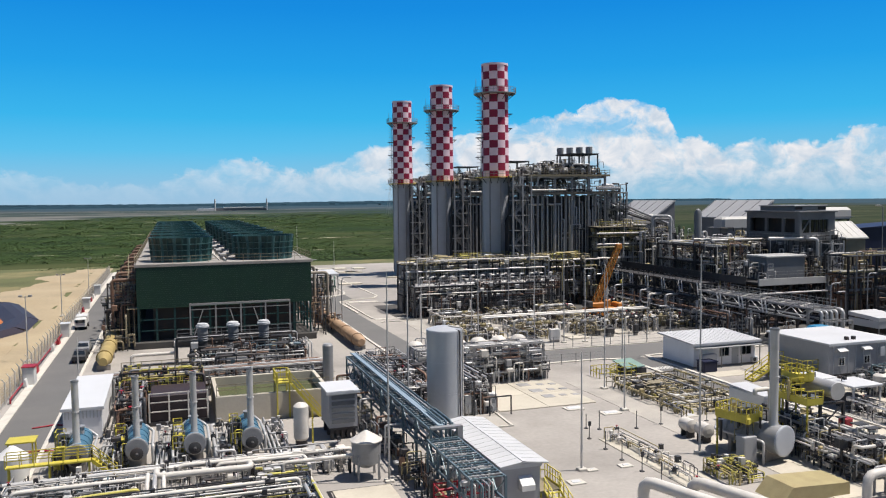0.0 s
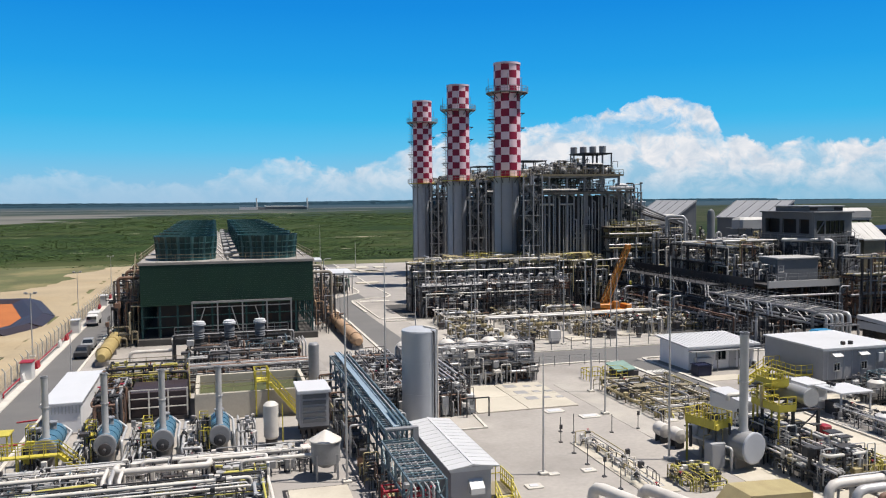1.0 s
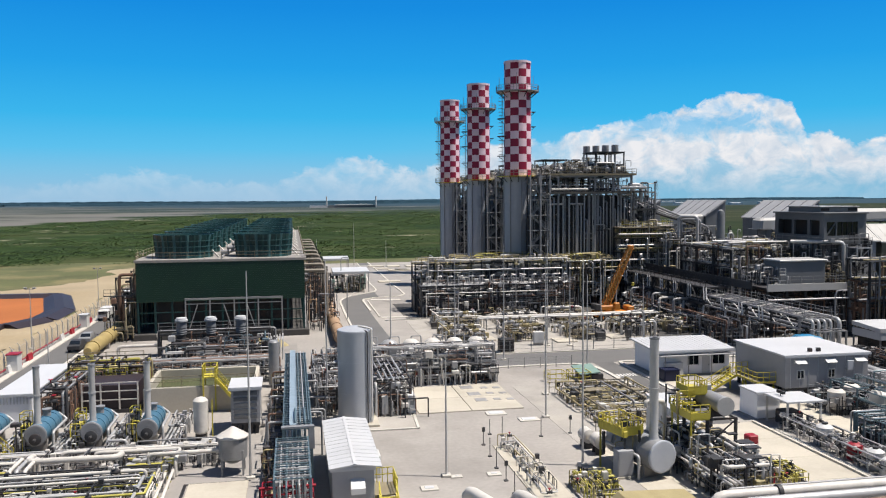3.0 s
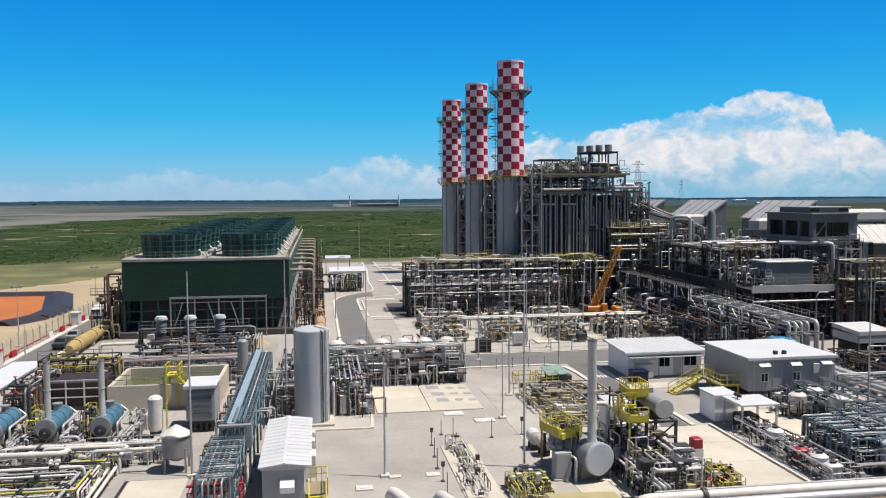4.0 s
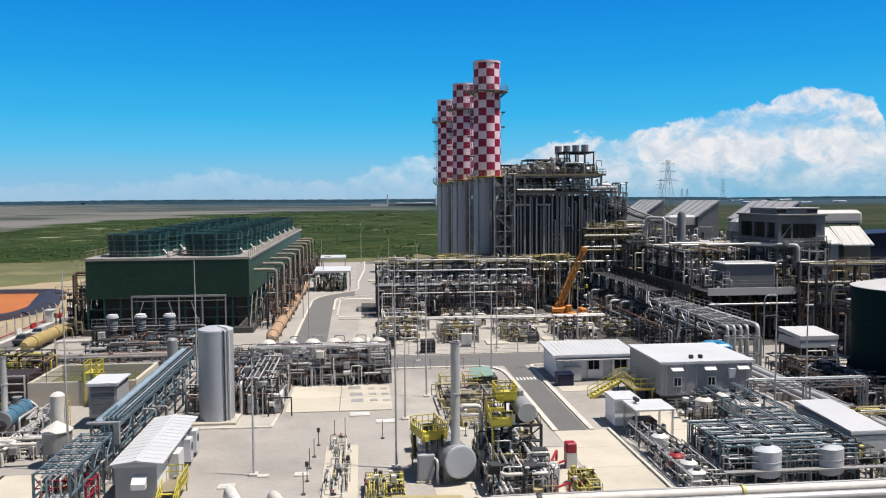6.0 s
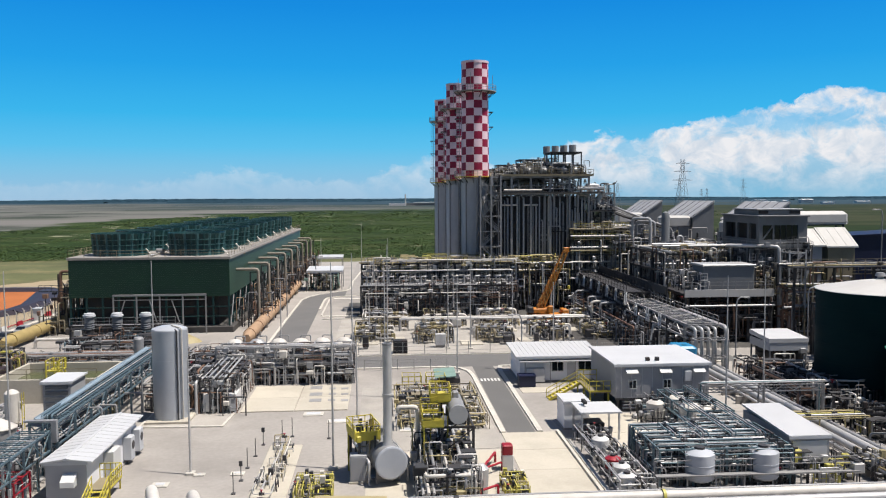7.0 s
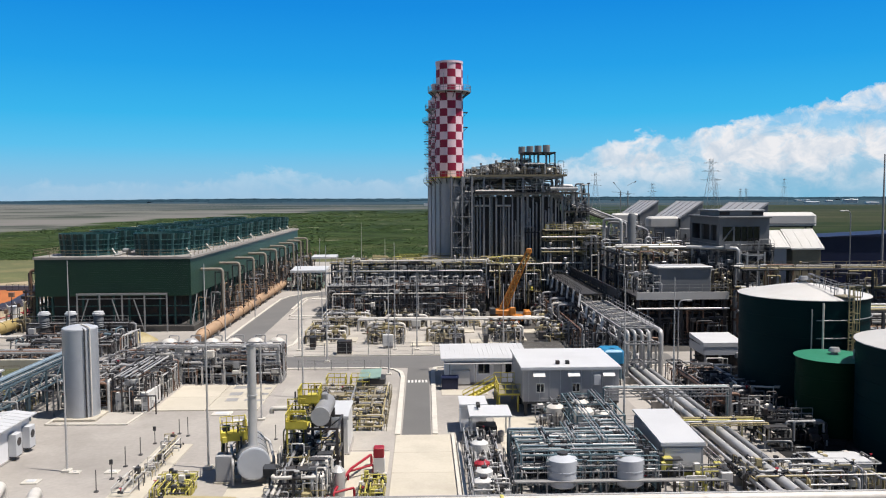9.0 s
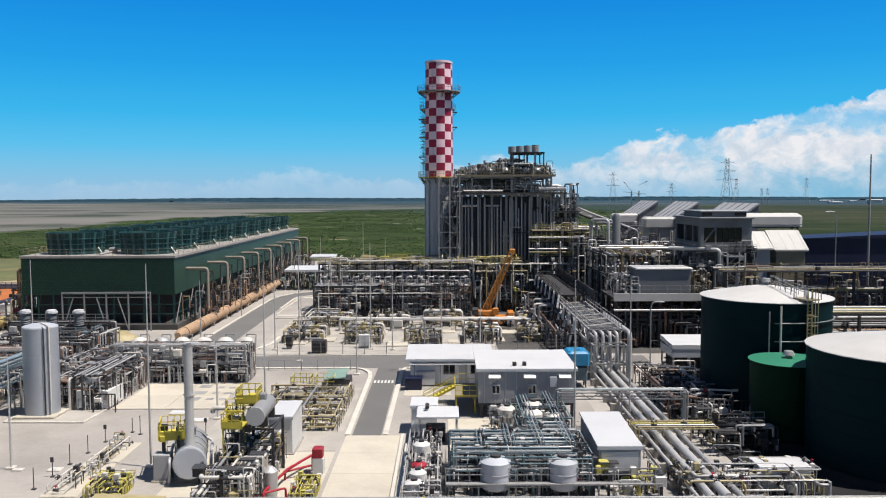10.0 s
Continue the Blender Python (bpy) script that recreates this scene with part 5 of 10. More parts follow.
    clutter(e, X0 + 0.5, sx + 1.5, Y0 - 0.4, Y1, 26.1, 30.2, 330, seed + 65, ("steel_dark", "silver", "silver_dull", "steel_tan", "steel_dark", "pipe_white"), (0.04, 0.1), 2.6, 2.6)
    clutter(e, sx, X1 + 0.5, Y0 - 0.4, Y1, 26.1, 29.0, 150, seed + 66, ("steel_dark", "silver", "silver_dull", "steel_tan", "steel_dark"), (0.05, 0.11), 2.6)
    for i in range(3):
        a = X0 + 3.4 + i * 3.0
        part("vent", MB().lathe((a, Y0 + 0.8, 26.1), (a, Y0 + 0.8, 28.6 + 0.5 * i), ((0, 0.1), (0.85, 0.1), (0.85, 0.24), (1, 0.24)), 8), "silver_dull", e)
    # big bent ducts on the east side
    pipe(e, [(X1 - 0.5, Y0 + 0.2, 24.0), (X1 + 2.2, Y0 + 0.2, 24.0), (X1 + 2.2, Y0 + 0.2, 20.4)], 0.4, "silver", 10)
    pipe(e, [(X1 + 0.5, Y0 + 2.4, 17.4), (X1 + 5.2, Y0 + 2.4, 17.4), (X1 + 5.2, Y0 + 2.4, 15.8), (X1 + 9.5, Y0 + 2.4, 15.8), (X1 + 9.5, Y0 + 2.4, 6)], 0.3, "silver", 10)
    return e


for k, (cx, cy) in enumerate(((63.5, 157.8), (63.0, 191.3), (62.4, 224.8))):
    chimney(cx, cy)
    if k == 0:
        first = boiler(cx, cy, 11)
    else:
        other = copy_thing(first, pose(63.5 + 14 + (cx - 63.5), cy, 0))
        for ob in [q for q in other.children if q.name.startswith("silencer")]:
            bpy.data.objects.remove(ob)


# ---- green storage tanks ----
def storage_tank(x, y, r, h, roof, label, ribs=6, paint="green_tank"):
    e = thing("storage_tank", (x, y, 0), label, "tank", "green storage tanks")
    # foundation darkened for the shade at the tank foot
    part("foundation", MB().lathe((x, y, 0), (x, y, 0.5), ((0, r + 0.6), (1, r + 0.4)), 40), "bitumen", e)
    part("shell", MB().lathe((x, y, 0.5), (x, y, h), ((0, r), (1, r)), 56), paint, e)
    for i in range(1, ribs):
        z = 0.5 + (h - 0.5) * i / ribs
        part("seam_ring", MB().lathe((x, y, z - 0.05), (x, y, z + 0.05), ((0, r - 0.02), (0, r + 0.035), (1, r + 0.035), (1, r - 0.02)), 56, caps=False, sharp=True), paint, e)
    apex = h + r * (0.19 if roof == "tank_roof" else 0.06)
    part("roof", MB().lathe((x, y, h), (x, y, apex), ((-0.03, r + 0.18), (0.02, r + 0.18), (0.65, r * 0.42), (1, 0.05)), 28, sharp=True), roof, e, "shallow conical roof")
    part("vent", MB().lathe((x, y, apex - 0.1), (x, y, apex + 0.6), ((0, 0.3), (0.5, 0.3), (0.5, 0.55), (1, 0.4)), 12), "silver_dull", e)
    def at(deg, q, z):
        return (x + q * math.cos(radians(deg)), y + q * math.sin(radians(deg)), z)
    if r < 5:
        pipe(e, [at(-60, r + 0.2, 0.3), at(-60, r + 0.2, h + 0.9), at(-60, r - 1.4, h + 0.9), at(-60, r - 1.4, h)], 0.08, "silver", 7)
        return e
    # girder arcs on the camera's right half, uprights, caged ladder with its landing
    # pale arcs only where sun picks the rings out; that light is their colour
    for i in range(4):
        z = h - 1.9 - 1.75 * i
        pipe(e, [at(d, r + 0.16, z) for d in range(-104, 20, 6)], 0.055, "silver_dull", 5, "", "spray_ring")
        for d in (-100, -60, -25):
            part("clip", MB().beam(at(d, r - 0.02, z), at(d, r + 0.16, z), 0.08), "silver_dull", e)
    pipe(e, [at(-99, r + 0.22, 0.3), at(-99, r + 0.22, h - 0.2)], 0.1, "pipe_white")
    pipe(e, [at(-108, r + 0.22, 3.2), at(-108, r + 0.22, h - 0.8)], 0.07, "silver_dull")
    mb = MB()
    for d in (-76.5, -72.5):
        mb.beam(at(d, r + 0.25, 0.5), at(d, r + 0.25, h + 1.3), 0.1)
    for k in range(int(h / 0.35)):
        mb.beam(at(-76.5, r + 0.25, 0.6 + 0.35 * k), at(-72.5, r + 0.25, 0.6 + 0.35 * k), 0.06)
    part("ladder", mb, "pipe_tan", e, "dull ochre ladder")
    mb = MB()
    for k in range(int((h - 2.5) / 0.9)):
        z = 2.6 + 0.9 * k
        mb.beam(at(-77.5, r + 0.25, z), at(-77, r + 1.0, z), 0.06).beam(at(-77, r + 1.0, z), at(-72, r + 1.0, z), 0.06).beam(at(-72, r + 1.0, z), at(-71.5, r + 0.25, z), 0.06)
    for d in (-77, -74.5, -72):
        mb.beam(at(d, r + 1.0, 2.6), at(d, r + 1.0, h + 1.2), 0.06)
    part("ladder_cage", mb, "pipe_tan", e)
    part("landing", MB().beam(at(-80, r - 0.4, h + 0.35), at(-66, r - 0.4, h + 0.35), 2.0, 0.12), "steel_tan", e)
    mb = MB()
    for q, d in ((0.6, -80), (0.6, -66), (-1.4, -66), (-1.4, -80)):
        mb.beam(at(d, r + q, h + 0.35), at(d, r + q, h + 1.5), 0.07)
    mb.beam(at(-80, r + 0.6, h + 1.5), at(-66, r + 0.6, h + 1.5), 0.07).beam(at(-66, r + 0.6, h + 1.5), at(-66, r - 1.4, h + 1.5), 0.07).beam(at(-80, r + 0.6, h + 1.5), at(-80, r - 1.4, h + 1.5), 0.07)
    part("handrail", mb, "silver_dull", e)
    for d in (-79, -67):
        mb = MB()
        a_, b_ = Vector(at(d, r - 1.2, h + 0.4)), Vector(at(d, 0.8, apex - 0.05))
        for k in range(6):
            w = a_.lerp(b_, k / 5)
            mb.beam(w, w + Vector((0, 0, 1.0)), 0.05)
        for q in (0.5, 1.0):
            mb.beam(a_ + Vector((0, 0, q)), b_ + Vector((0, 0, q)), 0.06)
        part("roof_rail", mb, "silver_dull", e)
    return e


storage_tank(97.6, 74.0, 6.3, 11.85, "tank_roof", "large dark green storage tank with a pale conical roof")
storage_tank(102.2, 56.5, 7.4, 9.7, "tank_roof", "wide dark green storage tank with a pale conical roof")
storage_tank(95.7, 63.6, 3.3, 7.3, "green_roof", "small bottle green tank with a green roof", 4, "green_small")

# ---- middle pipe rack in front of the boilers ----
def mid_rack():
    e = thing("pipe_rack", (55, 146, 0), "three-level grey steel pipe rack crowded with pipes and equipment", "pipe rack")
    xs = lin(40.4, 69.2, 8)
    grid_frame(e, xs, [140.2, 143.8], [3.0, 5.6], 0.3, "steel_dark", 0.24, brace=True)
    grid_frame(e, xs, [147.0, 151.5], [3.4, 6.4, 9.2], 0.28, "steel_dark", 0.24, brace=True)
    clutter(e, 40.4, 69.4, 139.4, 144.2, 0.2, 6.8, 620, 501, ("steel_dark", "silver_dull", "silver", "steel_dark", "pipe_white", "pipe_brown"), (0.05, 0.12), 2.6)
    clutter(e, 40.4, 70.5, 146.0, 151.8, 3.0, 10.4, 520, 502, ("steel_dark", "silver_dull", "silver", "silver", "pipe_tan", "pipe_white"), (0.05, 0.13), 3.2)
    clutter(e, 44, 80, 145.6, 153.0, 8.8, 10.6, 200, 503, ("pipe_tan", "pipe_tan", "steel_tan", "silver", "pipe_yellow"), (0.06, 0.14), 4.5)
    run(e, "x", 40.4, 69.2, 140.5, 5.6, (0.1, 0.16, 0.12, 0.2, 0.1, 0.24), ("silver", "silver_dull", "pipe_brown", "silver"), (True, True), 0.3, 0.25, 1, 0.6)
    run(e, "x", 40.4, 69.2, 140.5, 3.0, (0.14, 0.2, 0.1, 0.14), ("steel_dark", "silver_dull", "silver"), (True, True), 0.3, 0.3, 2, 0.6)
    run(e, "x", 39.8, 72, 147.3, 9.2, (0.12, 0.3, 0.16, 0.2, 0.3, 0.12), ("pipe_tan", "silver_dull", "steel_tan", "silver"), (False, True), 0.3, 0.28, 3)
    run(e, "x", 40.4, 71, 147.3, 6.4, (0.2, 0.14, 0.26, 0.2), ("silver", "silver_dull"), (False, False), 0.3, 0.35, 4, 0.6)
    run(e, "x", 40.4, 69.2, 147.3, 3.4, (0.14, 0.2, 0.2, 0.24), ("silver_dull", "steel_dark"), (True, False), 0.3, 0.35, 5, 0.6)
    run(e, "x", 40.2, 69.6, 146.0, 7.7, (0.2, 0.15, 0.22), ("silver", "pipe_white", "pipe_tan"), (False, True), 3.0, 0.14, 61)
    run(e, "x", 44.0, 70.2, 146.0, 9.7, (0.2, 0.16), ("pipe_white", "pipe_tan"), (True, True), 3.0, 0.2, 62)
    run(e, "x", 41.0, 66.0, 139.6, 4.2, (0.15, 0.12), ("pipe_white", "silver"), (True, True), 0.0, 0.16, 63)
    for x in lin(41.5, 67.5, 13):
        z = 5.6
        part("vent_pipe", MB().tube([(x, 141.0, z), (x, 141.0, z + 1.6), (x + 0.9, 141.0, z + 1.6), (x + 0.9, 142.8, z + 1.6), (x + 0.9, 142.8, z)], 0.12, 7), "silver" if int(x) % 2 else "silver_dull", e)
    part("cable_tray", MB().box(40.4, 151.9, 9.2, 69.2, 152.9, 9.5), "steel_tan", e)
    rail(e, [(40.4, 146.7), (69.2, 146.7)], 9.3, "steel_tan")
    rail(e, [(40.4, 140.0), (69.2, 140.0)], 5.7, "steel")
    part("walkway", MB().box(40.4, 146.4, 9.15, 69.2, 147.0, 9.25), "steel_dark", e)
    # heat exchangers and pump sets under the rack
    for i, x in enumerate(lin(43, 66, 6)):
        part("exchanger", MB().lathe((x, 140.9, 1.5), (x, 145.6, 1.5), ((0, 0.3), (0.02, 0.8), (0.12, 0.85), (0.13, 1.0), (0.16, 1.0), (0.17, 0.8), (0.95, 0.8), (1, 0.3)), 14).box(x - 0.6, 141.6, 0, x + 0.6, 142.0, 1.0).box(x - 0.6, 144.5, 0, x + 0.6, 144.9, 1.0), ("steel_dark", "silver_dull", "dark")[i % 3], e)
        pump(e, (x + 2.0, 140.6, 0.03), 1.1, 90, "steel_dark")
    tangle(e, 40.6, 69.0, 140.4, 143.6, 5.2, 46, 21, ("silver", "silver_dull", "steel_dark", "pipe_brown", "silver"), 0.07, 0.17, 0.5)
    tangle(e, 40.6, 69.0, 147.2, 151.3, 8.8, 46, 22, ("silver", "silver_dull", "silver", "steel"), 0.08, 0.2, 0.35)
    for i in range(18):
        x = 41 + i * 1.6
        part("brace", MB().beam((x, 147.0, 6.5 if i % 2 else 8.9), (x + 1.6, 147.0, 8.9 if i % 2 else 6.5), 0.1), "steel", e)
    return e


mid_rack()


def boiler_side_rack():
    e = thing("pipe_rack", (70, 155, 0), "steel pipe rack with yellow and silver pipes at the boiler foot", "pipe rack")
    grid_frame(e, lin(52.5, 79.5, 6), [153.6, 155.4], [6.6, 9.4], 0.25, "steel_tan", 0.22)
    run(e, "x", 52, 80, 153.7, 9.4, (0.18, 0.22, 0.16, 0.12), ("pipe_yellow", "pipe_tan", "pipe_yellow", "silver"), (False, True), 0.3, 0.2, 6)
    run(e, "x", 58, 80, 153.7, 6.6, (0.3, 0.24, 0.2), ("pipe_white", "silver", "pipe_tan"), (False, True), 0.3, 0.2, 7)
    rail(e, [(52.5, 153.4), (79.5, 153.4)], 9.5, "yellow")
    # lower silver and tan lines towards the crane
    grid_frame(e, [70.5, 74.0, 77.5, 81.0], [146.4, 150.0], [4.5, 7.4, 8.9], 0.28, "steel_dark")
    for z, ms in ((4.5, ("silver_dull", "pipe_tan")), (7.4, ("pipe_tan", "silver")), (8.9, ("silver", "pipe_yellow", "silver"))):
        run(e, "x", 69.5, 81.5, 146.7, z, (0.2, 0.26, 0.16, 0.2), ms, (False, True), 0.3, 0.3, int(z * 10))
    tangle(e, 70.5, 81, 146.5, 150, 7, 20, 33, ("silver_dull", "steel_dark", "pipe_brown"), 0.08, 0.18, 0.3)
    clutter(e, 69.5, 82.0, 144.8, 151.0, 0.3, 9.6, 200, 611, ("steel_dark", "pipe_tan", "silver", "pipe_white", "steel_tan", "silver"), (0.05, 0.13), 3.4)
    part("tank", MB().lathe((72.6, 148, 0), (72.6, 148, 3.6), ((0, 1.1), (0.9, 1.1), (1, 0.5)), 14), "steel_dark", e)
    return e


boiler_side_rack()


def crane():
    e = thing("crane", (75.3, 142.6, 0), "orange mobile crane with its boom raised, parked beside the racks", "crane")
    part("chassis", MB().bbox(72.4, 141.2, 0.7, 79.2, 144.0, 1.6, 0.1), "orange", e)
    for x in (73.3, 74.9, 77.0, 78.5):
        for y in (141.2, 144.0):
            w = part("wheel", MB().lathe((x, y - 0.25, 0.62), (x, y + 0.25, 0.62), ((0, 0.5), (0.15, 0.62), (0.85, 0.62), (1, 0.5)), 14), "black", e)
            part("rim", MB().cyl((x, y - 0.28, 0.62), (x, y + 0.28, 0.62), 0.3, 10), "orange", w)
    part("cab", MB().bbox(78.2, 141.3, 1.6, 79.3, 143.9, 2.4, 0.12), "orange", e)
    part("windscreen", MB().box(79.28, 141.6, 1.75, 79.34, 143.6, 2.25), "glass", e)
    part("turret", MB().lathe((75.0, 142.6, 1.6), (75.0, 142.6, 1.9), ((0, 1.2), (1, 1.2)), 16).bbox(73.0, 141.5, 1.9, 76.2, 143.7, 2.6, 0.12), "orange", e)
    part("operator_cab", MB().bbox(75.6, 141.0, 1.9, 76.6, 141.9, 3.1, 0.1), "orange", e)
    part("counterweight", MB().bbox(72.2, 141.4, 1.9, 73.2, 143.8, 2.9, 0.1), "steel_dark", e)
    a, b = Vector((74.5, 142.6, 2.6)), Vector((79.0, 142.4, 12.7))
    part("boom", MB().beam(a, a.lerp(b, 0.62), 0.55, 0.6), "orange", e)
    across, along = Vector((0, 1, 0)), (b - a).normalized()
    up = along.cross(across)
    def chord(t, u, v):
        k = 1 - 0.35 * t
        return a.lerp(b, t) + across * (u * 0.5 * k) + up * (v * 0.55 * k)
    for u, v in ((-1, -1), (1, -1), (-1, 1), (1, 1)):
        part("boom_chord", MB().beam(chord(0, u, v), chord(1, u, v), 0.16), "orange", e)
    lace = MB()
    for i in range(10):
        for u, v, p, q in ((-1, -1, -1, 1), (1, -1, 1, 1), (-1, -1, 1, -1), (-1, 1, 1, 1)):
            lace.beam(chord(i / 10, u, v), chord((i + 1) / 10, p, q), 0.1)
            lace.beam(chord(i / 10, u, v), chord(i / 10, p, q), 0.09)
    part("boom_lacing", lace, "crane_tan", e)
    part("luffing_ram", MB().cyl((76.2, 142.2, 2.2), a.lerp(b, 0.45), 0.2, 8), "silver_dull", e)
    part("boom_head", MB().bbox(b.x - 0.5, b.y - 0.35, b.z - 0.4, b.x + 0.5, b.y + 0.35, b.z + 0.4, 0.1), "orange", e)
    hook = part("hoist_rope", MB().beam((79.5, 142.4, 12.4), (79.5, 142.4, 6.5), 0.06), "steel_dark", e)
    part("hook_block", MB().bbox(79.3, 142.2, 5.9, 79.7, 142.6, 6.5, 0.08), "yellow", hook)
    for x in (72.8, 78.6):
        part("outrigger", MB().box(x - 0.2, 139.8, 0.9, x + 0.2, 145.4, 1.15).cyl((x, 139.9, 0), (x, 139.9, 1.0), 0.14, 8).cyl((x, 145.3, 0), (x, 145.3, 1.0), 0.14, 8), "steel_dark", e)
    e.location.x -= 2.9
    e.location.y -= 12.8
    return e


crane()


# ---- the valve yard and the long low line ----
def long_line():
    e = thing("pipeline", (60, 124, 0), "long pale pipelines on low stands across the yard", "pipe")
    for i, (y, r, m) in enumerate(((123.6, 0.15, "silver"), (124.3, 0.24, "pipe_white"), (125.0, 0.17, "pipe_tan"))):
        pipe(e, [(47.2, y, 0), (47.2, y, 1.75 + r), (78.8, y, 1.75 + r), (78.8, y, 0)], r, m, 8)
    for x in lin(48.5, 77, 8):
        part("stand", MB().box(x - 0.08, 123.4, 0, x + 0.08, 123.56, 1.6).box(x - 0.08, 125.1, 0, x + 0.08, 125.26, 1.6).box(x - 0.12, 123.2, 1.6, x + 0.12, 125.5, 1.75), "steel", e)
    pipe(e, [(79.4, 124.9, 0), (79.4, 124.9, 4.2), (83.2, 124.9, 4.2), (83.2, 124.9, 1.0)], 0.24, "pipe_white", 10)
    return e


long_line()


def manifold(x, y, seed, w=8.0, d=10.0):
    e = thing("valve_manifold", (x + w / 2, y + d / 2, 0), "tan and silver valve manifold on concrete plinths", "pipework", "valve manifolds")
    rng = random.Random(seed)
    for i in range(3):
        z = rng.uniform(1.0, 2.4)
        yy = y + d * (i + 0.5) / 3
        pipe(e, [(x, yy, 0), (x, yy, z), (x + w, yy, z), (x + w, yy, 0)], rng.uniform(0.14, 0.24), rng.choice(("pipe_tan", "pipe_white", "silver", "pipe_white", "steel_tan")), 8)
        for k in range(3):
            valve(e, (x + w * (k + 0.7) / 3.6, yy, z), 0.2, "x", rng.choice(("steel_dark", "steel_tan")), rng.choice(("pipe_tan", "silver_dull", "steel_dark")))
    tangle(e, x, x + w, y, y + d, 2.1, 10, seed + 7, ("silver", "pipe_tan", "silver_dull", "pipe_white", "steel_tan", "steel_dark"), 0.07, 0.17, 0.3, 0.4)
    clutter(e, x, x + w, y, y + d, 0.0, 1.7, 55, seed + 600, ("steel_tan", "pipe_tan", "silver_dull", "silver", "pipe_white", "pipe_tan", "steel_dark"), (0.04, 0.09), 2.2)
    for k in range(3):
        pump(e, (x + rng.uniform(0.8, w - 0.8), y + rng.uniform(0.5, d - 0.5), 0.2), 0.9, rng.choice((0, 90)), rng.choice(("steel_dark", "pipe_tan", "silver_dull")))
    for k in range(4):
        px, py = x + rng.uniform(0, w), y + rng.uniform(0, d)
        part("support", MB().box(px - 0.1, py - 0.1, 0, px + 0.1, py + 0.1, 1.6).box(px - 0.9, py - 0.1, 1.6, px + 0.9, py + 0.1, 1.75), "steel_tan", e)
    rail(e, [(x + 1, y + d * 0.6), (x + w * 0.5, y + d * 0.6)], 1.4, "steel_tan")
    part("platform", MB().box(x + 0.8, y + d * 0.6, 1.3, x + w * 0.5, y + d * 0.6 + 1.2, 1.4).box(x + 0.9, y + d * 0.6, 0, x + 1.0, y + d * 0.6 + 0.1, 1.3).box(x + w * 0.5 - 0.2, y + d * 0.6, 0, x + w * 0.5 - 0.1, y + d * 0.6 + 0.1, 1.3), "steel_tan", e)
    return e


for i, (x, y, w, d) in enumerate(((40, 112.5, 6, 9), (41, 127, 7.5, 8), (49.5, 111.5, 5.5, 9.5), (51.5, 127, 7, 8), (58.5, 111, 5.5, 9), (61, 127, 6.5, 8), (67.5, 111.5, 5.5, 9), (76.2, 112, 4.6, 9), (77.2, 127, 5, 8))):
    manifold(x, y, 50 + i, w, d)


def dark_box(x, y, w, d, h, label, material="dark"):
    e = thing("equipment_cabinet", (x, y, 0), label, "cabinet")
    part("body", MB().bbox(x, y, 0.15, x + w, y + d, h, 0.05), material, e)
    part("plinth", MB().box(x - 0.1, y - 0.1, 0, x + w + 0.1, y + d + 0.1, 0.15), "concrete", e)
    part("door", MB().box(x + 0.1, y - 0.03, 0.3, x + w - 0.1, y, h - 0.15), material, e)
    return e


dark_box(45.8, 103.9, 2.0, 1.6, 1.9, "black electrical cabinet on a concrete base")
dark_box(41.8, 52.6, 1.3, 1.0, 2.2, "tall grey electrical cabinet on a slab", "wall_grey")


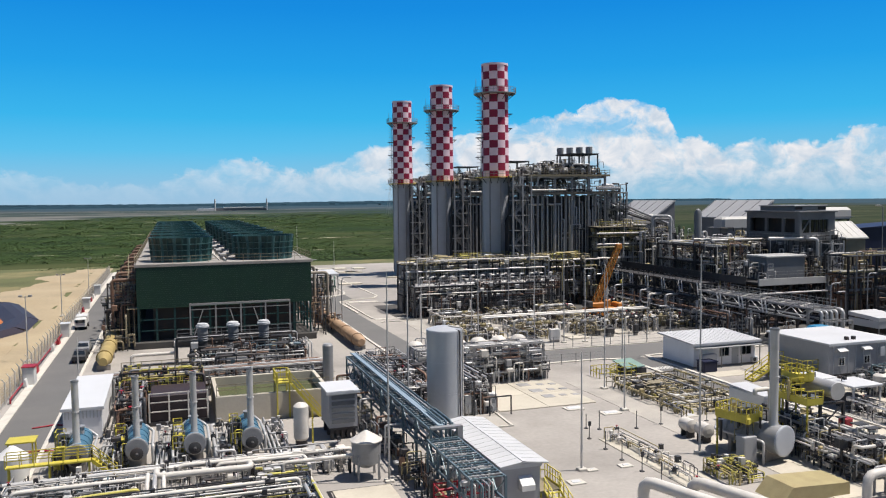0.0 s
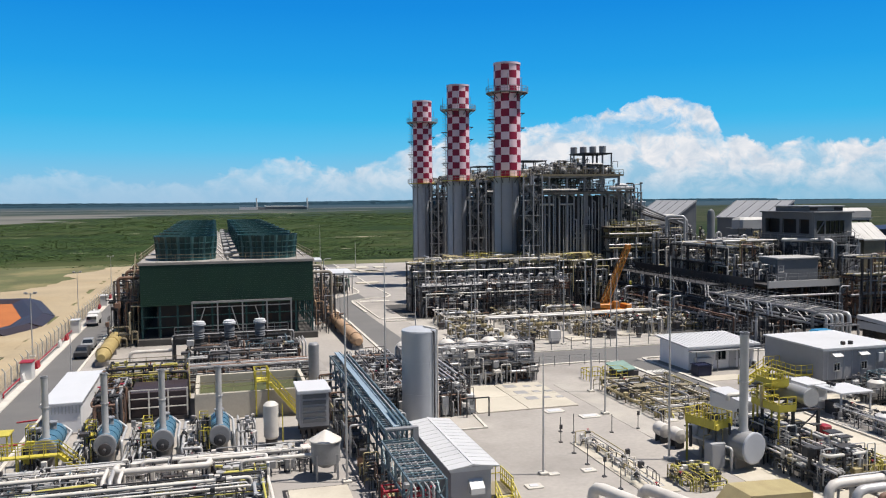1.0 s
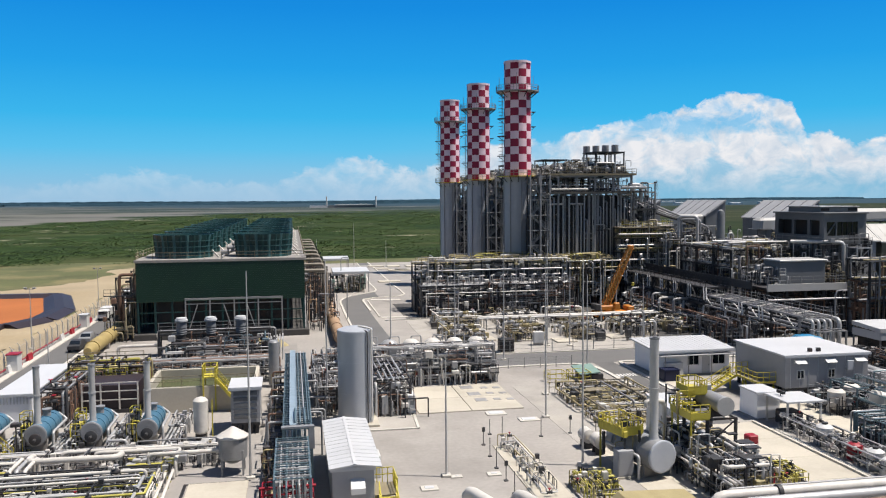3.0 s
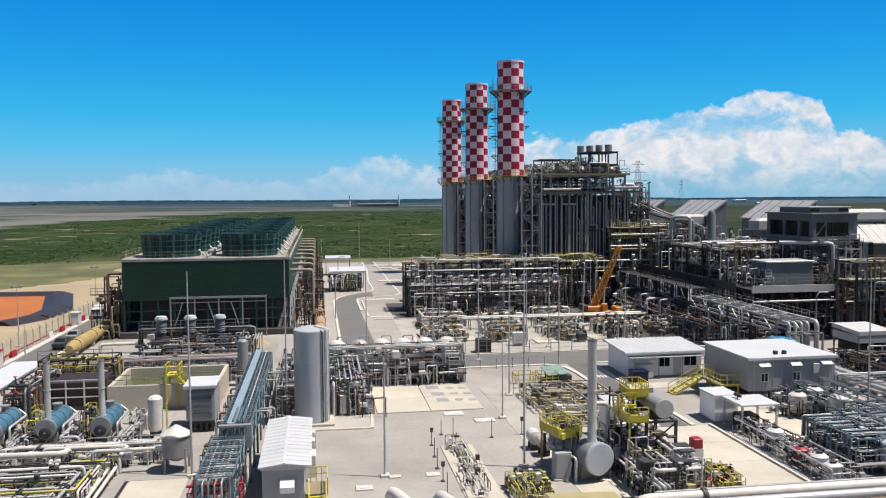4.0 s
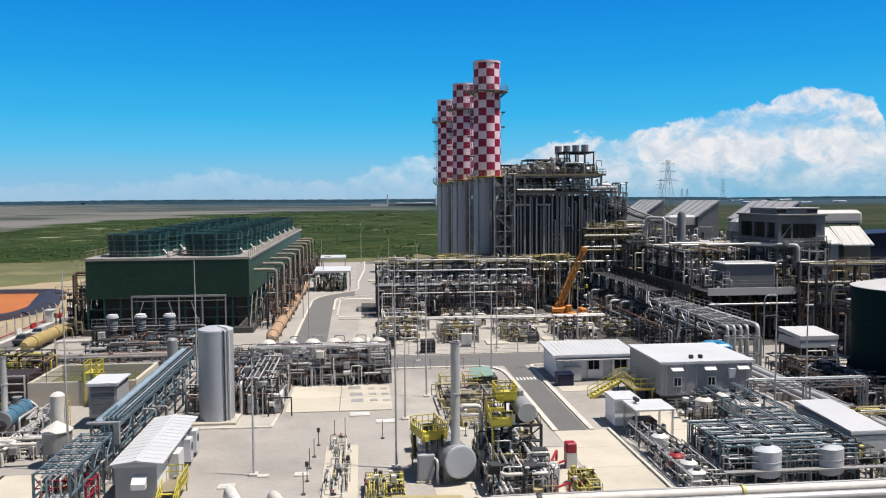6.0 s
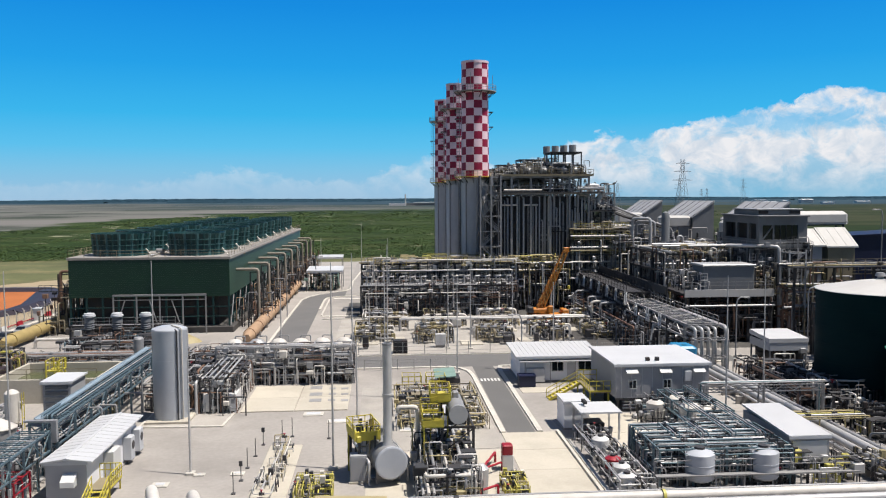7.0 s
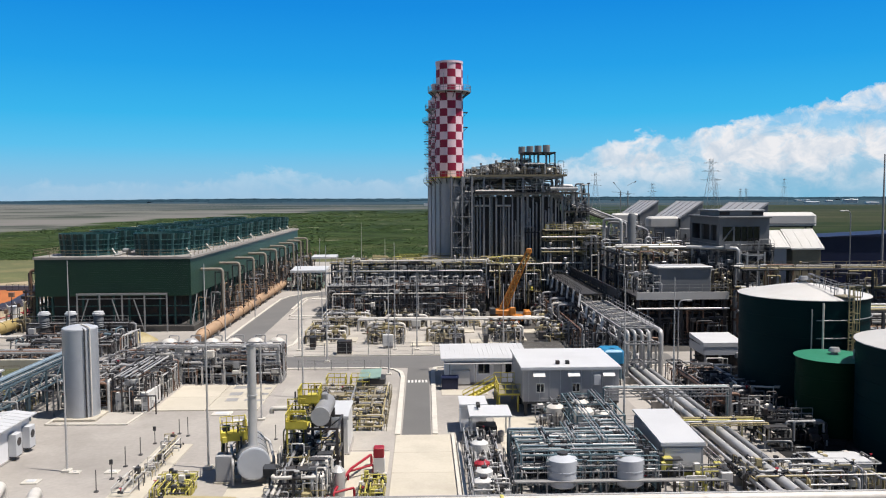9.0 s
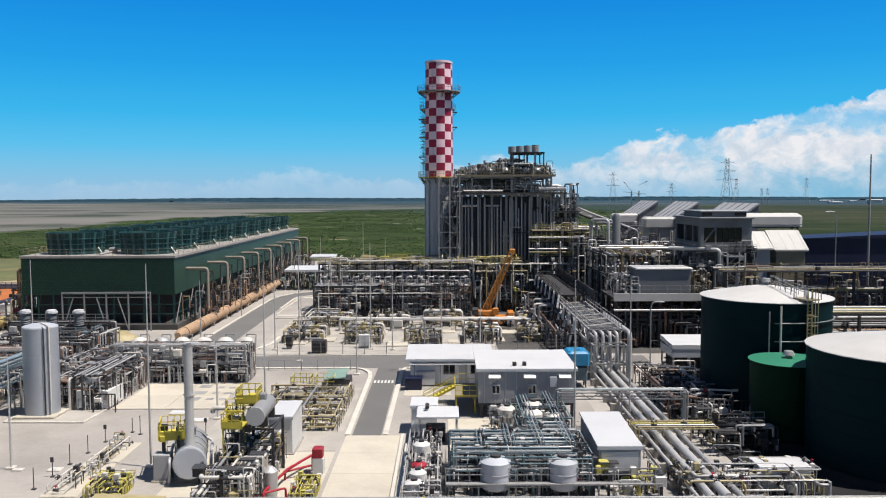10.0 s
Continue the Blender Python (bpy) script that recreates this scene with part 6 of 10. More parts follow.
# ---- overhead pipe bridge ----
def pipe_bridge():
    e = thing("pipe_bridge", (87, 117, 0), "long grey steel pipe bridge on tall frames", "pipe bridge")
    X0, X1 = 82.1, 86.0
    ys = lin(89.5, 146, 9)
    for i, y in enumerate(ys):
        top = 5.9 if y < 112 else 7.0
        for x in (X0, X1):
            post(e, x, y, 0, top, 0.3, "steel_dark" if y > 95 else "steel")
        bar(e, (X0, y, 4.2), (X1, y, 4.2), 0.24, None, "steel_dark")
        bar(e, (X0, y, top - 0.15), (X1, y, top - 0.15), 0.24, None, "steel_dark")
    for a, b, top in ((88.5, 114.1, 5.9), (114.1, 146, 7.0)):
        for x in (X0, X1):
            for z in (4.3, top):
                bar(e, (x, a, z), (x, b, z), 0.2, 0.26, "steel" if a < 100 else "steel_dark")
            k = int((b - a) / 2.0)
            q = lin(a, b, k)
            for i in range(k):
                lo, hi = (4.4, top - 0.1) if i % 2 else (top - 0.1, 4.4)
                part("brace", MB().beam((x, q[i], lo), (x, q[i + 1], hi), 0.1), "silver" if a < 100 else "steel_dark", e)
            rail(e, [(x, a), (x, b)], top + 0.1, "steel_dark" if a > 100 else "steel", 1.0, 1.6)
        for y in lin(a, b, int((b - a) / 1.3)):
            bar(e, (X0, y, top + 0.05), (X1, y, top + 0.05), 0.14, None, "steel" if a < 100 else "steel_dark", "rung")
        run(e, "y", a, b, X0 + 0.3, 4.35, (0.2, 0.26, 0.2, 0.3, 0.2), ("steel_dark", "silver_dull", "steel_dark"), gap=0.22, seed=int(b))
    for i in range(12):
        ya = 89.0 + i * 2.08
        part("plan_brace", MB().beam((X0 if i % 2 else X1, ya, 6.02), (X1 if i % 2 else X0, ya + 2.08, 6.02), 0.11), "pipe_white", e)
    part("walkway", MB().box(X0 + 0.2, 114.2, 7.02, X1 - 1.3, 145.8, 7.1), "steel_dark", e)
    part("walkway", MB().box(X0 + 2.2, 88.7, 5.92, X0 + 3.2, 114.0, 5.98), "steel_dark", e)
    clutter(e, X0 - 3.4, X1 + 0.6, 96, 146, 0.3, 4.4, 260, 310, ("steel_dark", "silver_dull", "silver", "steel_dark", "pipe_brown"), (0.05, 0.13), 3.0)
    # end drops
    for i in range(4):
        x = X0 + 0.6 + i * 0.85
        pipe(e, [(x, 90.2, 5.6), (x, 87.6, 5.6), (x, 87.6, 0.1)], 0.2, "silver", 9)
    pipe(e, [(X1 + 0.9, 104, 5.6), (X1 + 0.9, 88.2, 5.6), (X1 + 0.9, 88.2, 0.1)], 0.3, "silver", 9)
    grid_frame(e, [X0, X0 + 2, X1], [85.6, 87.2], [2.4, 4.6], 0.2, "steel")
    # white side stubs, leant outwards so their tops catch the sun
    for y in lin(98, 145, 9):
        for d in (0.0, 0.8):
            part("bracket", MB().beam((X0 - 0.1, y + d, 7.1 if y > 113 else 6.0), (X0 - 0.5, y + d - 0.9, 5.2 if y > 113 else 4.3), 0.15, 0.2), "white", e)
    for y in lin(101, 141, 6):
        part("knee_brace", MB().beam((X0 - 0.1, y, 4.2), (X0 - 1.1, y - 0.9, 0.0), 0.26, 0.2), "white", e)
    part("parapet", MB().box(X1 + 0.06, 107.6, 7.3, X1 + 0.16, 146, 8.55), "steel_dark", e, "dark brown sheet parapet")
    for y in lin(107.6, 146, 16):
        part("parapet_post", MB().box(X1 + 0.16, y - 0.06, 5.9, X1 + 0.28, y + 0.06, 8.5), "steel_dark", e)
    for i, y in enumerate((120, 128, 137)):
        pipe(e, [(X0, y, 4.6), (X0 - 2.5, y, 4.6), (X0 - 2.5, y, 0)], 0.22, "silver_dull", 8)
    tangle(e, 79.5, 84.5, 104, 140, 3.5, 26, 77, ("silver_dull", "steel_dark", "silver", "pipe_brown"), 0.08, 0.2, 0.4)
    return e


pipe_bridge()


# ---- east process area: platforms, filter house, halls ----
def east_platform():
    e = thing("equipment_platform", (95.5, 111, 0), "dark steel platform with pale edge beams carrying a grey module", "platform")
    grid_frame(e, lin(89.4, 102.2, 4), [108.4, 113.0, 117.5], [4.2, 7.2], 0.35, "steel_dark", brace=True)
    part("deck", MB().box(89.0, 108.0, 7.2, 102.6, 118.0, 7.4), "steel_dark", e)
    part("edge_beam", MB().box(89.0, 107.7, 6.9, 102.6, 108.0, 8.0), "tank_roof", e, "pale edge beam")
    # first bundle, below the deck: near-black and brown put the shade into colour
    clutter(e, 89.2, 102.6, 107.6, 110.6, 0.4, 6.8, 120, 304, ("steel_dark", "dark", "silver_dull", "steel_dark", "pipe_brown"), (0.05, 0.14), 3.0)
    clutter(e, 89.0, 93.0, 108.2, 118, 7.4, 10.6, 50, 305, ("steel_dark", "silver", "silver_dull", "pipe_white"), (0.05, 0.14), 2.5)
    clutter(e, 101.2, 104, 108.2, 118, 7.4, 11.2, 50, 306, ("steel_dark", "silver", "steel_tan", "steel_tan"), (0.05, 0.14), 2.5)
    part("pipe", MB().tube([(89, 107.5, 5.6), (102.6, 107.5, 5.6)], 0.16), "silver", e)
    rail(e, [(89.0, 107.9), (102.6, 107.9), (102.6, 118)], 8.0, "steel")
    part("module", MB().bbox(93.0, 110.8, 7.4, 101.0, 115.5, 11.2, 0.12), "wall_mid", e, "blue-grey enclosure")
    part("module_roof", MB().bbox(92.8, 110.6, 11.2, 101.2, 115.7, 11.45, 0.05), "silver", e)
    # dark pipes and machine block carry the platform's shade in their colour
    tangle(e, 89.6, 102, 108.6, 117.4, 6.8, 34, 78, ("steel_dark", "dark", "pipe_brown", "steel_dark"), 0.1, 0.25, 0.3)
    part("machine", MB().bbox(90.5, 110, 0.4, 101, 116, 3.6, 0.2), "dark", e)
    return e


east_platform()


def filter_house():
    e = thing("air_filter_house", (107.7, 122, 0), "grey steel intake filter house above a dark machine hall", "filter house")
    X0, X1, Y0, Y1 = 103.8, 111.6, 115.3, 129.2
    grid_frame(e, lin(X0 + 0.3, X1 - 0.3, 2), [115.6, 122.0, 128.8], [6.0, 10.2], 0.4, "steel_dark", brace=True)
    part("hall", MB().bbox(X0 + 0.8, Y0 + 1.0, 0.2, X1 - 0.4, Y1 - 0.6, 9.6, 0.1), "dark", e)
    part("lower_body", MB().bbox(X0, Y0, 10.2, X1, Y1, 13.6, 0.12), "wall_dark", e)
    part("south_wall", MB().box(X0, Y0, 13.6, X1, Y0 + 0.5, 14.9).box(X0, Y0, 17.2, X1, Y0 + 0.5, 18.5).box(X1 - 1.5, Y0, 14.9, X1, Y0 + 0.5, 17.2).box(X0, Y0, 14.9, X0 + 0.5, Y0 + 0.5, 17.2), "wall_mid", e)
    part("window_band", MB().box(X0 + 0.5, Y0 + 0.22, 14.9, X1 - 1.5, Y0 + 0.3, 17.2), "glass", e, "dark glazed band")
    part("brace", MB().beam((X0 + 0.6, Y0 + 0.12, 15.0), (X0 + 2.2, Y0 + 0.12, 17.1), 0.18).beam((X0 + 2.3, Y0 + 0.12, 14.9), (X0 + 2.3, Y0 + 0.12, 17.2), 0.22), "wall_mid", e)
    for i in range(3):
        part("mullion", MB().box(X0 + 3.4 + i * 0.95, Y0 + 0.1, 14.9, X0 + 3.5 + i * 0.95, Y0 + 0.22, 17.2), "steel_dark", e)
    part("east_wall", MB().box(X1 - 0.3, Y0 + 0.5, 13.6, X1, Y1, 18.5), "wall_dark", e)
    part("north_wall", MB().box(X0, Y1 - 0.3, 13.6, X1 - 0.3, Y1, 18.5), "wall_dark", e)
    # west wall darker than the south one: its shadow is in the colour
    part("west_wall", MB().box(X0, Y0 + 0.5, 13.6, X0 + 0.3, Y1 - 0.3, 14.9).box(X0, Y0 + 0.5, 17.4, X0 + 0.3, Y1 - 0.3, 18.5), "wall_dark", e)
    for y in (Y0 + 0.5, Y0 + 3.8, Y0 + 8.2, Y1 - 1.0):
        part("pillar", MB().box(X0, y, 14.9, X0 + 0.35, y + 0.7, 17.4), "wall_dark", e)
    # solid near-black block: shade behind the wall openings put into colour
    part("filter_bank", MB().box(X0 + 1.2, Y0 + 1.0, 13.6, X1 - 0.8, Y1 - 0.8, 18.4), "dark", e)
    part("roof", MB().bbox(X0 - 0.3, Y0 - 0.3, 18.5, X1 + 0.3, Y1 + 0.3, 18.75, 0.05), "wall_dark", e)
    part("penthouse", MB().bbox(X0 + 0.6, Y0 + 2.0, 18.75, X1 - 0.1, Y1 - 3, 19.6, 0.08), "wall_mid", e)
    for a, b in ((X0 + 0.7, X0 + 2.3), (X1 - 2.0, X1 - 0.2)):
        part("vent_slot", MB().box(a, Y0 + 1.94, 18.95, b, Y0 + 2.02, 19.45), "dark", e)
    part("penthouse_roof", MB().bbox(X0 + 0.4, Y0 + 1.8, 19.6, X1 + 0.1, Y1 - 2.8, 19.75, 0.04), "silver_dull", e)
    for z in (10.2, 13.5):
        part("walkway", MB().box(X0 - 0.9, Y0 - 1.1, z - 0.12, X1 + 0.4, Y0, z), "steel_dark", e)
        rail(e, [(X0 - 0.9, Y1), (X0 - 0.9, Y0 - 1.1), (X1 + 0.4, Y0 - 1.1)], z, "steel")
    for x in (X0 - 0.7, 107.6, X1 + 0.2):
        post(e, x, Y0 - 0.9, 0, 13.4, 0.26, "steel_dark")
    pipe(e, [(99.6, 118.2, 13.9), (100.5, 117.8, 13.9), (106.2, 113.6, 13.9), (106.2, 113.6, 9)], 0.3, "silver")
    clutter(e, X0 - 2.5, X1 + 0.5, Y0 - 1.6, Y0 - 0.1, 0.4, 13.2, 90, 201, ("steel_dark", "silver_dull", "silver", "steel_dark", "pipe_brown"), (0.05, 0.13), 3.0)
    clutter(e, X0 - 3.0, X0 - 0.1, Y0, Y1, 0.4, 14.0, 110, 202, ("steel_dark", "silver_dull", "silver", "steel_dark", "pipe_brown"), (0.05, 0.13), 3.0)
    clutter(e, 96.5, X0 - 0.2, 118.5, 131.0, 6.0, 13.4, 170, 203, ("steel_dark", "pipe_tan", "silver", "steel_tan", "pipe_white", "steel_dark"), (0.05, 0.14), 3.2)
    clutter(e, X0 - 0.9, X1 + 0.4, Y0 - 1.2, Y0 - 0.1, 10.2, 15.6, 46, 204, ("steel_dark", "silver_dull", "steel", "steel_dark"), (0.04, 0.09), 2.2)
    tw = thing("scaffold_tower", (107.6, 111.7, 0), "slender galvanised steel access tower with braced bays", "steel frame")
    for x in (106.3, 108.9):
        for y in (110.5, 112.9):
            post(tw, x, y, 0, 13.6, 0.2, "silver")
    for k in range(6):
        z = 2.1 + 2.2 * k
        for y in (110.5, 112.9):
            bar(tw, (106.3, y, z), (108.9, y, z), 0.16, None, "silver")
            bar(tw, (106.3 if k % 2 else 108.9, y, z - 2.1), (108.9 if k % 2 else 106.3, y, z), 0.09, None, "steel", "brace")
        for x in (106.3, 108.9):
            bar(tw, (x, 110.5, z), (x, 112.9, z), 0.14, None, "steel")
        part("landing", MB().box(106.4, 111.4, z, 108.8, 112.8, z + 0.06), "steel_dark", tw)
    # white rounded duct and its stand
    d = thing("exhaust_duct", (116.5, 119, 0), "white rounded metal duct on a dark steel stand", "duct")
    part("shell", MB().bbox(111.95, 121.9, 17.0, 122.4, 124.9, 19.2, 0.55), "tank_roof", d)
    part("band", MB().box(112.0, 121.82, 17.3, 122.2, 121.9, 17.45), "silver_dull", d)
    grid_frame(d, [112.6, 121.6], [122.3, 124.5], [17.0], 0.25, "steel_dark")
    return e


filter_house()


def intake_hall(y):
    """A turbine intake under one slope that falls to the west, with a white duct towards the boiler."""
    e = thing("intake_house", (122, y + 10, 0), "grey intake house with a pale ribbed roof sloping west", "building", "turbine intake houses")
    X0, X1, L = 119.2, 124.4, 20.0
    za, zb = 16.6, 20.2
    part("wall", MB().add([(X0, y, 0), (X1, y, 0), (X1, y + L, 0), (X0, y + L, 0), (X0, y, za), (X1, y, zb), (X1, y + L, zb), (X0, y + L, za)],
         [(0, 1, 5, 4), (1, 2, 6, 5), (2, 3, 7, 6), (3, 0, 4, 7), (3, 2, 1, 0)]), "wall_mid", e)
    part("roof", MB().add([(X0 - 0.3, y - 0.2, za - 0.15), (X1 + 0.1, y - 0.2, zb + 0.1), (X1 + 0.1, y + L + 0.2, zb + 0.1), (X0 - 0.3, y + L + 0.2, za - 0.15), (X0 - 0.3, y - 0.2, za + 0.1), (X1 + 0.1, y - 0.2, zb + 0.35), (X1 + 0.1, y + L + 0.2, zb + 0.35), (X0 - 0.3, y + L + 0.2, za + 0.1)],
         [(3, 2, 1, 0), (4, 5, 6, 7), (0, 1, 5, 4), (1, 2, 6, 5), (2, 3, 7, 6), (3, 0, 4, 7)]), "wall_grey", e)
    for i in range(6):
        yy = y + L * i / 5
        part("roof_rib", MB().beam((X0 - 0.3, yy, za + 0.18), (X1 + 0.1, yy, zb + 0.40), 0.14, 0.12), "silver_dull", e)
    part("inlet_duct", MB().bbox(X0 - 7.4, y + 0.6, 14.6, X0 - 0.02, y + 4.4, 17.0, 0.5), "tank_roof", e, "white rounded metal duct")
    part("duct_wall", MB().box(X0 - 6.0, y + 1.0, 0, X0 - 0.05, y + 8, 14.6), "wall_mid", e)
    clutter(e, X0 - 9, X1 + 1, y - 6, y - 0.2, 0.5, 15.0, 80, int(y), ("steel_dark", "silver_dull", "silver", "steel_dark", "pipe_tan", "pipe_white"), (0.06, 0.18), 4.0)
    return e


for y in (146.0, 182.8, 219.4):
    intake_hall(y)


def hall(name, x0, y0, x1, y1, z, rise, wall, roof, label):
    e = thing(name, ((x0 + x1) / 2, (y0 + y1) / 2, 0), label, "building")
    part("wall", MB().box(x0, y0, 0, x1, y1, z), wall, e)
    mb = MB()
    n = 2
    v = []
    for i in range(n + 1):
        t = i / n
        zz = z + rise * (1 - abs(2 * t - 1))
        v += [(x0 - 0.3 + (x1 - x0 + 0.6) * t, y0 - 0.3, zz), (x0 - 0.3 + (x1 - x0 + 0.6) * t, y1 + 0.3, zz)]
    mb.add(v, [(2 * i, 2 * i + 2, 2 * i + 3, 2 * i + 1) for i in range(n)])
    lo = [(a, b, z - 0.05) for a, b, _ in v]
    mb.add(v[0::2] + lo[0::2], [(i, n + 1 + i, n + 2 + i, i + 1) for i in range(n)])
    mb.add(v[1::2] + lo[1::2], [(i, i + 1, n + 2 + i, n + 1 + i) for i in range(n)])
    part("roof", mb, roof, e)
    return e


def lean_roof(x0, y0, x1, y1, za, zb, label, wall="wall_dark", roof="silver_dull"):
    """A hall under one slope that falls to the south, with standing seams."""
    e = thing("turbine_hall", ((x0 + x1) / 2, (y0 + y1) / 2, 0), label, "building", "turbine halls")
    part("wall", MB().add([(x0, y0, 0), (x1, y0, 0), (x1, y1, 0), (x0, y1, 0), (x0, y0, za), (x1, y0, za), (x1, y1, zb), (x0, y1, zb)],
         [(0, 1, 5, 4), (1, 2, 6, 5), (2, 3, 7, 6), (3, 0, 4, 7), (3, 2, 1, 0)]), wall, e)
    part("roof", MB().add([(x0 - 0.4, y0 - 0.4, za), (x1 + 0.4, y0 - 0.4, za), (x1 + 0.4, y1, zb + 0.1), (x0 - 0.4, y1, zb + 0.1), (x0 - 0.4, y0 - 0.4, za + 0.25), (x1 + 0.4, y0 - 0.4, za + 0.25), (x1 + 0.4, y1, zb + 0.35), (x0 - 0.4, y1, zb + 0.35)],
         [(3, 2, 1, 0), (4, 5, 6, 7), (0, 1, 5, 4), (1, 2, 6, 5), (2, 3, 7, 6), (3, 0, 4, 7)]), roof, e)
    n = int((x1 - x0) / 1.5)
    for i in range(n + 1):
        x = x0 + (x1 - x0) * i / n
        part("seam", MB().beam((x, y0 - 0.4, za + 0.26), (x, y1, zb + 0.36), 0.06), roof, e)
    return e


lean_roof(112.2, 117.6, 115.4, 121.2, 13.6, 16.0, "small white store with a bright sloping roof", "wall_grey", "tank_roof")
lean_roof(116.3, 117.4, 120.8, 121.2, 13.4, 16.2, "white store with a bright white sloping roof", "steel_tan", "tank_roof")
hall("long_shed", 122.5, 121, 165, 129, 15.2, 1.0, "navy", "navy", "long navy blue clad shed")


def east_racks():
    e = thing("pipe_rack", (130, 108, 0), "long tan steel pipe rack with a handrailed walkway", "pipe rack")
    xs = lin(104, 158, 9)
    grid_frame(e, xs, [104.5, 109.5], [5.2, 8.6, 11.6], 0.3, "steel_dark", 0.24, brace=True)
    run(e, "x", 103, 159, 104.8, 11.6, (0.14, 0.2, 0.12, 0.18, 0.16), ("pipe_tan", "steel_dark", "silver_dull", "pipe_white", "steel_dark"), gap=0.7, seed=8)
    run(e, "x", 103, 159, 104.8, 8.6, (0.26, 0.3, 0.16, 0.24, 0.2), ("pipe_tan", "silver_dull", "steel_dark"), gap=0.35, seed=9)
    run(e, "x", 103, 159, 104.8, 5.2, (0.26, 0.3, 0.2, 0.24), ("pipe_brown", "silver_dull", "steel_dark"), gap=0.5, seed=10)
    part("walkway", MB().box(103, 103.2, 11.5, 159, 104.4, 11.6), "steel_dark", e)
    rail(e, [(103, 103.2), (159, 103.2)], 11.6, "steel_tan")
    clutter(e, 103.5, 158, 103.4, 109.6, 0.4, 12.4, 420, 307, ("steel_dark", "silver_dull", "steel_tan", "steel_dark", "pipe_tan", "pipe_brown"), (0.06, 0.15), 5.0)
    clutter(e, 112, 150, 110, 117, 0.4, 9.5, 200, 308, ("steel_dark", "silver_dull", "silver", "steel_dark"), (0.08, 0.2), 5.0)
    tangle(e, 104, 158, 104.6, 109.4, 8, 40, 79, ("steel_dark", "silver_dull", "pipe_brown"), 0.12, 0.26, 0.2)
    e2 = thing("pipe_rack", (96, 132, 0), "dark multi-level steel rack crowded with silver pipes", "pipe rack")
    grid_frame(e2, lin(90.5, 101.5, 3), [121, 127, 133, 139], [5.0, 9.5, 12.5], 0.35, "steel_dark", 0.28, brace=True)
    for z in (5.0, 9.5, 12.5):
        run(e2, "y", 120, 140, 91, z, (0.3, 0.2, 0.26, 0.36, 0.2, 0.3, 0.24), ("silver", "silver_dull", "pipe_tan", "silver_dull"), gap=0.55, seed=int(z))
        run(e2, "x", 90, 102, 122, z + 0.9, (0.3, 0.22, 0.3), ("silver", "silver_dull"), (False, True), z, gap=2.2, seed=int(z) + 3)
    tangle(e2, 90.5, 101.5, 120.5, 139.5, 12, 70, 80, ("silver", "silver_dull", "steel_dark", "pipe_tan", "silver"), 0.1, 0.3, 0.3)
    rail(e2, [(90.2, 120.6), (101.8, 120.6)], 12.6, "steel_tan")
    rail(e2, [(90.2, 120.6), (101.8, 120.6)], 9.6, "steel_tan")
    part("deck", MB().box(90.2, 120.6, 9.5, 101.8, 139, 9.62), "steel_dark", e2)
    clutter(e2, 90.2, 102.4, 119.6, 139.6, 0.5, 14.2, 330, 303, ("steel_dark", "silver", "silver_dull", "steel_dark", "pipe_tan", "pipe_brown", "pipe_white"), (0.06, 0.16), 4.0)
    # large rising loops
    e3 = thing("pipe_loop", (91, 142, 0), "tall bent silver steam pipes", "pipe")
    pipe(e3, [(94.8, 141.0, 9.0), (94.8, 141.0, 17.6), (92.1, 143.4, 17.6), (92.1, 143.4, 12.0), (95.0, 141.6, 12.0), (102.2, 135.1, 11.9), (102.9, 134.5, 8.5)], 0.3, "silver", 10)
    pipe(e3, [(95.9, 142.0, 9.0), (95.9, 142.0, 17.0), (93.2, 144.4, 17.0), (93.2, 144.4, 9.0)], 0.24, "silver_dull", 10)
    for k, (x, y, zt) in enumerate(((97.6, 134.4, 14.6), (99.8, 129.6, 14.2), (89.9, 144.2, 14.4))):
        pipe(e3, [(x, y, 0), (x, y, zt), (x + 0.9, y, zt), (x + 0.9, y, zt - 3)], 0.22, "silver", 8)
    clutter(e3, 88, 102, 140.2, 152, 0.5, 15.5, 230, 301, ("steel_dark", "silver", "silver_dull", "steel_dark", "pipe_tan", "pipe_white"), (0.06, 0.18), 4.5)
    clutter(e3, 101.8, 118.5, 130, 146, 0.5, 14.5, 230, 302, ("steel_dark", "silver", "silver_dull", "steel_dark", "pipe_tan", "pipe_brown"), (0.06, 0.18), 4.5)
    e5 = thing("pipe_rack", (95, 154, 0), "tall steel rack with pale pipes sloping away from the boiler", "pipe rack")
    grid_frame(e5, lin(84.2, 102.8, 5), [151.0, 155.0], [6.0, 10.2, 13.6], 0.26, "steel_dark", 0.22, brace=True)
    for k, (dy, r, m) in enumerate(((0.3, 0.24, "silver_dull"), (1.3, 0.2, "silver"), (2.2, 0.16, "silver_dull"), (3.0, 0.22, "steel_dark"))):
        pipe(e5, [(83.4, 151.0 + dy, 16.0), (83.4, 151.0 + dy, 22.4 - 0.4 * k), (85.4, 151.0 + dy, 22.0 - 0.4 * k), (93.5, 151.0 + dy, 18.6 - 0.3 * k), (102.6, 151.0 + dy, 15.2), (102.6, 151.0 + dy, 9.0)], r, m, 9)
    run(e5, "x", 89.2, 103.2, 151.2, 10.2, (0.2, 0.26, 0.2, 0.3), ("silver", "pipe_tan", "silver_dull"), gap=0.4, seed=95)
    rail(e5, [(89.4, 150.6), (103.0, 150.6)], 13.7, "steel")
    clutter(e5, 88.6, 103.6, 150.2, 155.6, 3.0, 16.0, 200, 604, ("steel_dark", "silver", "silver_dull", "steel_dark", "pipe_white", "pipe_tan"), (0.05, 0.14), 3.4)
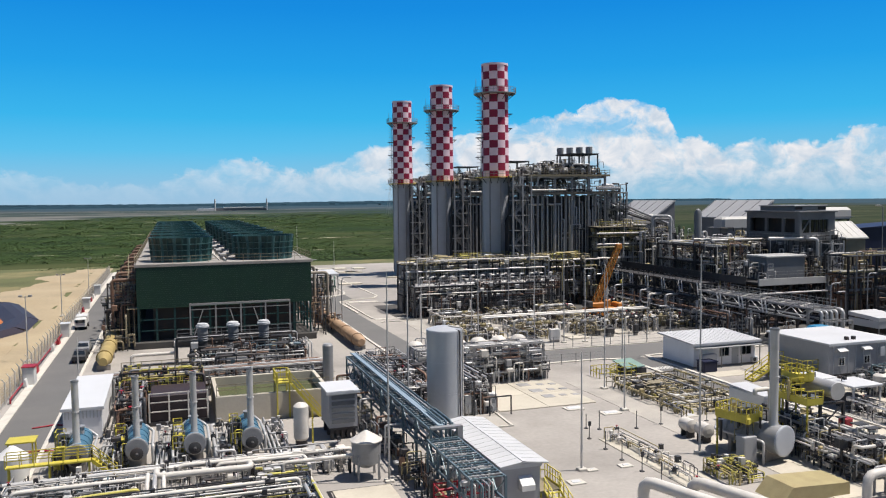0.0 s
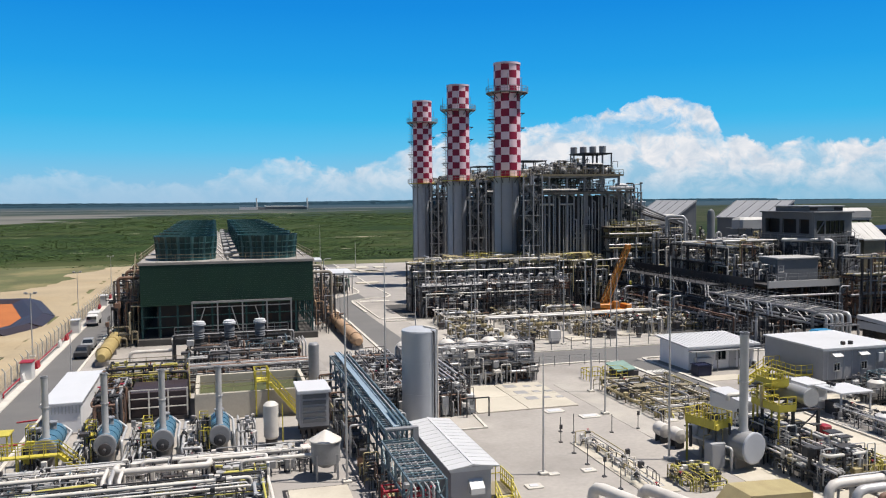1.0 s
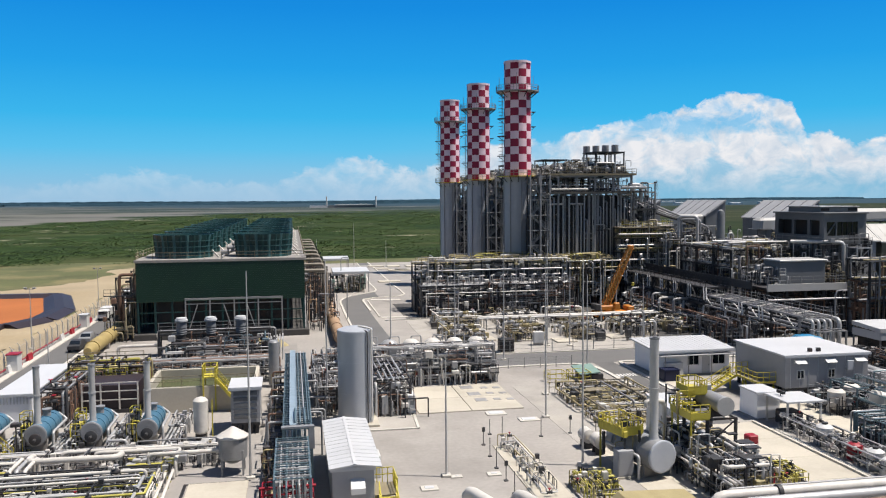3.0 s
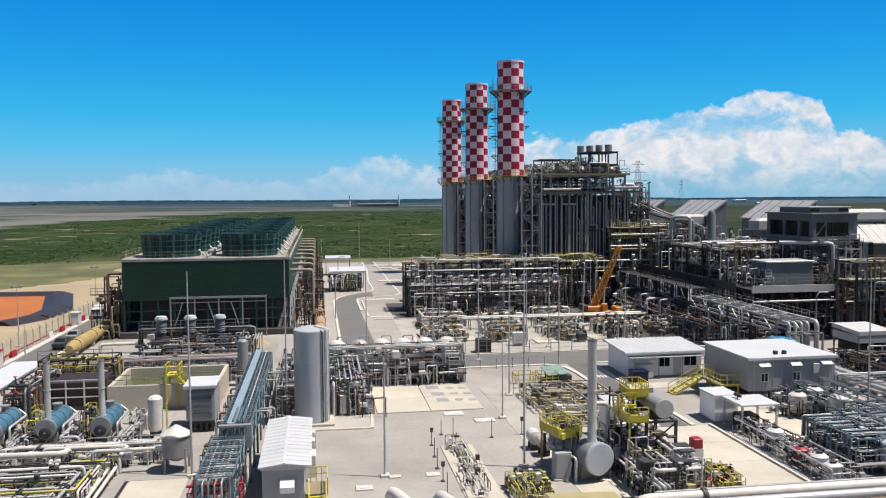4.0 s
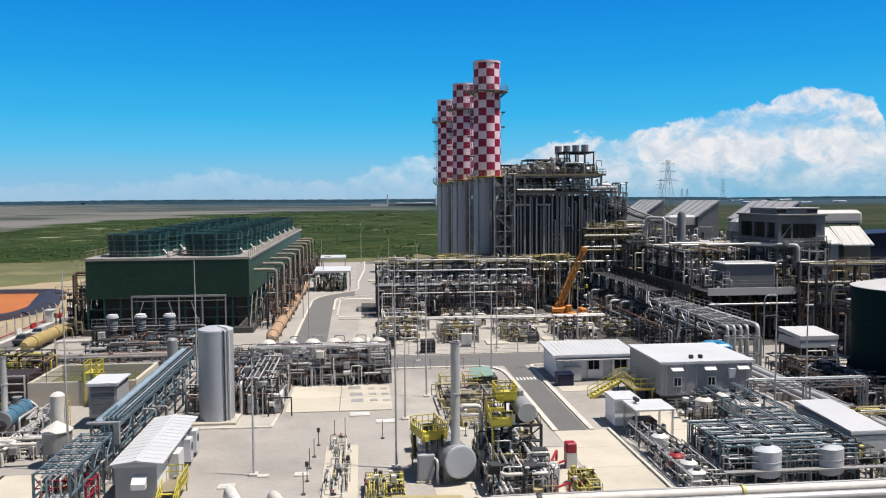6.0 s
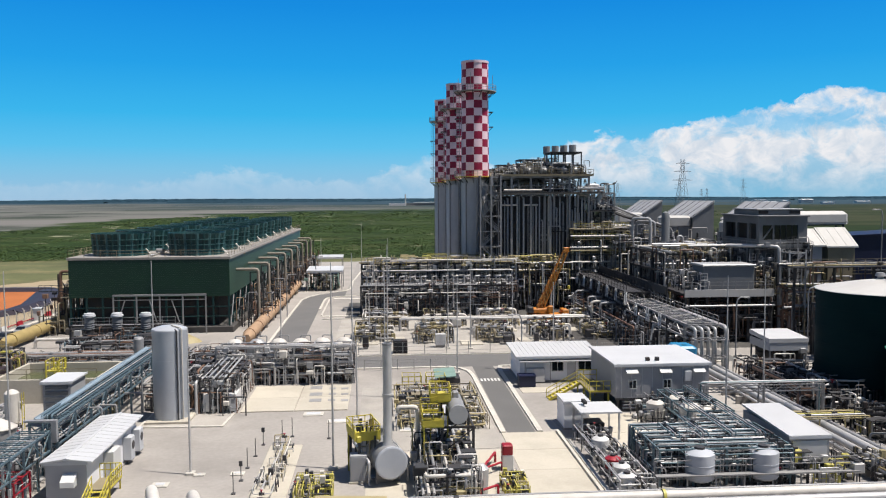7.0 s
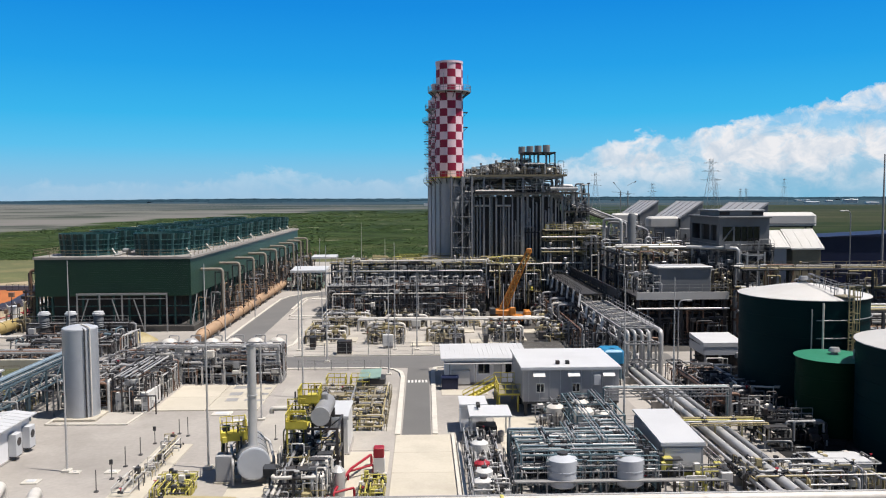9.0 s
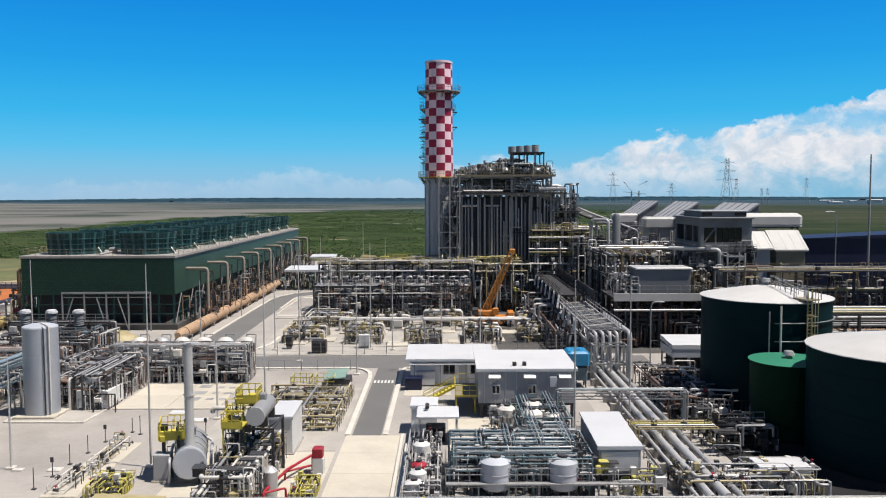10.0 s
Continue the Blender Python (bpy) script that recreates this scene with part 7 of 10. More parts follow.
    e4 = thing("steel_tower", (83.5, 146, 0), "open braced steel tower with yellow rails", "steel frame")
    grid_frame(e4, [81.6, 83.8, 87.5, 92.0], [146.5, 150.5], [6, 10.6, 13.4, 15.4], 0.3, "steel_dark", brace=True)
    for z in (10.6, 13.4, 15.4):
        part("deck", MB().box(81.4, 146.0, z, 92.2, 150.8, z + 0.12), "steel_tan", e4)
        rail(e4, [(81.4, 146.0), (92.2, 146.0), (92.2, 150.8)], z + 0.12, "yellow" if z > 12 else "steel_tan")
    for z in (10.8, 13.6):
        run(e4, "x", 81.4, 92.2, 146.6, z, (0.3, 0.24, 0.3), ("pipe_tan", "pipe_white"), gap=0.6, seed=int(z))
    clutter(e4, 81.4, 92.2, 145.4, 151.0, 8.0, 17.0, 170, 602, ("pipe_white", "silver", "pipe_tan", "steel_tan", "steel_dark", "silver"), (0.06, 0.16), 4.0)
    clutter(e4, 81.4, 92.2, 145.0, 147.0, 0.5, 8.5, 120, 603, ("pipe_white", "silver", "pipe_tan", "steel_tan", "steel_dark", "silver_dull"), (0.06, 0.14), 3.0)
    for z, m in ((9.2, "pipe_white"), (11.4, "pipe_tan"), (12.0, "silver"), (14.2, "pipe_white"), (6.0, "silver")):
        pipe(e4, [(80.6, 145.6, z), (92.6, 145.6, z), (92.6, 145.6, z - 1.4)], 0.18, m, 8)
    for i in range(5):
        part("brace", MB().beam((81.6, 146.5, i * 2.4), (83.8, 146.5, i * 2.4 + 2.4), 0.12).beam((83.8, 146.5, i * 2.4), (81.6, 146.5, i * 2.4 + 2.4), 0.12), "steel", e4)


east_racks()


def east_yard_frames():
    e = thing("process_structure", (108, 96, 0), "dark steel process frames full of pipes and vessels", "steel frame")
    grid_frame(e, lin(103.5, 150, 7), [92.5, 98.5], [4.0, 7.2], 0.32, "steel_dark", brace=True)
    run(e, "x", 103.5, 150, 92.8, 7.2, (0.2, 0.3, 0.26, 0.2, 0.36), ("pipe_tan", "silver_dull", "pipe_yellow"), gap=0.4, seed=14)
    run(e, "x", 103.5, 150, 92.8, 4.0, (0.5, 0.6, 0.5), ("header_yellow", "silver_dull", "header"), gap=0.6, seed=15)
    tangle(e, 103.5, 150, 92.6, 98.4, 6, 40, 81, ("steel_dark", "silver_dull", "pipe_brown"), 0.12, 0.26, 0.3)
    e2 = thing("process_structure", (112, 133, 0), "dark steel frames with pipes behind the filter house", "steel frame")
    grid_frame(e2, lin(102.5, 118, 3), [132, 138, 145], [7, 12.5], 0.36, "steel_dark", brace=True)
    for z in (7, 12.5):
        run(e2, "y", 131, 145, 103, z, (0.36, 0.3, 0.44, 0.3, 0.5), ("steel_dark", "silver_dull", "steel_dark"), gap=1.2, seed=int(z) + 40)
    tangle(e2, 102.5, 118, 131, 145, 13, 24, 82, ("silver", "silver_dull", "steel_dark"), 0.14, 0.34, 0.2)
    for i, (x, y, r, h) in enumerate(((94.2, 131.2, 0.72, 19.2), (116.5, 146, 1.2, 14.0))):
        v = thing("vertical_vessel", (x, y, 0), "tall dark grey vertical vessel", "vessel")
        part("shell", MB().lathe((x, y, 0), (x, y, h), ((0, r), (0.95, r), (0.985, r * 0.7), (1, 0.1)), 16), "wall_mid", v)


east_yard_frames()


# low open canopy by the tanks
def low_canopy(x0, y0, x1, y1, z, label):
    e = thing("canopy", ((x0 + x1) / 2, (y0 + y1) / 2, 0), label, "canopy")
    part("roof", MB().add([(x0, y0, z), (x1, y0, z), (x1, y1, z + 0.35), (x0, y1, z + 0.35), (x0, y0, z - 0.5), (x1, y0, z - 0.5), (x1, y1, z - 0.2), (x0, y1, z - 0.2)],
         [(0, 1, 2, 3), (7, 6, 5, 4), (4, 5, 1, 0), (5, 6, 2, 1), (6, 7, 3, 2), (7, 4, 0, 3)]), "roof_white", e)
    for x in (x0 + 0.2, x1 - 0.2):
        for y in (y0 + 0.2, y1 - 0.2):
            post(e, x, y, 0, z - 0.2, 0.16, "steel")
    return e


c = low_canopy(91.6, 86.5, 96.6, 92.0, 4.4, "pale flat canopy roof on steel posts")
part("fascia", MB().box(91.7, 86.55, 2.9, 96.5, 86.65, 3.9).box(91.62, 86.65, 2.9, 91.7, 91.9, 3.9), "tank_grey", c)
# near-black block added: shade below the roof put into its colour
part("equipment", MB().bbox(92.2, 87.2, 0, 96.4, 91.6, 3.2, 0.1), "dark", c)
clutter(c, 91.4, 96.8, 86.4, 92, 0, 3.9, 60, 504, ("steel_dark", "dark", "silver_dull"), (0.04, 0.1), 2.0)
lc = low_canopy(26.6, 182.6, 35.0, 191.0, 4.8, "white flat canopy beside the cooling tower")
clutter(lc, 26.4, 34.0, 181.6, 190.5, 0.0, 4.3, 150, 601, ("steel_dark", "dark", "silver_dull", "cloth_green", "steel_tan"), (0.05, 0.12), 2.6)
low_canopy(26.0, 223.2, 33.1, 229, 4.9, "white flat canopy beside the cooling tower")

# ---- small buildings ----
def building(name, x0, y0, x1, y1, z0, z1, wall, label, over=0.3, slope=0.0, roof="roof_white", windows=(), doors=(), legs=False, ribs=0.0, base="concrete_grey"):
    """windows/doors on the south face: (x, z, width, height)."""
    e = thing(name, ((x0 + x1) / 2, (y0 + y1) / 2, 0), label, "building")
    part("wall", MB().box(x0, y0, z0, x1, y1, z1), wall, e)
    if legs:
        for x in lin(x0 + 0.3, x1 - 0.3, 4):
            for y in (y0 + 0.3, (y0 + y1) / 2, y1 - 0.3):
                post(e, x, y, 0, z0, 0.28, "steel_dark", "leg")
        for y in (y0, y1 - 0.2):
            part("floor_beam", MB().box(x0, y, z0 - 0.22, x1, y + 0.2, z0 - 0.004), "steel_dark", e)
    else:
        part("plinth", MB().bbox(x0 - 0.15, y0 - 0.15, 0, x1 + 0.15, y1 + 0.15, z0 + 0.05, 0.03), base, e)
    a, b = z1 + slope, z1
    rf = part("roof", MB().add([(x0 - over, y0 - over, b), (x1 + over, y0 - over, b), (x1 + over, y1 + over, a), (x0 - over, y1 + over, a),
                           (x0 - over, y0 - over, b + 0.16), (x1 + over, y0 - over, b + 0.16), (x1 + over, y1 + over, a + 0.16), (x0 - over, y1 + over, a + 0.16)],
                          [(3, 2, 1, 0), (4, 5, 6, 7), (0, 1, 5, 4), (1, 2, 6, 5), (2, 3, 7, 6), (3, 0, 4, 7)]), roof, e)
    if ribs:
        n = int((x1 - x0 + 2 * over) / ribs)
        for i in range(n + 1):
            x = x0 - over + 0.05 + (x1 - x0 + 2 * over - 0.1) * i / n
            part("seam", MB().beam((x, y0 - over, b + 0.18), (x, y1 + over, a + 0.175), 0.035, 0.03), roof, rf)
    part("fascia", MB().box(x0 - over - 0.03, y0 - over - 0.03, b - 0.12, x1 + over + 0.03, y0 - over - 0.004, b + 0.1), "wall_lightgrey", e)
    for x, z, w, h in windows:
        wn_ = part("window", MB().box(x, y0 - 0.06, z, x + w, y0 - 0.02, z + h), "glass", e)
        part("window_frame", MB().box(x - 0.08, y0 - 0.09, z - 0.08, x + w + 0.08, y0 - 0.004, z).box(x - 0.08, y0 - 0.09, z + h, x + w + 0.08, y0 - 0.004, z + h + 0.08)
             .box(x - 0.08, y0 - 0.09, z, x, y0 - 0.004, z + h).box(x + w, y0 - 0.09, z, x + w + 0.08, y0 - 0.004, z + h).box(x + w / 2 - 0.03, y0 - 0.085, z, x + w / 2 + 0.03, y0 - 0.004, z + h), "white", wn_)
    for x, z, w, h in doors:
        dr = part("door", MB().box(x, y0 - 0.07, z, x + w, y0 - 0.004, z + h), "wall_lightgrey", e)
        part("handle", MB().box(x + w - 0.2, y0 - 0.14, z + h * 0.48, x + w - 0.08, y0 - 0.074, z + h * 0.52), "steel_dark", dr)
    return e


def ac_unit(parent, x, y, z, w=0.9, d=0.4, h=0.7):
    """The fan grille sits on the broad side of the casing."""
    ac = part("air_conditioner", MB().bbox(x, y, z, x + w, y + d, z + h, 0.04), "wall_lightgrey", parent)
    r = 0.36 * min(max(w, d), h)
    if w > d:
        part("grille", MB().lathe((x + w * 0.42, y - 0.03, z + h / 2), (x + w * 0.42, y + 0.01, z + h / 2), ((0, r * 0.9), (0.4, r), (1, r)), 16), "steel_dark", ac)
    else:
        part("grille", MB().lathe((x + w - 0.01, y + d / 2, z + h * 0.62), (x + w + 0.03, y + d / 2, z + h * 0.62), ((0, r), (0.6, r), (1, r * 0.9)), 16), "steel_dark", ac)
    part("casing_foot", MB().box(x + 0.05, y + 0.05, z - 0.1, x + w - 0.05, y + d - 0.05, z - 0.002), "steel_dark", ac)


bA = building("control_building", 60.5, 85.3, 69.8, 92.0, 0.15, 3.0, "wall_white", "white one-storey control building with a white sheet roof", 0.55, 0.35, ribs=0.55,
              windows=((64.4, 1.3, 1.3, 1.1), (67.6, 1.3, 1.5, 1.1)), doors=((66.2, 0.2, 1.0, 2.05),))
part("wall_cabinet", MB().bbox(61.2, 84.5, 0.15, 63.4, 85.28, 1.75, 0.05), "white", bA, "white equipment cabinet")
part("awning", MB().box(60.4, 84.3, 2.55, 70.2, 85.3, 2.62), "wall_grey", bA)
for x in (61.0, 64.0, 67.0, 69.8):
    post(bA, x, 84.4, 0, 2.55, 0.1, "steel")
ac_unit(bA, 69.0, 84.8, 0.25)
part("side_window", MB().box(60.52, 86.3, 1.3, 60.58, 87.3, 2.3), "glass", bA)

bB = building("electrical_building", 67.9, 70.9, 77.6, 80.6, 1.5, 4.85, "wall_grey", "grey steel electrical building on legs with a white roof", 0.2, 0.0,
              windows=((69.3, 2.5, 0.7, 0.8), (72.9, 2.5, 0.7, 0.8)), legs=True)
for x in (68.9, 72.4, 75.9):
    part("louvre_hood", MB().add([(x, 70.88, 4.5), (x + 1.2, 70.88, 4.5), (x + 1.2, 70.3, 4.15), (x, 70.3, 4.15), (x, 70.88, 4.1), (x + 1.2, 70.88, 4.1)], [(0, 3, 2, 1), (3, 4, 5, 2), (0, 4, 3), (1, 2, 5)]), "white", bB)
part("cable_bank", MB().box(68.8, 71.3, 0.3, 72.6, 71.5, 0.42).box(68.8, 71.3, 0.62, 72.6, 71.5, 0.74).box(68.8, 71.3, 0.94, 72.6, 71.5, 1.06), "wall_lightgrey", bB)
part("control_panel", MB().bbox(75.0, 70.6, 3.2, 75.7, 70.88, 4.2, 0.03), "wall_lightgrey", bB)
for x in (71.4, 72.4):
    part("roof_unit", MB().bbox(x, 72.0, 5.02, x + 0.4, 72.4, 5.4, 0.04), "dark", bB)
for x in lin(68.5, 77.0, 8):
    part("panel_joint", MB().box(x - 0.02, 70.86, 1.5, x + 0.02, 70.9, 4.8), "wall_lightgrey", bB)

st = thing("access_stairs", (66.5, 78, 0), "yellow steel stairs and landing on the side of the electrical building", "stairs")
part("landing", MB().box(65.6, 72.4, 1.7, 67.85, 78.0, 1.8), "steel_tan", st)
rail(st, [(67.8, 72.4), (65.6, 72.4), (65.6, 76.4)], 1.8, "yellow", 1.15, 0.7)
rail(st, [(65.6, 77.9), (67.8, 77.9)], 1.8, "yellow", 1.15, 0.7)
part("toe_plate", MB().box(65.56, 72.36, 1.8, 65.6, 76.4, 1.98).box(65.6, 72.36, 1.8, 67.8, 72.4, 1.98), "yellow", st)
stair(st, (62.2, 77.1, 0.0), (65.6, 77.1, 1.8), 1.3, "yellow")
for x, y in ((65.7, 72.5), (65.7, 75.3), (65.7, 77.9), (67.6, 72.5), (67.6, 77.9)):
    post(st, x, y, 0, 1.7, 0.14, "yellow", "leg")
part("brace", MB().beam((65.7, 72.5, 0.1), (65.7, 75.3, 1.65), 0.08, 0.08), "yellow", st)

bx = building("white_cabin", 61.4, 65.5, 63.8, 68.6, 0.1, 2.55, "wall_white", "white box cabin beside the lane", 0.1)
cv = thing("shelter", (64, 63.5, 0), "white flat-roofed open shelter on white posts", "shelter")
part("roof", MB().bbox(62.0, 61.6, 2.5, 65.8, 65.3, 2.68, 0.03), "roof_white", cv)
for x, y in ((62.2, 61.8), (65.6, 61.8), (62.2, 65.1), (65.6, 65.1)):
    post(cv, x, y, 0, 2.5, 0.16, "white")
part("plant", MB().bbox(62.8, 62.9, 0, 64.6, 64.7, 1.3, 0.08), "steel_dark", cv)
for x in (63.0, 63.9, 64.9):
    part("pump_casing", MB().lathe((x, 62.4, 0), (x, 62.4, 1.1), ((0, 0.22), (0.5, 0.22), (0.6, 0.3), (0.9, 0.3), (1, 0.12)), 12), "silver_dull", cv)
fl_ = thing("floodlight", (62.6, 64.2, 2.6), "small black floodlights on the shelter roof", "lamp")
part("bracket", MB().cyl((62.9, 64.0, 2.67), (62.9, 64.0, 3.0), 0.05, 8), "steel_dark", fl_)
for y in (63.7, 64.3):
    part("lamp_head", MB().bbox(62.75, y - 0.2, 2.9, 63.1, y + 0.2, 3.2, 0.05), "dark", fl_)

wb = building("white_shed", 76.3, 51.6, 79.5, 60.0, 1.0, 3.0, "wall_grey", "pale grey shed with a white roof on a steel stand", 0.12, 0.35, legs=True)
# white panel over the grey gable: the brighter front is light put into colour
part("gable_panel", MB().box(76.5, 51.52, 1.2, 79.3, 51.58, 2.7), "white", wb)
stair(wb, (74.8, 53.6, 0.0), (76.2, 56.6, 1.0), 0.8, "teal")

s1 = building("switch_building", 19.95, 50.6, 22.85, 62.6, 0.1, 2.9, "wall_grey", "long grey container building with a low white gable roof", 0.1, 0.0, roof="wall_lightgrey")
# extra white sheet: sun on the east wall put into the colour
part("east_cladding", MB().box(22.852, 50.65, 0.15, 22.885, 62.55, 2.85), "wall_white", s1, "white side sheet with sunlight in its colour")
gr = part("gable_roof", MB().add([(x, y, z) for y in (50.25, 62.9) for x, z in ((19.7, 2.98), (21.5, 3.2), (23.4, 2.98), (23.4, 3.08), (21.5, 3.32), (19.7, 3.08))],
     [(0, 1, 4, 5), (1, 2, 3, 4), (11, 10, 7, 6), (10, 9, 8, 7), (5, 4, 10, 11), (4, 3, 9, 10), (3, 2, 8, 9), (0, 5, 11, 6), (1, 0, 6, 7), (2, 1, 7, 8)]), "roof_white", s1, "low white sheet gable roof")
part("gable_end", MB().add([(x, y, z) for y in (50.6, 62.6) for x, z in ((20.0, 3.04), (22.9, 3.04), (21.5, 3.19))],
     [(0, 1, 2), (5, 4, 3)]), "wall_grey", s1)
part("ridge_cap", MB().beam((21.5, 50.25, 3.33), (21.5, 62.9, 3.33), 0.22, 0.05), "roof_white", gr)
for i in range(1, 14):
    y = 50.25 + 12.65 * i / 14
    part("sheet_lap", MB().beam((19.7, y, 3.085), (21.39, y, 3.315), 0.03, 0.025), "roof_white", gr)
    part("sheet_lap", MB().beam((23.4, y, 3.085), (21.61, y, 3.315), 0.03, 0.025), "roof_white", gr)
part("vent_hood", MB().add([(21.2, 50.58, 2.2), (22.2, 50.58, 2.2), (22.2, 49.9, 1.7), (21.2, 49.9, 1.7), (21.2, 50.58, 1.3), (22.2, 50.58, 1.3), (21.2, 49.9, 1.3), (22.2, 49.9, 1.3)],
     [(0, 3, 2, 1), (3, 6, 7, 2), (0, 4, 6, 3), (1, 2, 7, 5), (6, 4, 5, 7)]), "white", s1)
for y in (59.2, 61.6):
    ac_unit(s1, 22.9, y - 0.5, 0.4, 0.7, 1.0, 1.9)
part("side_box", MB().bbox(22.87, 54.0, 0.9, 23.7, 55.7, 2.6, 0.05), "white", s1)
st = thing("access_stairs", (24.4, 51.5, 0), "yellow steel steps and landing at the container door", "stairs")
part("landing", MB().box(22.9, 50.6, 0.8, 24.5, 53.2, 0.88), "steel_tan", st)
rail(st, [(24.5, 50.6), (24.5, 53.2), (22.9, 53.2)], 0.88, "yellow", 1.1, 0.4)
part("toe_plate", MB().box(24.5, 50.6, 0.88, 24.54, 53.2, 1.06), "yellow", st)
stair(st, (23.8, 48.6, 0), (23.8, 50.6, 0.88), 1.2, "yellow")
for x, y in ((24.4, 50.7), (24.4, 53.1), (23.0, 50.7), (23.0, 53.1)):
    post(st, x, y, 0, 0.8, 0.1, "yellow", "leg")

lw = building("white_store", -11.0, 79.0, -7.7, 93.6, 0.1, 2.85, "wall_white", "narrow white shed with a corrugated end wall", 0.15, 0.0)
for i in range(11):
    part("rib", MB().box(-10.85 + i * 0.3, 78.9, 2.0, -10.76 + i * 0.3, 78.98, 2.8), "white", lw)
cb = building("operator_cabin", 11.7, 70.9, 14.3, 74.8, 1.1, 4.3, "wall_grey", "grey cabin on legs with a white roof and dark louvres", 0.2, 0.0, legs=True)
for z in (1.5, 2.05, 2.6, 3.15, 3.7):
    part("louvre", MB().box(11.95, 70.8, z, 14.05, 70.88, z + 0.34), "wall_dark", cb)


# ---- fired vessels in a row ----
def fired_vessel(x, y0, r, L, zc, chim, label, body="blue_steel", cat="vessel", group="", front="silver_dull", cr=0.27, cap=True, ychim=0.75, plat=1, burner=True):
    e = thing("process_vessel", (x, y0 + L / 2, 0), label, cat, group)
    part("shell", MB().lathe((x, y0, zc), (x, y0 + L, zc), ((0, r), (0.9, r), (0.96, r * 0.8), (1, r * 0.3)), 22), body, e)
    part("end_plate", MB().lathe((x, y0 - 0.14, zc), (x, y0 + 0.06, zc), ((0, r * 0.97), (0.2, r + 0.07), (1, r + 0.07)), 22), front, e, "flat grey end plate")
    if burner:
        part("burner", MB().lathe((x, y0 - 0.75, zc - 0.38 * r), (x, y0 - 0.1, zc - 0.38 * r), ((0, 0.1), (0.1, 0.16 * r), (0.6, 0.16 * r), (0.65, 0.5 * r), (0.7, 0.6 * r), (1, 0.6 * r)), 16), "steel_dark", e)
        clutter(e, x - r - 1.0, x - r + 0.1, y0 - 0.2, y0 + 2.4, 0.0, 3.2, 40, int(100 + x * 7), ("steel_dark", "yellow", "steel_dark", "silver_dull"), (0.03, 0.06), 0.9)
    for t in (0.25, 0.5, 0.75):
        part("band", MB().lathe((x, y0 + L * t, zc), (x, y0 + L * t + 0.16, zc), ((0, r + 0.05), (1, r + 0.05)), 22), body, e)
    for t in (0.15, 0.7):
        part("saddle", MB().bbox(x - r * 0.8, y0 + L * t, 0, x + r * 0.8, y0 + L * t + 0.35, zc - r * 0.6, 0.04), "concrete_grey", e)
    if chim:
        part("chimney", MB().lathe((x, y0 + ychim, zc + r * 0.9), (x, y0 + ychim, chim), ((0, cr * 1.3), (0.04, cr), (0.5, cr), (0.5, cr + 0.06), (0.515, cr + 0.06), (0.515, cr), (1, cr), (1, cr * 0.85), (0.97, cr * 0.85)), 14, caps=False), "silver", e, "upright grey flue pipe")
        part("flue_cap", MB().lathe((x, y0 + ychim, chim - 0.06), (x, y0 + ychim, chim + 0.1), ((0, cr + 0.04), (1, cr + 0.04), (1, cr * 0.8), (0, cr * 0.8)), 14, caps=False), "silver_dull", e)
    for s in (-1, 1):
        pipe(e, [(x + s * (r + 0.35), y0 + 0.8, 0), (x + s * (r + 0.35), y0 + 0.8, zc), (x + s * (r + 0.35), y0 + L - 0.6, zc), (x + s * r * 0.6, y0 + L - 0.6, zc + 0.6)], 0.12, "silver", 7)
    part("manway", MB().cyl((x, y0 + L * 0.6, zc + r * 0.9), (x, y0 + L * 0.6, zc + r + 0.5), 0.34, 12).cyl((x, y0 + L * 0.6, zc + r + 0.5), (x, y0 + L * 0.6, zc + r + 0.6), 0.44, 12), "silver_dull", e)
    if plat:
        z = zc + r * 0.4
        part("platform", MB().box(x - r - 0.8, y0 + 1.4, z, x - r - 0.1, y0 + 2.6, z + 0.1), "yellow", e)
        rail(e, [(x - r - 0.1, y0 + 1.4), (x - r - 0.8, y0 + 1.4), (x - r - 0.8, y0 + 2.6), (x - r - 0.1, y0 + 2.6)], z + 0.1, "yellow", 1.1, 0.8)
        for q in (1.5, 2.5):
            post(e, x - r - 0.75, y0 + q, 0, z, 0.1, "yellow", "leg")
        ladder(e, x - r - 0.45, y0 + 1.35, 0, z, 0.45, 0, "yellow")
    return e


for i, x in enumerate((-8.9, -4.4, 0.1, 4.7)):
    fired_vessel(x, 68.6, 0.85, 5.8, 1.65, 7.4, "blue-grey fired vessel with a grey end plate and tall flue", group="fired vessels in a row")
    e = thing("vessel_piping", (x + 2.1, 70, 0), "bundle of silver pipes and valves between vessels", "pipework", "vessel piping")
    tangle(e, x + 1.6, x + 3.1, 67.2, 75.5, 1.5, 5, 200 + i, ("silver", "silver", "pipe_white", "silver_dull"), 0.07, 0.14, 0.6)
    for k in range(3):
        pipe(e, [(x + 1.5 + 0.35 * k, 67.0, 0), (x + 1.5 + 0.35 * k, 67.0, 0.7), (x + 1.7 + 0.35 * k, 76, 0.7), (x + 1.7 + 0.35 * k, 76, 0)], 0.11, "silver", 7)

big = fired_vessel(45.0, 51.6, 1.2, 6.2, 1.85, 10.8, "large grey fired heater drum with a tall flue and yellow platform", "silver_dull", "heater", front="tank_grey", cr=0.35, ychim=1.0, plat=0, burner=False)
part("top_platform", MB().box(42.6, 53.4, 3.2, 44.6, 56.4, 3.3), "yellow", big)
rail(big, [(42.6, 53.4), (44.6, 53.4), (44.6, 56.4), (42.6, 56.4)], 3.3, "yellow", 1.1, 0.45, True)
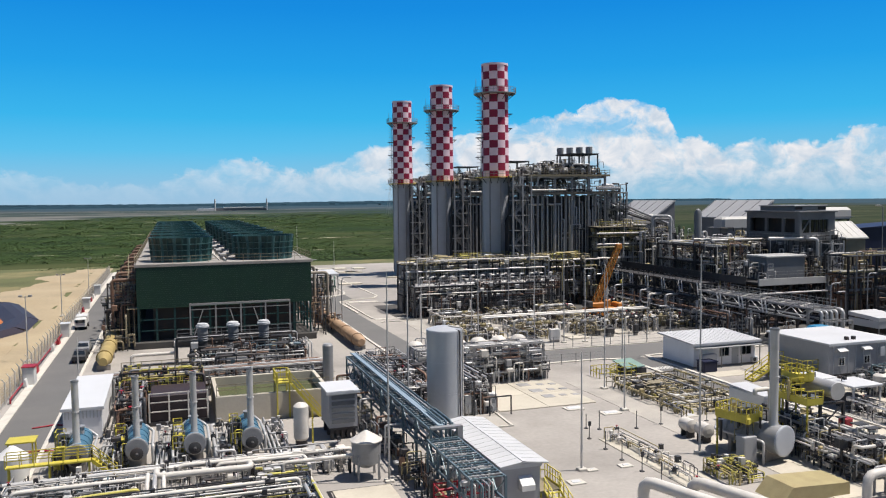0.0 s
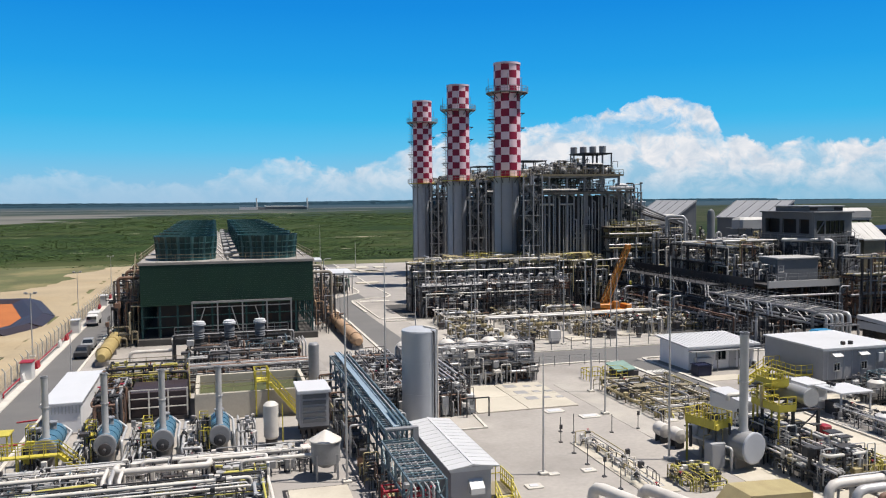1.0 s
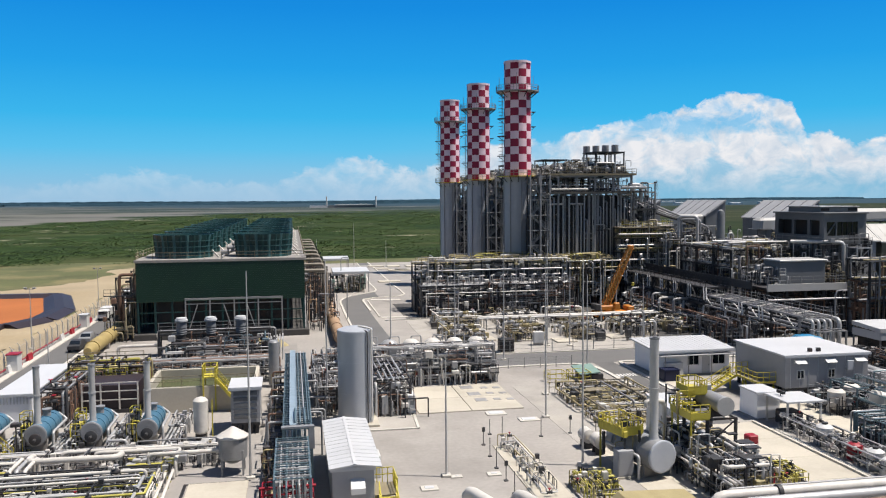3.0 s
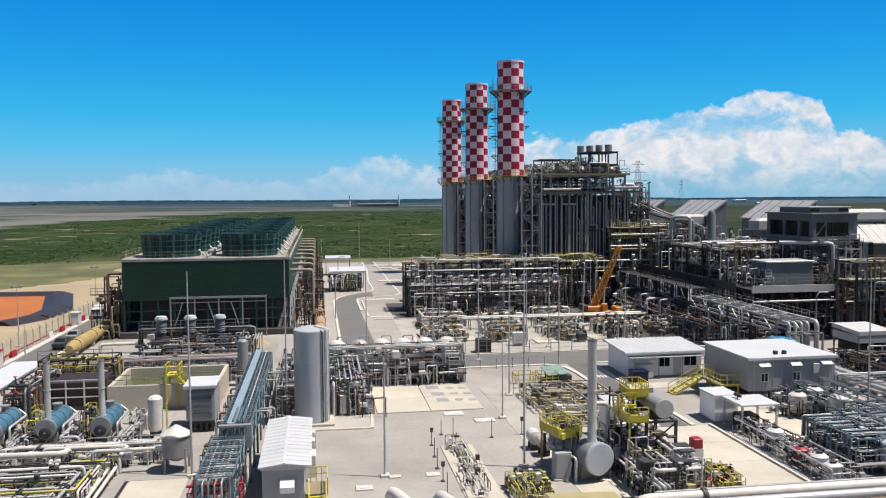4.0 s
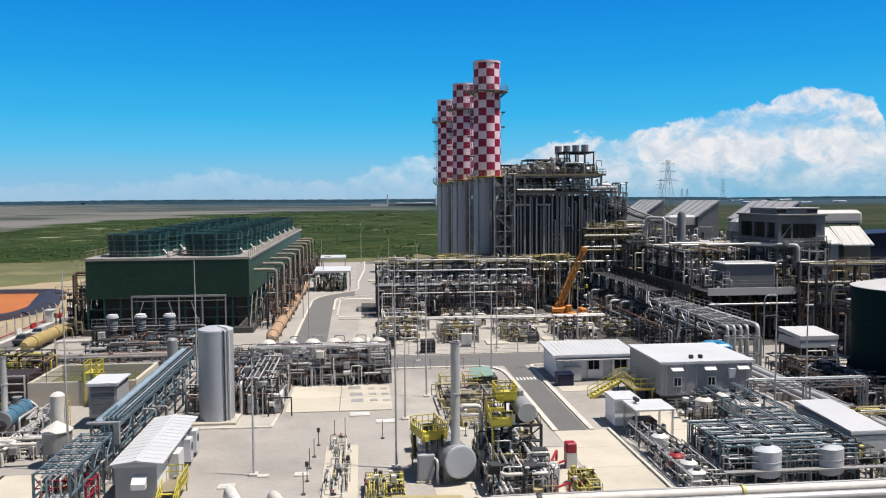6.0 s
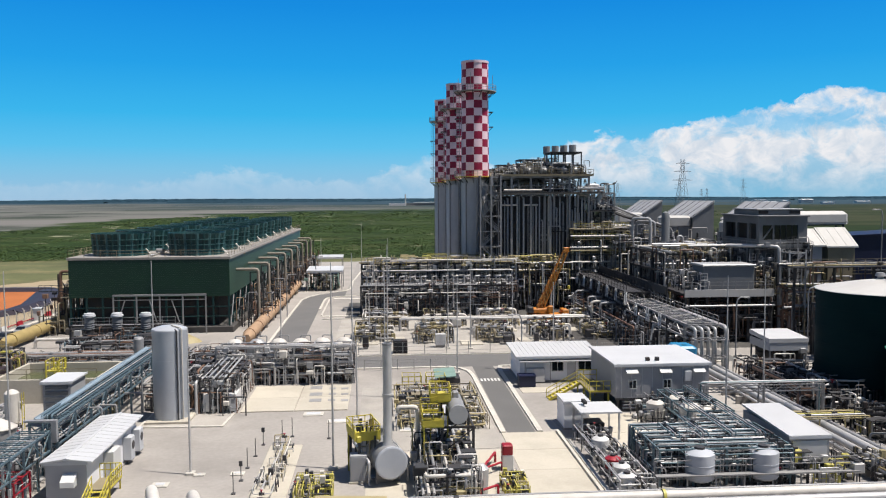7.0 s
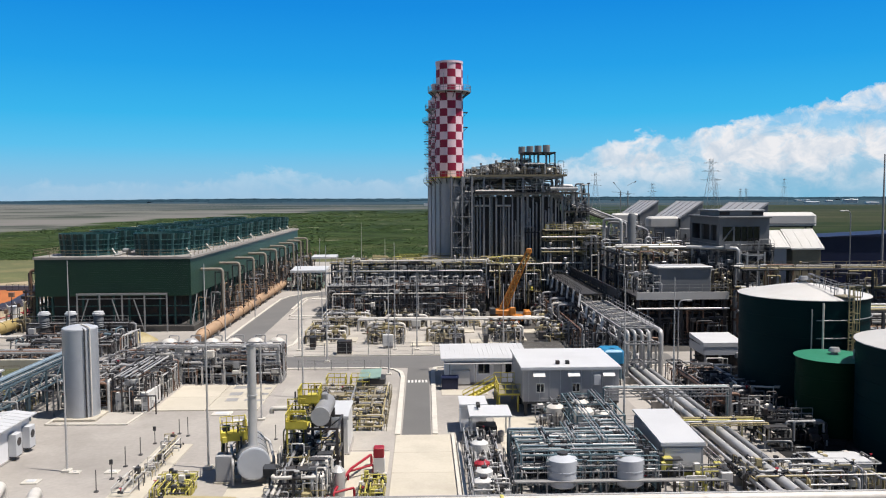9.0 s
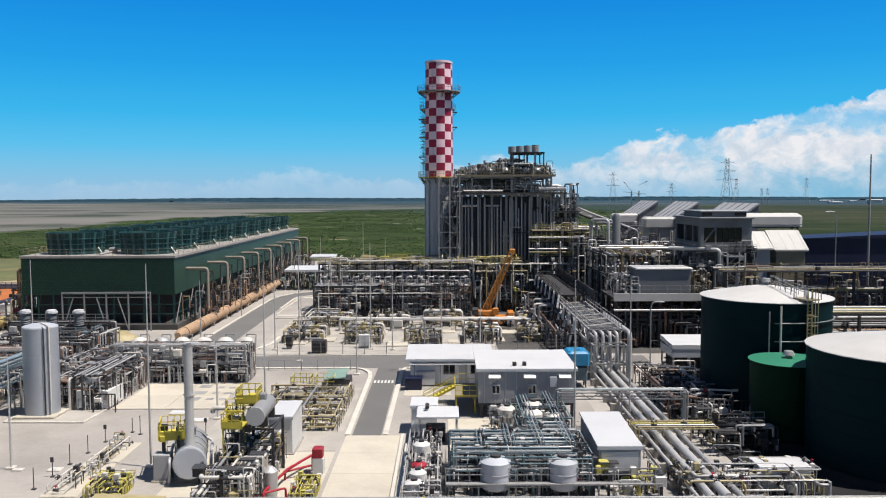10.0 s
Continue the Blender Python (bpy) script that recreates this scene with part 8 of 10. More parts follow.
part("side_sheet", MB().box(42.58, 53.4, 3.3, 42.62, 56.4, 3.85).box(42.6, 53.38, 3.3, 44.6, 53.42, 3.85), "yellow", big)
for x in (42.7, 44.5):
    post(big, x, 56.3, 0, 3.2, 0.12, "yellow", "leg")
clutter(big, 42.6, 44.7, 53.2, 56.4, 1.2, 4.6, 22, 421, ("steel_dark", "yellow", "steel_dark", "pipe_tan"), (0.03, 0.06), 1.0)
big.rotation_euler.z = radians(14.5)
big.location.x -= 0.8

hv = thing("elevated_vessel", (50.0, 55, 0), "grey drum on a tall steel stand with a yellow platform", "vessel")
grid_frame(hv, [48.8, 51.2], [53.4, 57.2], [2.2, 4.45], 0.2, "steel_dark", brace=True)
part("shell", MB().lathe((50.0, 52.9, 5.5), (50.0, 57.8, 5.5), ((0, 0.68), (0.9, 0.68), (0.96, 0.5), (1, 0.2)), 20), "silver_dull", hv)
part("end_plate", MB().cyl((50.0, 52.78, 5.5), (50.0, 52.92, 5.5), 0.73, 20), "silver", hv)
part("saddle", MB().box(49.3, 53.8, 4.45, 50.7, 54.1, 5.2), "steel_dark", hv)
part("saddle", MB().box(49.3, 56.4, 4.45, 50.7, 56.7, 5.2), "steel_dark", hv)
part("platform", MB().box(47.3, 53.2, 4.4, 48.9, 56.6, 4.5).box(48.0, 55.0, 5.9, 49.6, 57.0, 6.0), "yellow", hv)
rail(hv, [(48.9, 53.2), (47.3, 53.2), (47.3, 56.6), (48.9, 56.6)], 4.5, "yellow", 1.1, 0.6)
rail(hv, [(48.0, 55.0), (49.6, 55.0), (49.6, 57.0), (48.0, 57.0)], 6.0, "yellow", 1.1, 0.4, True)
part("side_sheet", MB().box(47.28, 53.2, 4.5, 47.32, 56.6, 5.0).box(47.3, 53.18, 4.5, 48.9, 53.22, 5.0).box(47.98, 55.0, 6.0, 48.02, 57.0, 6.6).box(48.0, 54.98, 6.0, 49.6, 55.02, 6.6), "yellow", hv)
for x, y in ((47.4, 53.3), (47.4, 56.5)):
    post(hv, x, y, 0, 4.4, 0.12, "yellow", "leg")
for x, y in ((48.1, 56.9), (49.5, 56.9)):
    post(hv, x, y, 0, 5.9, 0.12, "yellow", "leg")
part("nozzle_box", MB().bbox(49.75, 55.4, 6.1, 50.25, 56.0, 6.65, 0.08), "silver_dull", hv)
hv.location.y -= 1.3
hv.location.x += 0.1

fs = thing("fuel_gas_skid", (49.5, 50, 0), "dense skid of pipes, frames and valves between the drums", "pipework")
grid_frame(fs, [47.6, 49.4, 51.4], [47.2, 50.6], [1.1, 1.9], 0.1, "steel_dark")
run(fs, "y", 45.2, 57.5, 47.0, 1.6, (0.14, 0.18, 0.14), ("silver", "pipe_white", "silver"), (False, False), 0.0, 0.12, 31, 0.8)
tangle(fs, 46.8, 50.8, 46.4, 58.0, 2.6, 22, 301, ("silver", "silver_dull", "steel_dark", "pipe_white", "steel_dark"), 0.06, 0.14, 0.6)
clutter(fs, 46.6, 51.2, 45.8, 58.2, 0.0, 3.4, 230, 418, ("steel_dark", "silver_dull", "silver", "pipe_tan", "pipe_white", "pipe_white"), (0.03, 0.07), 2.0)
clutter(hv, 47.2, 49.2, 53.4, 57.0, 4.4, 6.4, 16, 419, ("steel_dark", "yellow", "pipe_tan", "silver_dull"), (0.03, 0.06), 1.0)
part("pot", MB().lathe((51.6, 49.6, 0), (51.6, 49.6, 2.3), ((0, 0.5), (0.85, 0.55), (1, 0.2)), 14), "silver", fs)
pipe(fs, [(45.6, 56.0, 4.6), (45.6, 56.0, 5.0), (47.2, 56.0, 5.0), (47.2, 56.0, 0)], 0.2, "pipe_white", 8)
for k in range(3):
    pump(fs, (47.5 + 1.4 * k, 47.2, 0.03), 0.8, 90, "silver_dull")
rp = thing("fire_pipe", (53.3, 51, 0), "red fire-water pipes on low supports", "pipe")
pipe(rp, [(53.6, 56.6, 0), (53.6, 56.6, 0.9), (52.2, 53.0, 0.9), (51.4, 48.0, 0.9), (51.4, 48.0, 0)], 0.11, "red", 7)
pipe(rp, [(52.0, 53.0, 0), (52.0, 53.0, 0.7), (53.9, 54.6, 0.7), (53.9, 54.6, 0)], 0.09, "red", 7)
pipe(rp, [(50.4, 47.4, 0), (50.4, 47.4, 0.8), (52.8, 49.2, 0.8), (52.8, 49.2, 0)], 0.09, "red", 7)
hb = thing("hose_cabinet", (54.3, 54.9, 0), "white hose cabinet with a red top", "cabinet")
part("body", MB().bbox(53.9, 54.4, 0, 54.8, 55.3, 1.3, 0.04), "white", hb)
part("hose_box", MB().bbox(53.9, 54.4, 1.3, 54.75, 55.3, 2.1, 0.08), "red", hb)
tb = building("equipment_housing", 49.4, 59.4, 51.4, 64.2, 0.1, 3.2, "white", "low white equipment housing", 0.08, 0.15)

# fenced tan piping bay behind
tp = thing("meter_skid", (49.5, 74, 0), "tan and yellow low metering pipes with handrails", "pipework")
for y in (67.6, 70.2, 72.8, 75.4, 78.0):
    run(tp, "x", 46.0, 54.0, y, 0.75, (0.1, 0.13, 0.1), ("pipe_tan", "silver_dull", "pipe_white", "steel_tan"), (True, True), 0.0, 0.42, int(y * 10), 0.9)
run(tp, "y", 66.5, 80, 46.0, 0.35, (0.1, 0.14, 0.12, 0.16, 0.12, 0.14), ("pipe_tan", "pipe_yellow", "silver_dull", "pipe_tan"), (True, True), 0.0, 0.9, 41, 0.9)
tangle(tp, 45.6, 54.0, 66.4, 80, 1.4, 14, 302, ("pipe_tan", "silver_dull", "pipe_white", "pipe_tan", "steel_tan"), 0.06, 0.13, 0.5, 0.3)
clutter(tp, 45.6, 54.2, 66.4, 80.0, 0.0, 1.6, 120, 420, ("steel_tan", "pipe_tan", "pipe_white", "silver_dull", "steel_tan", "steel_dark"), (0.03, 0.06), 2.4)
rail(tp, [(45.2, 80.2), (54.4, 80.2), (54.4, 66.2)], 0.0, "steel_tan", 1.2, 1.4)
for x in (46.6, 49.4):
    rail(tp, [(x, 84.2), (x + 2.2, 84.2), (x + 2.2, 86.4), (x, 86.4)], 0.0, "yellow", 1.2, 0.7, True)
cs = thing("covered_skid", (51.8, 86.4, 0), "low equipment under sage green sheets", "equipment")
part("base", MB().bbox(50.8, 84.8, 0, 53.4, 87.4, 0.8, 0.05), "steel_dark", cs)
part("cover", MB().add([(50.4, 84.4, 0.85), (52.9, 84.4, 1.0), (52.9, 87.8, 1.35), (50.4, 87.8, 1.2), (50.4, 84.4, 0.95), (52.9, 84.4, 1.12), (52.9, 87.8, 1.47), (50.4, 87.8, 1.32)], [(3, 2, 1, 0), (4, 5, 6, 7), (0, 1, 5, 4), (1, 2, 6, 5), (2, 3, 7, 6), (3, 0, 4, 7)]), "cloth_green", cs)


# ---- vertical silver tank and slab-side pipework ----
vt = thing("vertical_tank", (23.3, 72.8, 0), "tall smooth grey cylindrical tank with a domed top", "tank")
part("shell", MB().lathe((23.3, 72.8, 0.25), (23.3, 72.8, 9.0), ((0, 1.7), (1, 1.7)), 36), "tank_steel", vt)
for z in (3.1, 6.1):
    part("seam_ring", MB().lathe((23.3, 72.8, z), (23.3, 72.8, z + 0.05), ((0, 1.69), (0, 1.715), (1, 1.715), (1, 1.69)), 36, caps=False), "tank_steel", vt)
part("dome", MB().lathe((23.3, 72.8, 9.0), (23.3, 72.8, 9.45), ((0, 1.72), (0.3, 1.68), (0.75, 1.1), (1, 0.1)), 32), "tank_grey", vt)
part("foundation", MB().bbox(21.2, 70.7, 0, 25.4, 74.9, 0.25, 0.04), "concrete", vt)
pipe(vt, [(24.75, 71.6, 0.3), (24.75, 71.6, 9.3), (23.6, 72.4, 9.5)], 0.08, "pipe_white", 7)
pipe(vt, [(24.35, 71.3, 0.3), (24.35, 71.3, 9.1), (23.5, 72.2, 9.3)], 0.07, "steel_dark", 7)

sk = thing("process_skid", (27.5, 80, 0), "tangled silver pipework and dark frames beside the tall tank", "pipework")
grid_frame(sk, lin(25.6, 29.0, 2), [75.0, 79.5, 84.0], [2.2, 3.6], 0.16, "steel_dark", brace=True)
tangle(sk, 25.4, 29.2, 74.2, 85, 3.2, 26, 303, ("silver", "silver", "silver_dull", "steel_dark", "pipe_brown"), 0.06, 0.15, 0.6)
clutter(sk, 25.2, 29.4, 74, 86, 0.0, 3.6, 170, 422, ("steel_dark", "silver_dull", "silver", "pipe_white", "pipe_brown", "silver"), (0.03, 0.08), 2.2)
run(sk, "y", 74.0, 85.5, 26.0, 3.6, (0.1, 0.16, 0.12, 0.1, 0.16), ("silver", "silver_dull"), (False, False), 0.0, 0.34, 43, 0.6)
part("long_cabinet", MB().bbox(26.0, 74.4, 0.2, 26.7, 78.4, 2.0, 0.05), "white", sk, "long white cabinet")
part("long_cabinet", MB().bbox(28.6, 74.4, 0.2, 29.4, 78.4, 2.0, 0.05), "white", sk, "long white cabinet")
part("frame_gate", MB().beam((28.2, 73.4, 1.9), (30.5, 73.4, 1.9), 0.12).beam((28.2, 73.4, 0), (28.2, 73.4, 1.9), 0.12).beam((30.5, 73.4, 0), (30.5, 73.4, 1.9), 0.12), "steel_dark", sk)
kb_ = kerb([(21.0, 74.8), (21.0, 69.6), (28.9, 69.4), (29.2, 74.2)], 0.25, 0.14)

sr = thing("filter_rack", (33.5, 89, 0), "long steel rack of filter vessels and dark pump sets", "pipe rack")
xs = lin(25.0, 40.6, 7)
grid_frame(sr, xs, [87.0, 90.2], [2.5, 3.4, 4.4], 0.18, "steel", 0.16)
run(sr, "x", 24.6, 41.0, 87.2, 4.4, (0.1, 0.14, 0.1), ("silver", "steel", "silver_dull"), (True, True), 0.0, 0.2, 44)
run(sr, "x", 24.6, 41.0, 87.0, 3.4, (0.14, 0.1, 0.16, 0.1), ("silver", "steel_dark", "silver_dull"), (False, True), 0.0, 0.3, 45, 0.8)
run(sr, "x", 24.6, 41.0, 87.0, 2.5, (0.16, 0.12, 0.2), ("silver_dull", "silver"), (True, True), 0.0, 0.4, 46, 0.8)
tangle(sr, 24.8, 40.8, 86.8, 90.4, 2.4, 40, 304, ("silver", "steel_dark", "silver", "silver_dull", "pipe_brown"), 0.07, 0.16, 0.6)
clutter(sr, 24.8, 41, 86.0, 90.8, 0.0, 4.6, 300, 423, ("silver", "silver_dull", "silver", "steel_dark", "pipe_white", "pipe_brown"), (0.03, 0.08), 2.4)
for i, x in enumerate(lin(26.2, 39.6, 5)):
    v_ = thing("filter_vessel", (x, 92.2, 0), "white-topped upright filter vessel", "vessel", "filter vessels")
    part("shell", MB().lathe((x, 92.2, 0.3), (x, 92.2, 4.6), ((0, 1.1), (0.8, 1.1), (0.9, 0.95), (0.97, 0.6), (1, 0.15)), 18), "pipe_white" if i != 1 else "silver", v_)
    part("skirt", MB().cyl((x, 92.2, 0), (x, 92.2, 0.3), 0.75, 14), "steel_dark", v_)
    pipe(v_, [(x, 92.2, 4.5), (x, 92.2, 4.9), (x + 1.2, 92.2, 4.9), (x + 1.2, 91.6, 3.0), (x + 1.2, 91.6, 0)], 0.07, "silver_dull", 7)
    pump(sr, (x - 0.9, 87.9, 0.03), 1.0, 90, "dark")


# ---- blue-grey pipe rack running to the tower ----
br = thing("pipe_rack", (17.6, 75, 0), "long blue-grey steel pipe rack with a cable tray", "pipe rack")
RX0, RX1 = 16.6, 18.7
for y in lin(56.2, 86.4, 8):
    for x in (RX0, RX1):
        post(br, x, y, 0, 4.5, 0.17, "steel_blue")
    for z in (2.6, 3.6, 4.5):
        bar(br, (RX0 - 0.1, y, z - 0.08), (RX1 + 0.1, y, z - 0.08), 0.14, None, "steel_blue")
for x in (RX0, RX1):
    for z in (2.6, 4.4):
        bar(br, (x, 56.2, z), (x, 86.4, z), 0.13, 0.16, "steel_blue")
    q = lin(56.2, 86.4, 16)
    for i in range(16):
        part("brace", MB().beam((x, q[i], 2.7 if i % 2 else 4.3), (x, q[i + 1], 4.3 if i % 2 else 2.7), 0.075), "steel_blue", br)
for y in lin(56.6, 86.0, 52):
    bar(br, (RX0, y, 4.52), (RX1, y, 4.52), 0.08, None, "steel_blue", "rung")
part("cable_tray", MB().box(17.05, 56.0, 4.72, 17.65, 86.6, 4.78).box(17.05, 56.0, 4.78, 17.09, 86.6, 4.88).box(17.61, 56.0, 4.78, 17.65, 86.6, 4.88), "tray_blue", br, "flat pale cable tray")
part("tray_end", MB().box(16.45, 55.5, 4.6, 18.9, 55.98, 4.74).box(18.5, 55.5, 3.0, 18.9, 55.9, 4.6), "silver_dull", br)
run(br, "y", 57.0, 86.6, 17.8, 4.58, (0.07, 0.09, 0.07), ("steel_blue", "silver", "steel_blue"), gap=0.2, seed=51)
run(br, "y", 56.0, 86.6, 16.8, 3.6, (0.1, 0.14, 0.1, 0.12), ("silver", "steel_blue", "silver_dull"), gap=0.22, seed=52)
run(br, "y", 56.0, 86.6, 16.8, 2.6, (0.12, 0.15, 0.1, 0.12), ("silver_dull", "steel_dark", "silver"), gap=0.24, seed=53)
# lower near end: open ladder frame over the valves
for y in lin(46.2, 55.4, 4):
    for x in (16.1, 18.4):
        post(br, x, y, 0, 4.0, 0.15, "steel_blue")
for x in (16.1, 18.4):
    for z in (2.4, 3.9):
        bar(br, (x, 46.2, z), (x, 55.4, z), 0.12, 0.14, "steel_blue")
    q = lin(46.2, 55.4, 6)
    for i in range(6):
        part("brace", MB().beam((x, q[i], 2.5 if i % 2 else 3.8), (x, q[i + 1], 3.8 if i % 2 else 2.5), 0.07), "steel_teal", br)
for k, y in enumerate(lin(46.3, 55.3, 18)):
    bar(br, (16.1, y, 3.98), (18.4, y, 3.98), 0.07, None, ("steel_teal", "silver", "steel_blue")[k % 3], "rung")
run(br, "y", 46.0, 55.6, 16.4, 3.4, (0.08, 0.1, 0.08, 0.1), ("silver", "steel_teal", "silver_dull"), (True, False), 0.0, 0.26, 54)
for k in range(3):
    x = 17.5 + 0.36 * k
    pipe(br, [(x, 60, 4.95), (x, 56.4, 4.95), (x, 56.4, 0.1)], 0.09, "steel_blue", 7)
for i, y in enumerate((63.4, 66.2, 72.8, 75.4, 81.2, 84)):
    pipe(br, [(18.7, y, 3.7 - 0.5 * (i % 3)), (19.7 + 0.35 * (i % 3), y, 3.7 - 0.5 * (i % 3)), (19.7 + 0.35 * (i % 3), y, 0)], 0.09, "steel" if i % 2 else "silver_dull", 7)
    pipe(br, [(16.6, y + 1, 2.75), (15.2, y + 1, 2.75), (15.2, y + 1, 0)], 0.1, "pipe_brown" if i % 2 else "silver", 7)
clutter(br, 16.2, 18.5, 46.0, 56.0, 0.4, 3.8, 60, 432, ("silver", "steel_teal", "steel_dark", "silver_dull"), (0.025, 0.05), 1.5)
clutter(br, 14.9, 16.5, 50.0, 86.0, 0.1, 2.6, 150, 433, ("steel_dark", "silver_dull", "pipe_brown", "steel_dark", "pipe_tan"), (0.03, 0.07), 2.2)
rd = thing("red_pipe_stand", (17, 51, 0), "red painted steel pipe frame at the rack end", "steel frame")
grid_frame(rd, [15.2, 16.9, 18.6], [48.6, 51.2], [1.3, 2.2], 0.1, "red", brace=True)
pipe(rd, [(15.0, 49.6, 2.3), (18.8, 49.6, 2.3)], 0.1, "red")
pipe(rd, [(15.6, 48.6, 0), (15.6, 48.6, 1.9), (18.4, 50.4, 1.9), (18.4, 50.4, 0)], 0.08, "red")
lp = thing("process_skid", (21.2, 84, 0), "silver pipes and dark pumps beside the blue rack", "pipework")
tangle(lp, 19.6, 24.6, 76, 96, 3.2, 36, 305, ("silver", "silver_dull", "steel_dark", "pipe_brown", "silver"), 0.07, 0.16, 0.5)
clutter(lp, 19.4, 24.8, 75.5, 97, 0.0, 3.4, 260, 424, ("steel_dark", "silver_dull", "silver", "steel_dark", "pipe_brown"), (0.03, 0.08), 2.4)
sc = thing("upright_tank", (15.2, 90, 0), "slim upright grey tank beside the basin", "tank")
part("shell", MB().lathe((15.2, 90, 0), (15.2, 90, 5.4), ((0, 0.6), (0.96, 0.6), (1, 0.45)), 16), "silver_dull", sc)


# ---- hopper, basin, cabins on the west side ----
hp = thing("hopper", (12.6, 60.2, 0), "round grey hopper with a pale conical lid on legs", "hopper")
part("bin", MB().lathe((12.6, 60.2, 0.9), (12.6, 60.2, 3.0), ((0, 0.45), (0.2, 1.1), (1, 1.15)), 20), "silver_dull", hp)
part("lid", MB().lathe((12.6, 60.2, 3.0), (12.6, 60.2, 3.75), ((-0.05, 1.25), (0.05, 1.25), (1, 0.12)), 20), "pipe_white", hp)
for a in range(4):
    c, s = math.cos(a * math.pi / 2 + 0.78), math.sin(a * math.pi / 2 + 0.78)
    part("leg", MB().beam((12.6 + 1.15 * c, 60.2 + 1.15 * s, 0), (12.6 + 1.1 * c, 60.2 + 1.1 * s, 2.0), 0.16), "silver_dull", hp)
pipe(hp, [(11.5, 60.2, 1.9), (6.2, 60.2, 1.9), (6.2, 60.2, 0)], 0.16, "pipe_white", 8)

bs = thing("concrete_basin", (7.8, 85, 0), "open concrete basin holding green water", "basin")
for nm, q in (("wall", (2.4, 80.3, 13.6, 80.7)), ("wall", (2.4, 89.4, 13.6, 89.8)), ("wall", (2.4, 80.7, 2.8, 89.4)), ("wall", (13.2, 80.7, 13.6, 89.4))):
    part(nm, MB().bbox(q[0], q[1], 0, q[2], q[3], 2.6, 0.04), "concrete", bs)
part("water", MB().box(2.8, 80.7, 0, 13.2, 89.4, 1.5), "water", bs, "still green water")
rail(bs, [(2.5, 80.4), (13.5, 80.4)], 2.6, "steel_tan")
part("gantry", MB().box(8.2, 80.3, 3.4, 9.6, 82.4, 3.5).beam((8.3, 80.2, 0), (8.3, 80.2, 4.6), 0.14).beam((9.5, 80.2, 0), (9.5, 80.2, 4.6), 0.14).beam((8.3, 82.3, 1.5), (8.3, 82.3, 4.6), 0.14).beam((9.5, 82.3, 1.5), (9.5, 82.3, 4.6), 0.14), "yellow", bs)
rail(bs, [(8.2, 80.3), (9.6, 80.3), (9.6, 82.4), (8.2, 82.4)], 3.5, "yellow", 1.1, 0.7, True)
stair(bs, (12.4, 79.7, 0.0), (9.6, 79.7, 3.5), 0.9, "yellow")

gp = thing("upright_vessel", (9.1, 70.2, 0), "pale upright vessel with a yellow ladder", "vessel")
part("shell", MB().lathe((9.1, 70.2, 0.5), (9.1, 70.2, 3.9), ((0, 0.45), (0.08, 0.66), (0.9, 0.66), (0.97, 0.45), (1, 0.15)), 18), "pipe_white", gp)
part("skirt", MB().cyl((9.1, 70.2, 0), (9.1, 70.2, 0.6), 0.52, 16), "steel_dark", gp)
ladder(gp, 10.1, 70.2, 0, 3.6, 0.0, 0.5, "yellow")
cp = thing("pipe_coil", (9.2, 67.2, 0), "looped silver expansion pipes", "pipe")
for k in range(4):
    d = 0.36 * k
    pipe(cp, [(6.6, 66.4 + d, 0.5 + 0.02 * k), (9.4 + d * 0.4, 66.4 + d, 0.5), (9.4 + d * 0.4, 68.6 - d * 0.2, 0.5), (10.4 + d * 0.2, 68.6 - d * 0.2, 0.5), (10.4 + d * 0.2, 66.2, 0.5), (10.4 + d * 0.2, 66.2, 0)], 0.12, "silver", 8)
    part("support", MB().box(7.4 + 0.1 * k, 66.3 + d, 0, 7.6 + 0.1 * k, 66.5 + d, 0.4), "concrete_grey", cp)

dm = thing("dark_module", (-0.9, 84, 0), "dark blue-grey skid module under pale beams", "module")
part("body", MB().bbox(-3.6, 81.6, 0.4, 1.6, 86.6, 2.9, 0.06), "tarp", dm)
part("skid_base", MB().box(-3.8, 81.4, 0, 1.8, 86.8, 0.4), "steel_dark", dm)
for x in (-3.7, -1.9, -0.1, 1.7):
    post(dm, x, 81.4, 0.4, 3.2, 0.14, "pipe_white")
for z in (1.4, 2.3, 3.15):
    bar(dm, (-3.7, 81.4, z), (1.7, 81.4, z), 0.1, None, "pipe_white")
wd = thing("process_skid", (-3.6, 88, 0), "dark and yellow frames crowded with pipework", "pipework")
grid_frame(wd, lin(-6.4, 1.4, 3), [87.4, 91.2], [2.4, 4.2], 0.16, "steel_dark", brace=True)
rail(wd, [(-6.4, 87.2), (1.4, 87.2)], 4.2, "steel_tan")
rail(wd, [(-6.4, 87.2), (1.4, 87.2)], 2.4, "yellow")
tangle(wd, -6.6, 1.6, 87, 91.6, 4, 36, 306, ("pipe_brown", "steel_dark", "silver_dull", "pipe_tan", "pipe_yellow"), 0.07, 0.15, 0.5)
we = thing("process_skid", (-5.4, 81, 0), "rusty brown valves and pipe frames beside the shed", "pipework")
tangle(we, -6.5, -4.0, 77, 87, 3.4, 30, 307, ("pipe_brown", "steel_dark", "silver_dull", "pipe_brown"), 0.07, 0.15, 0.6)
grid_frame(we, [-6.4, -4.2], [77.4, 82, 86.6], [2.0, 3.4], 0.14, "steel_dark")

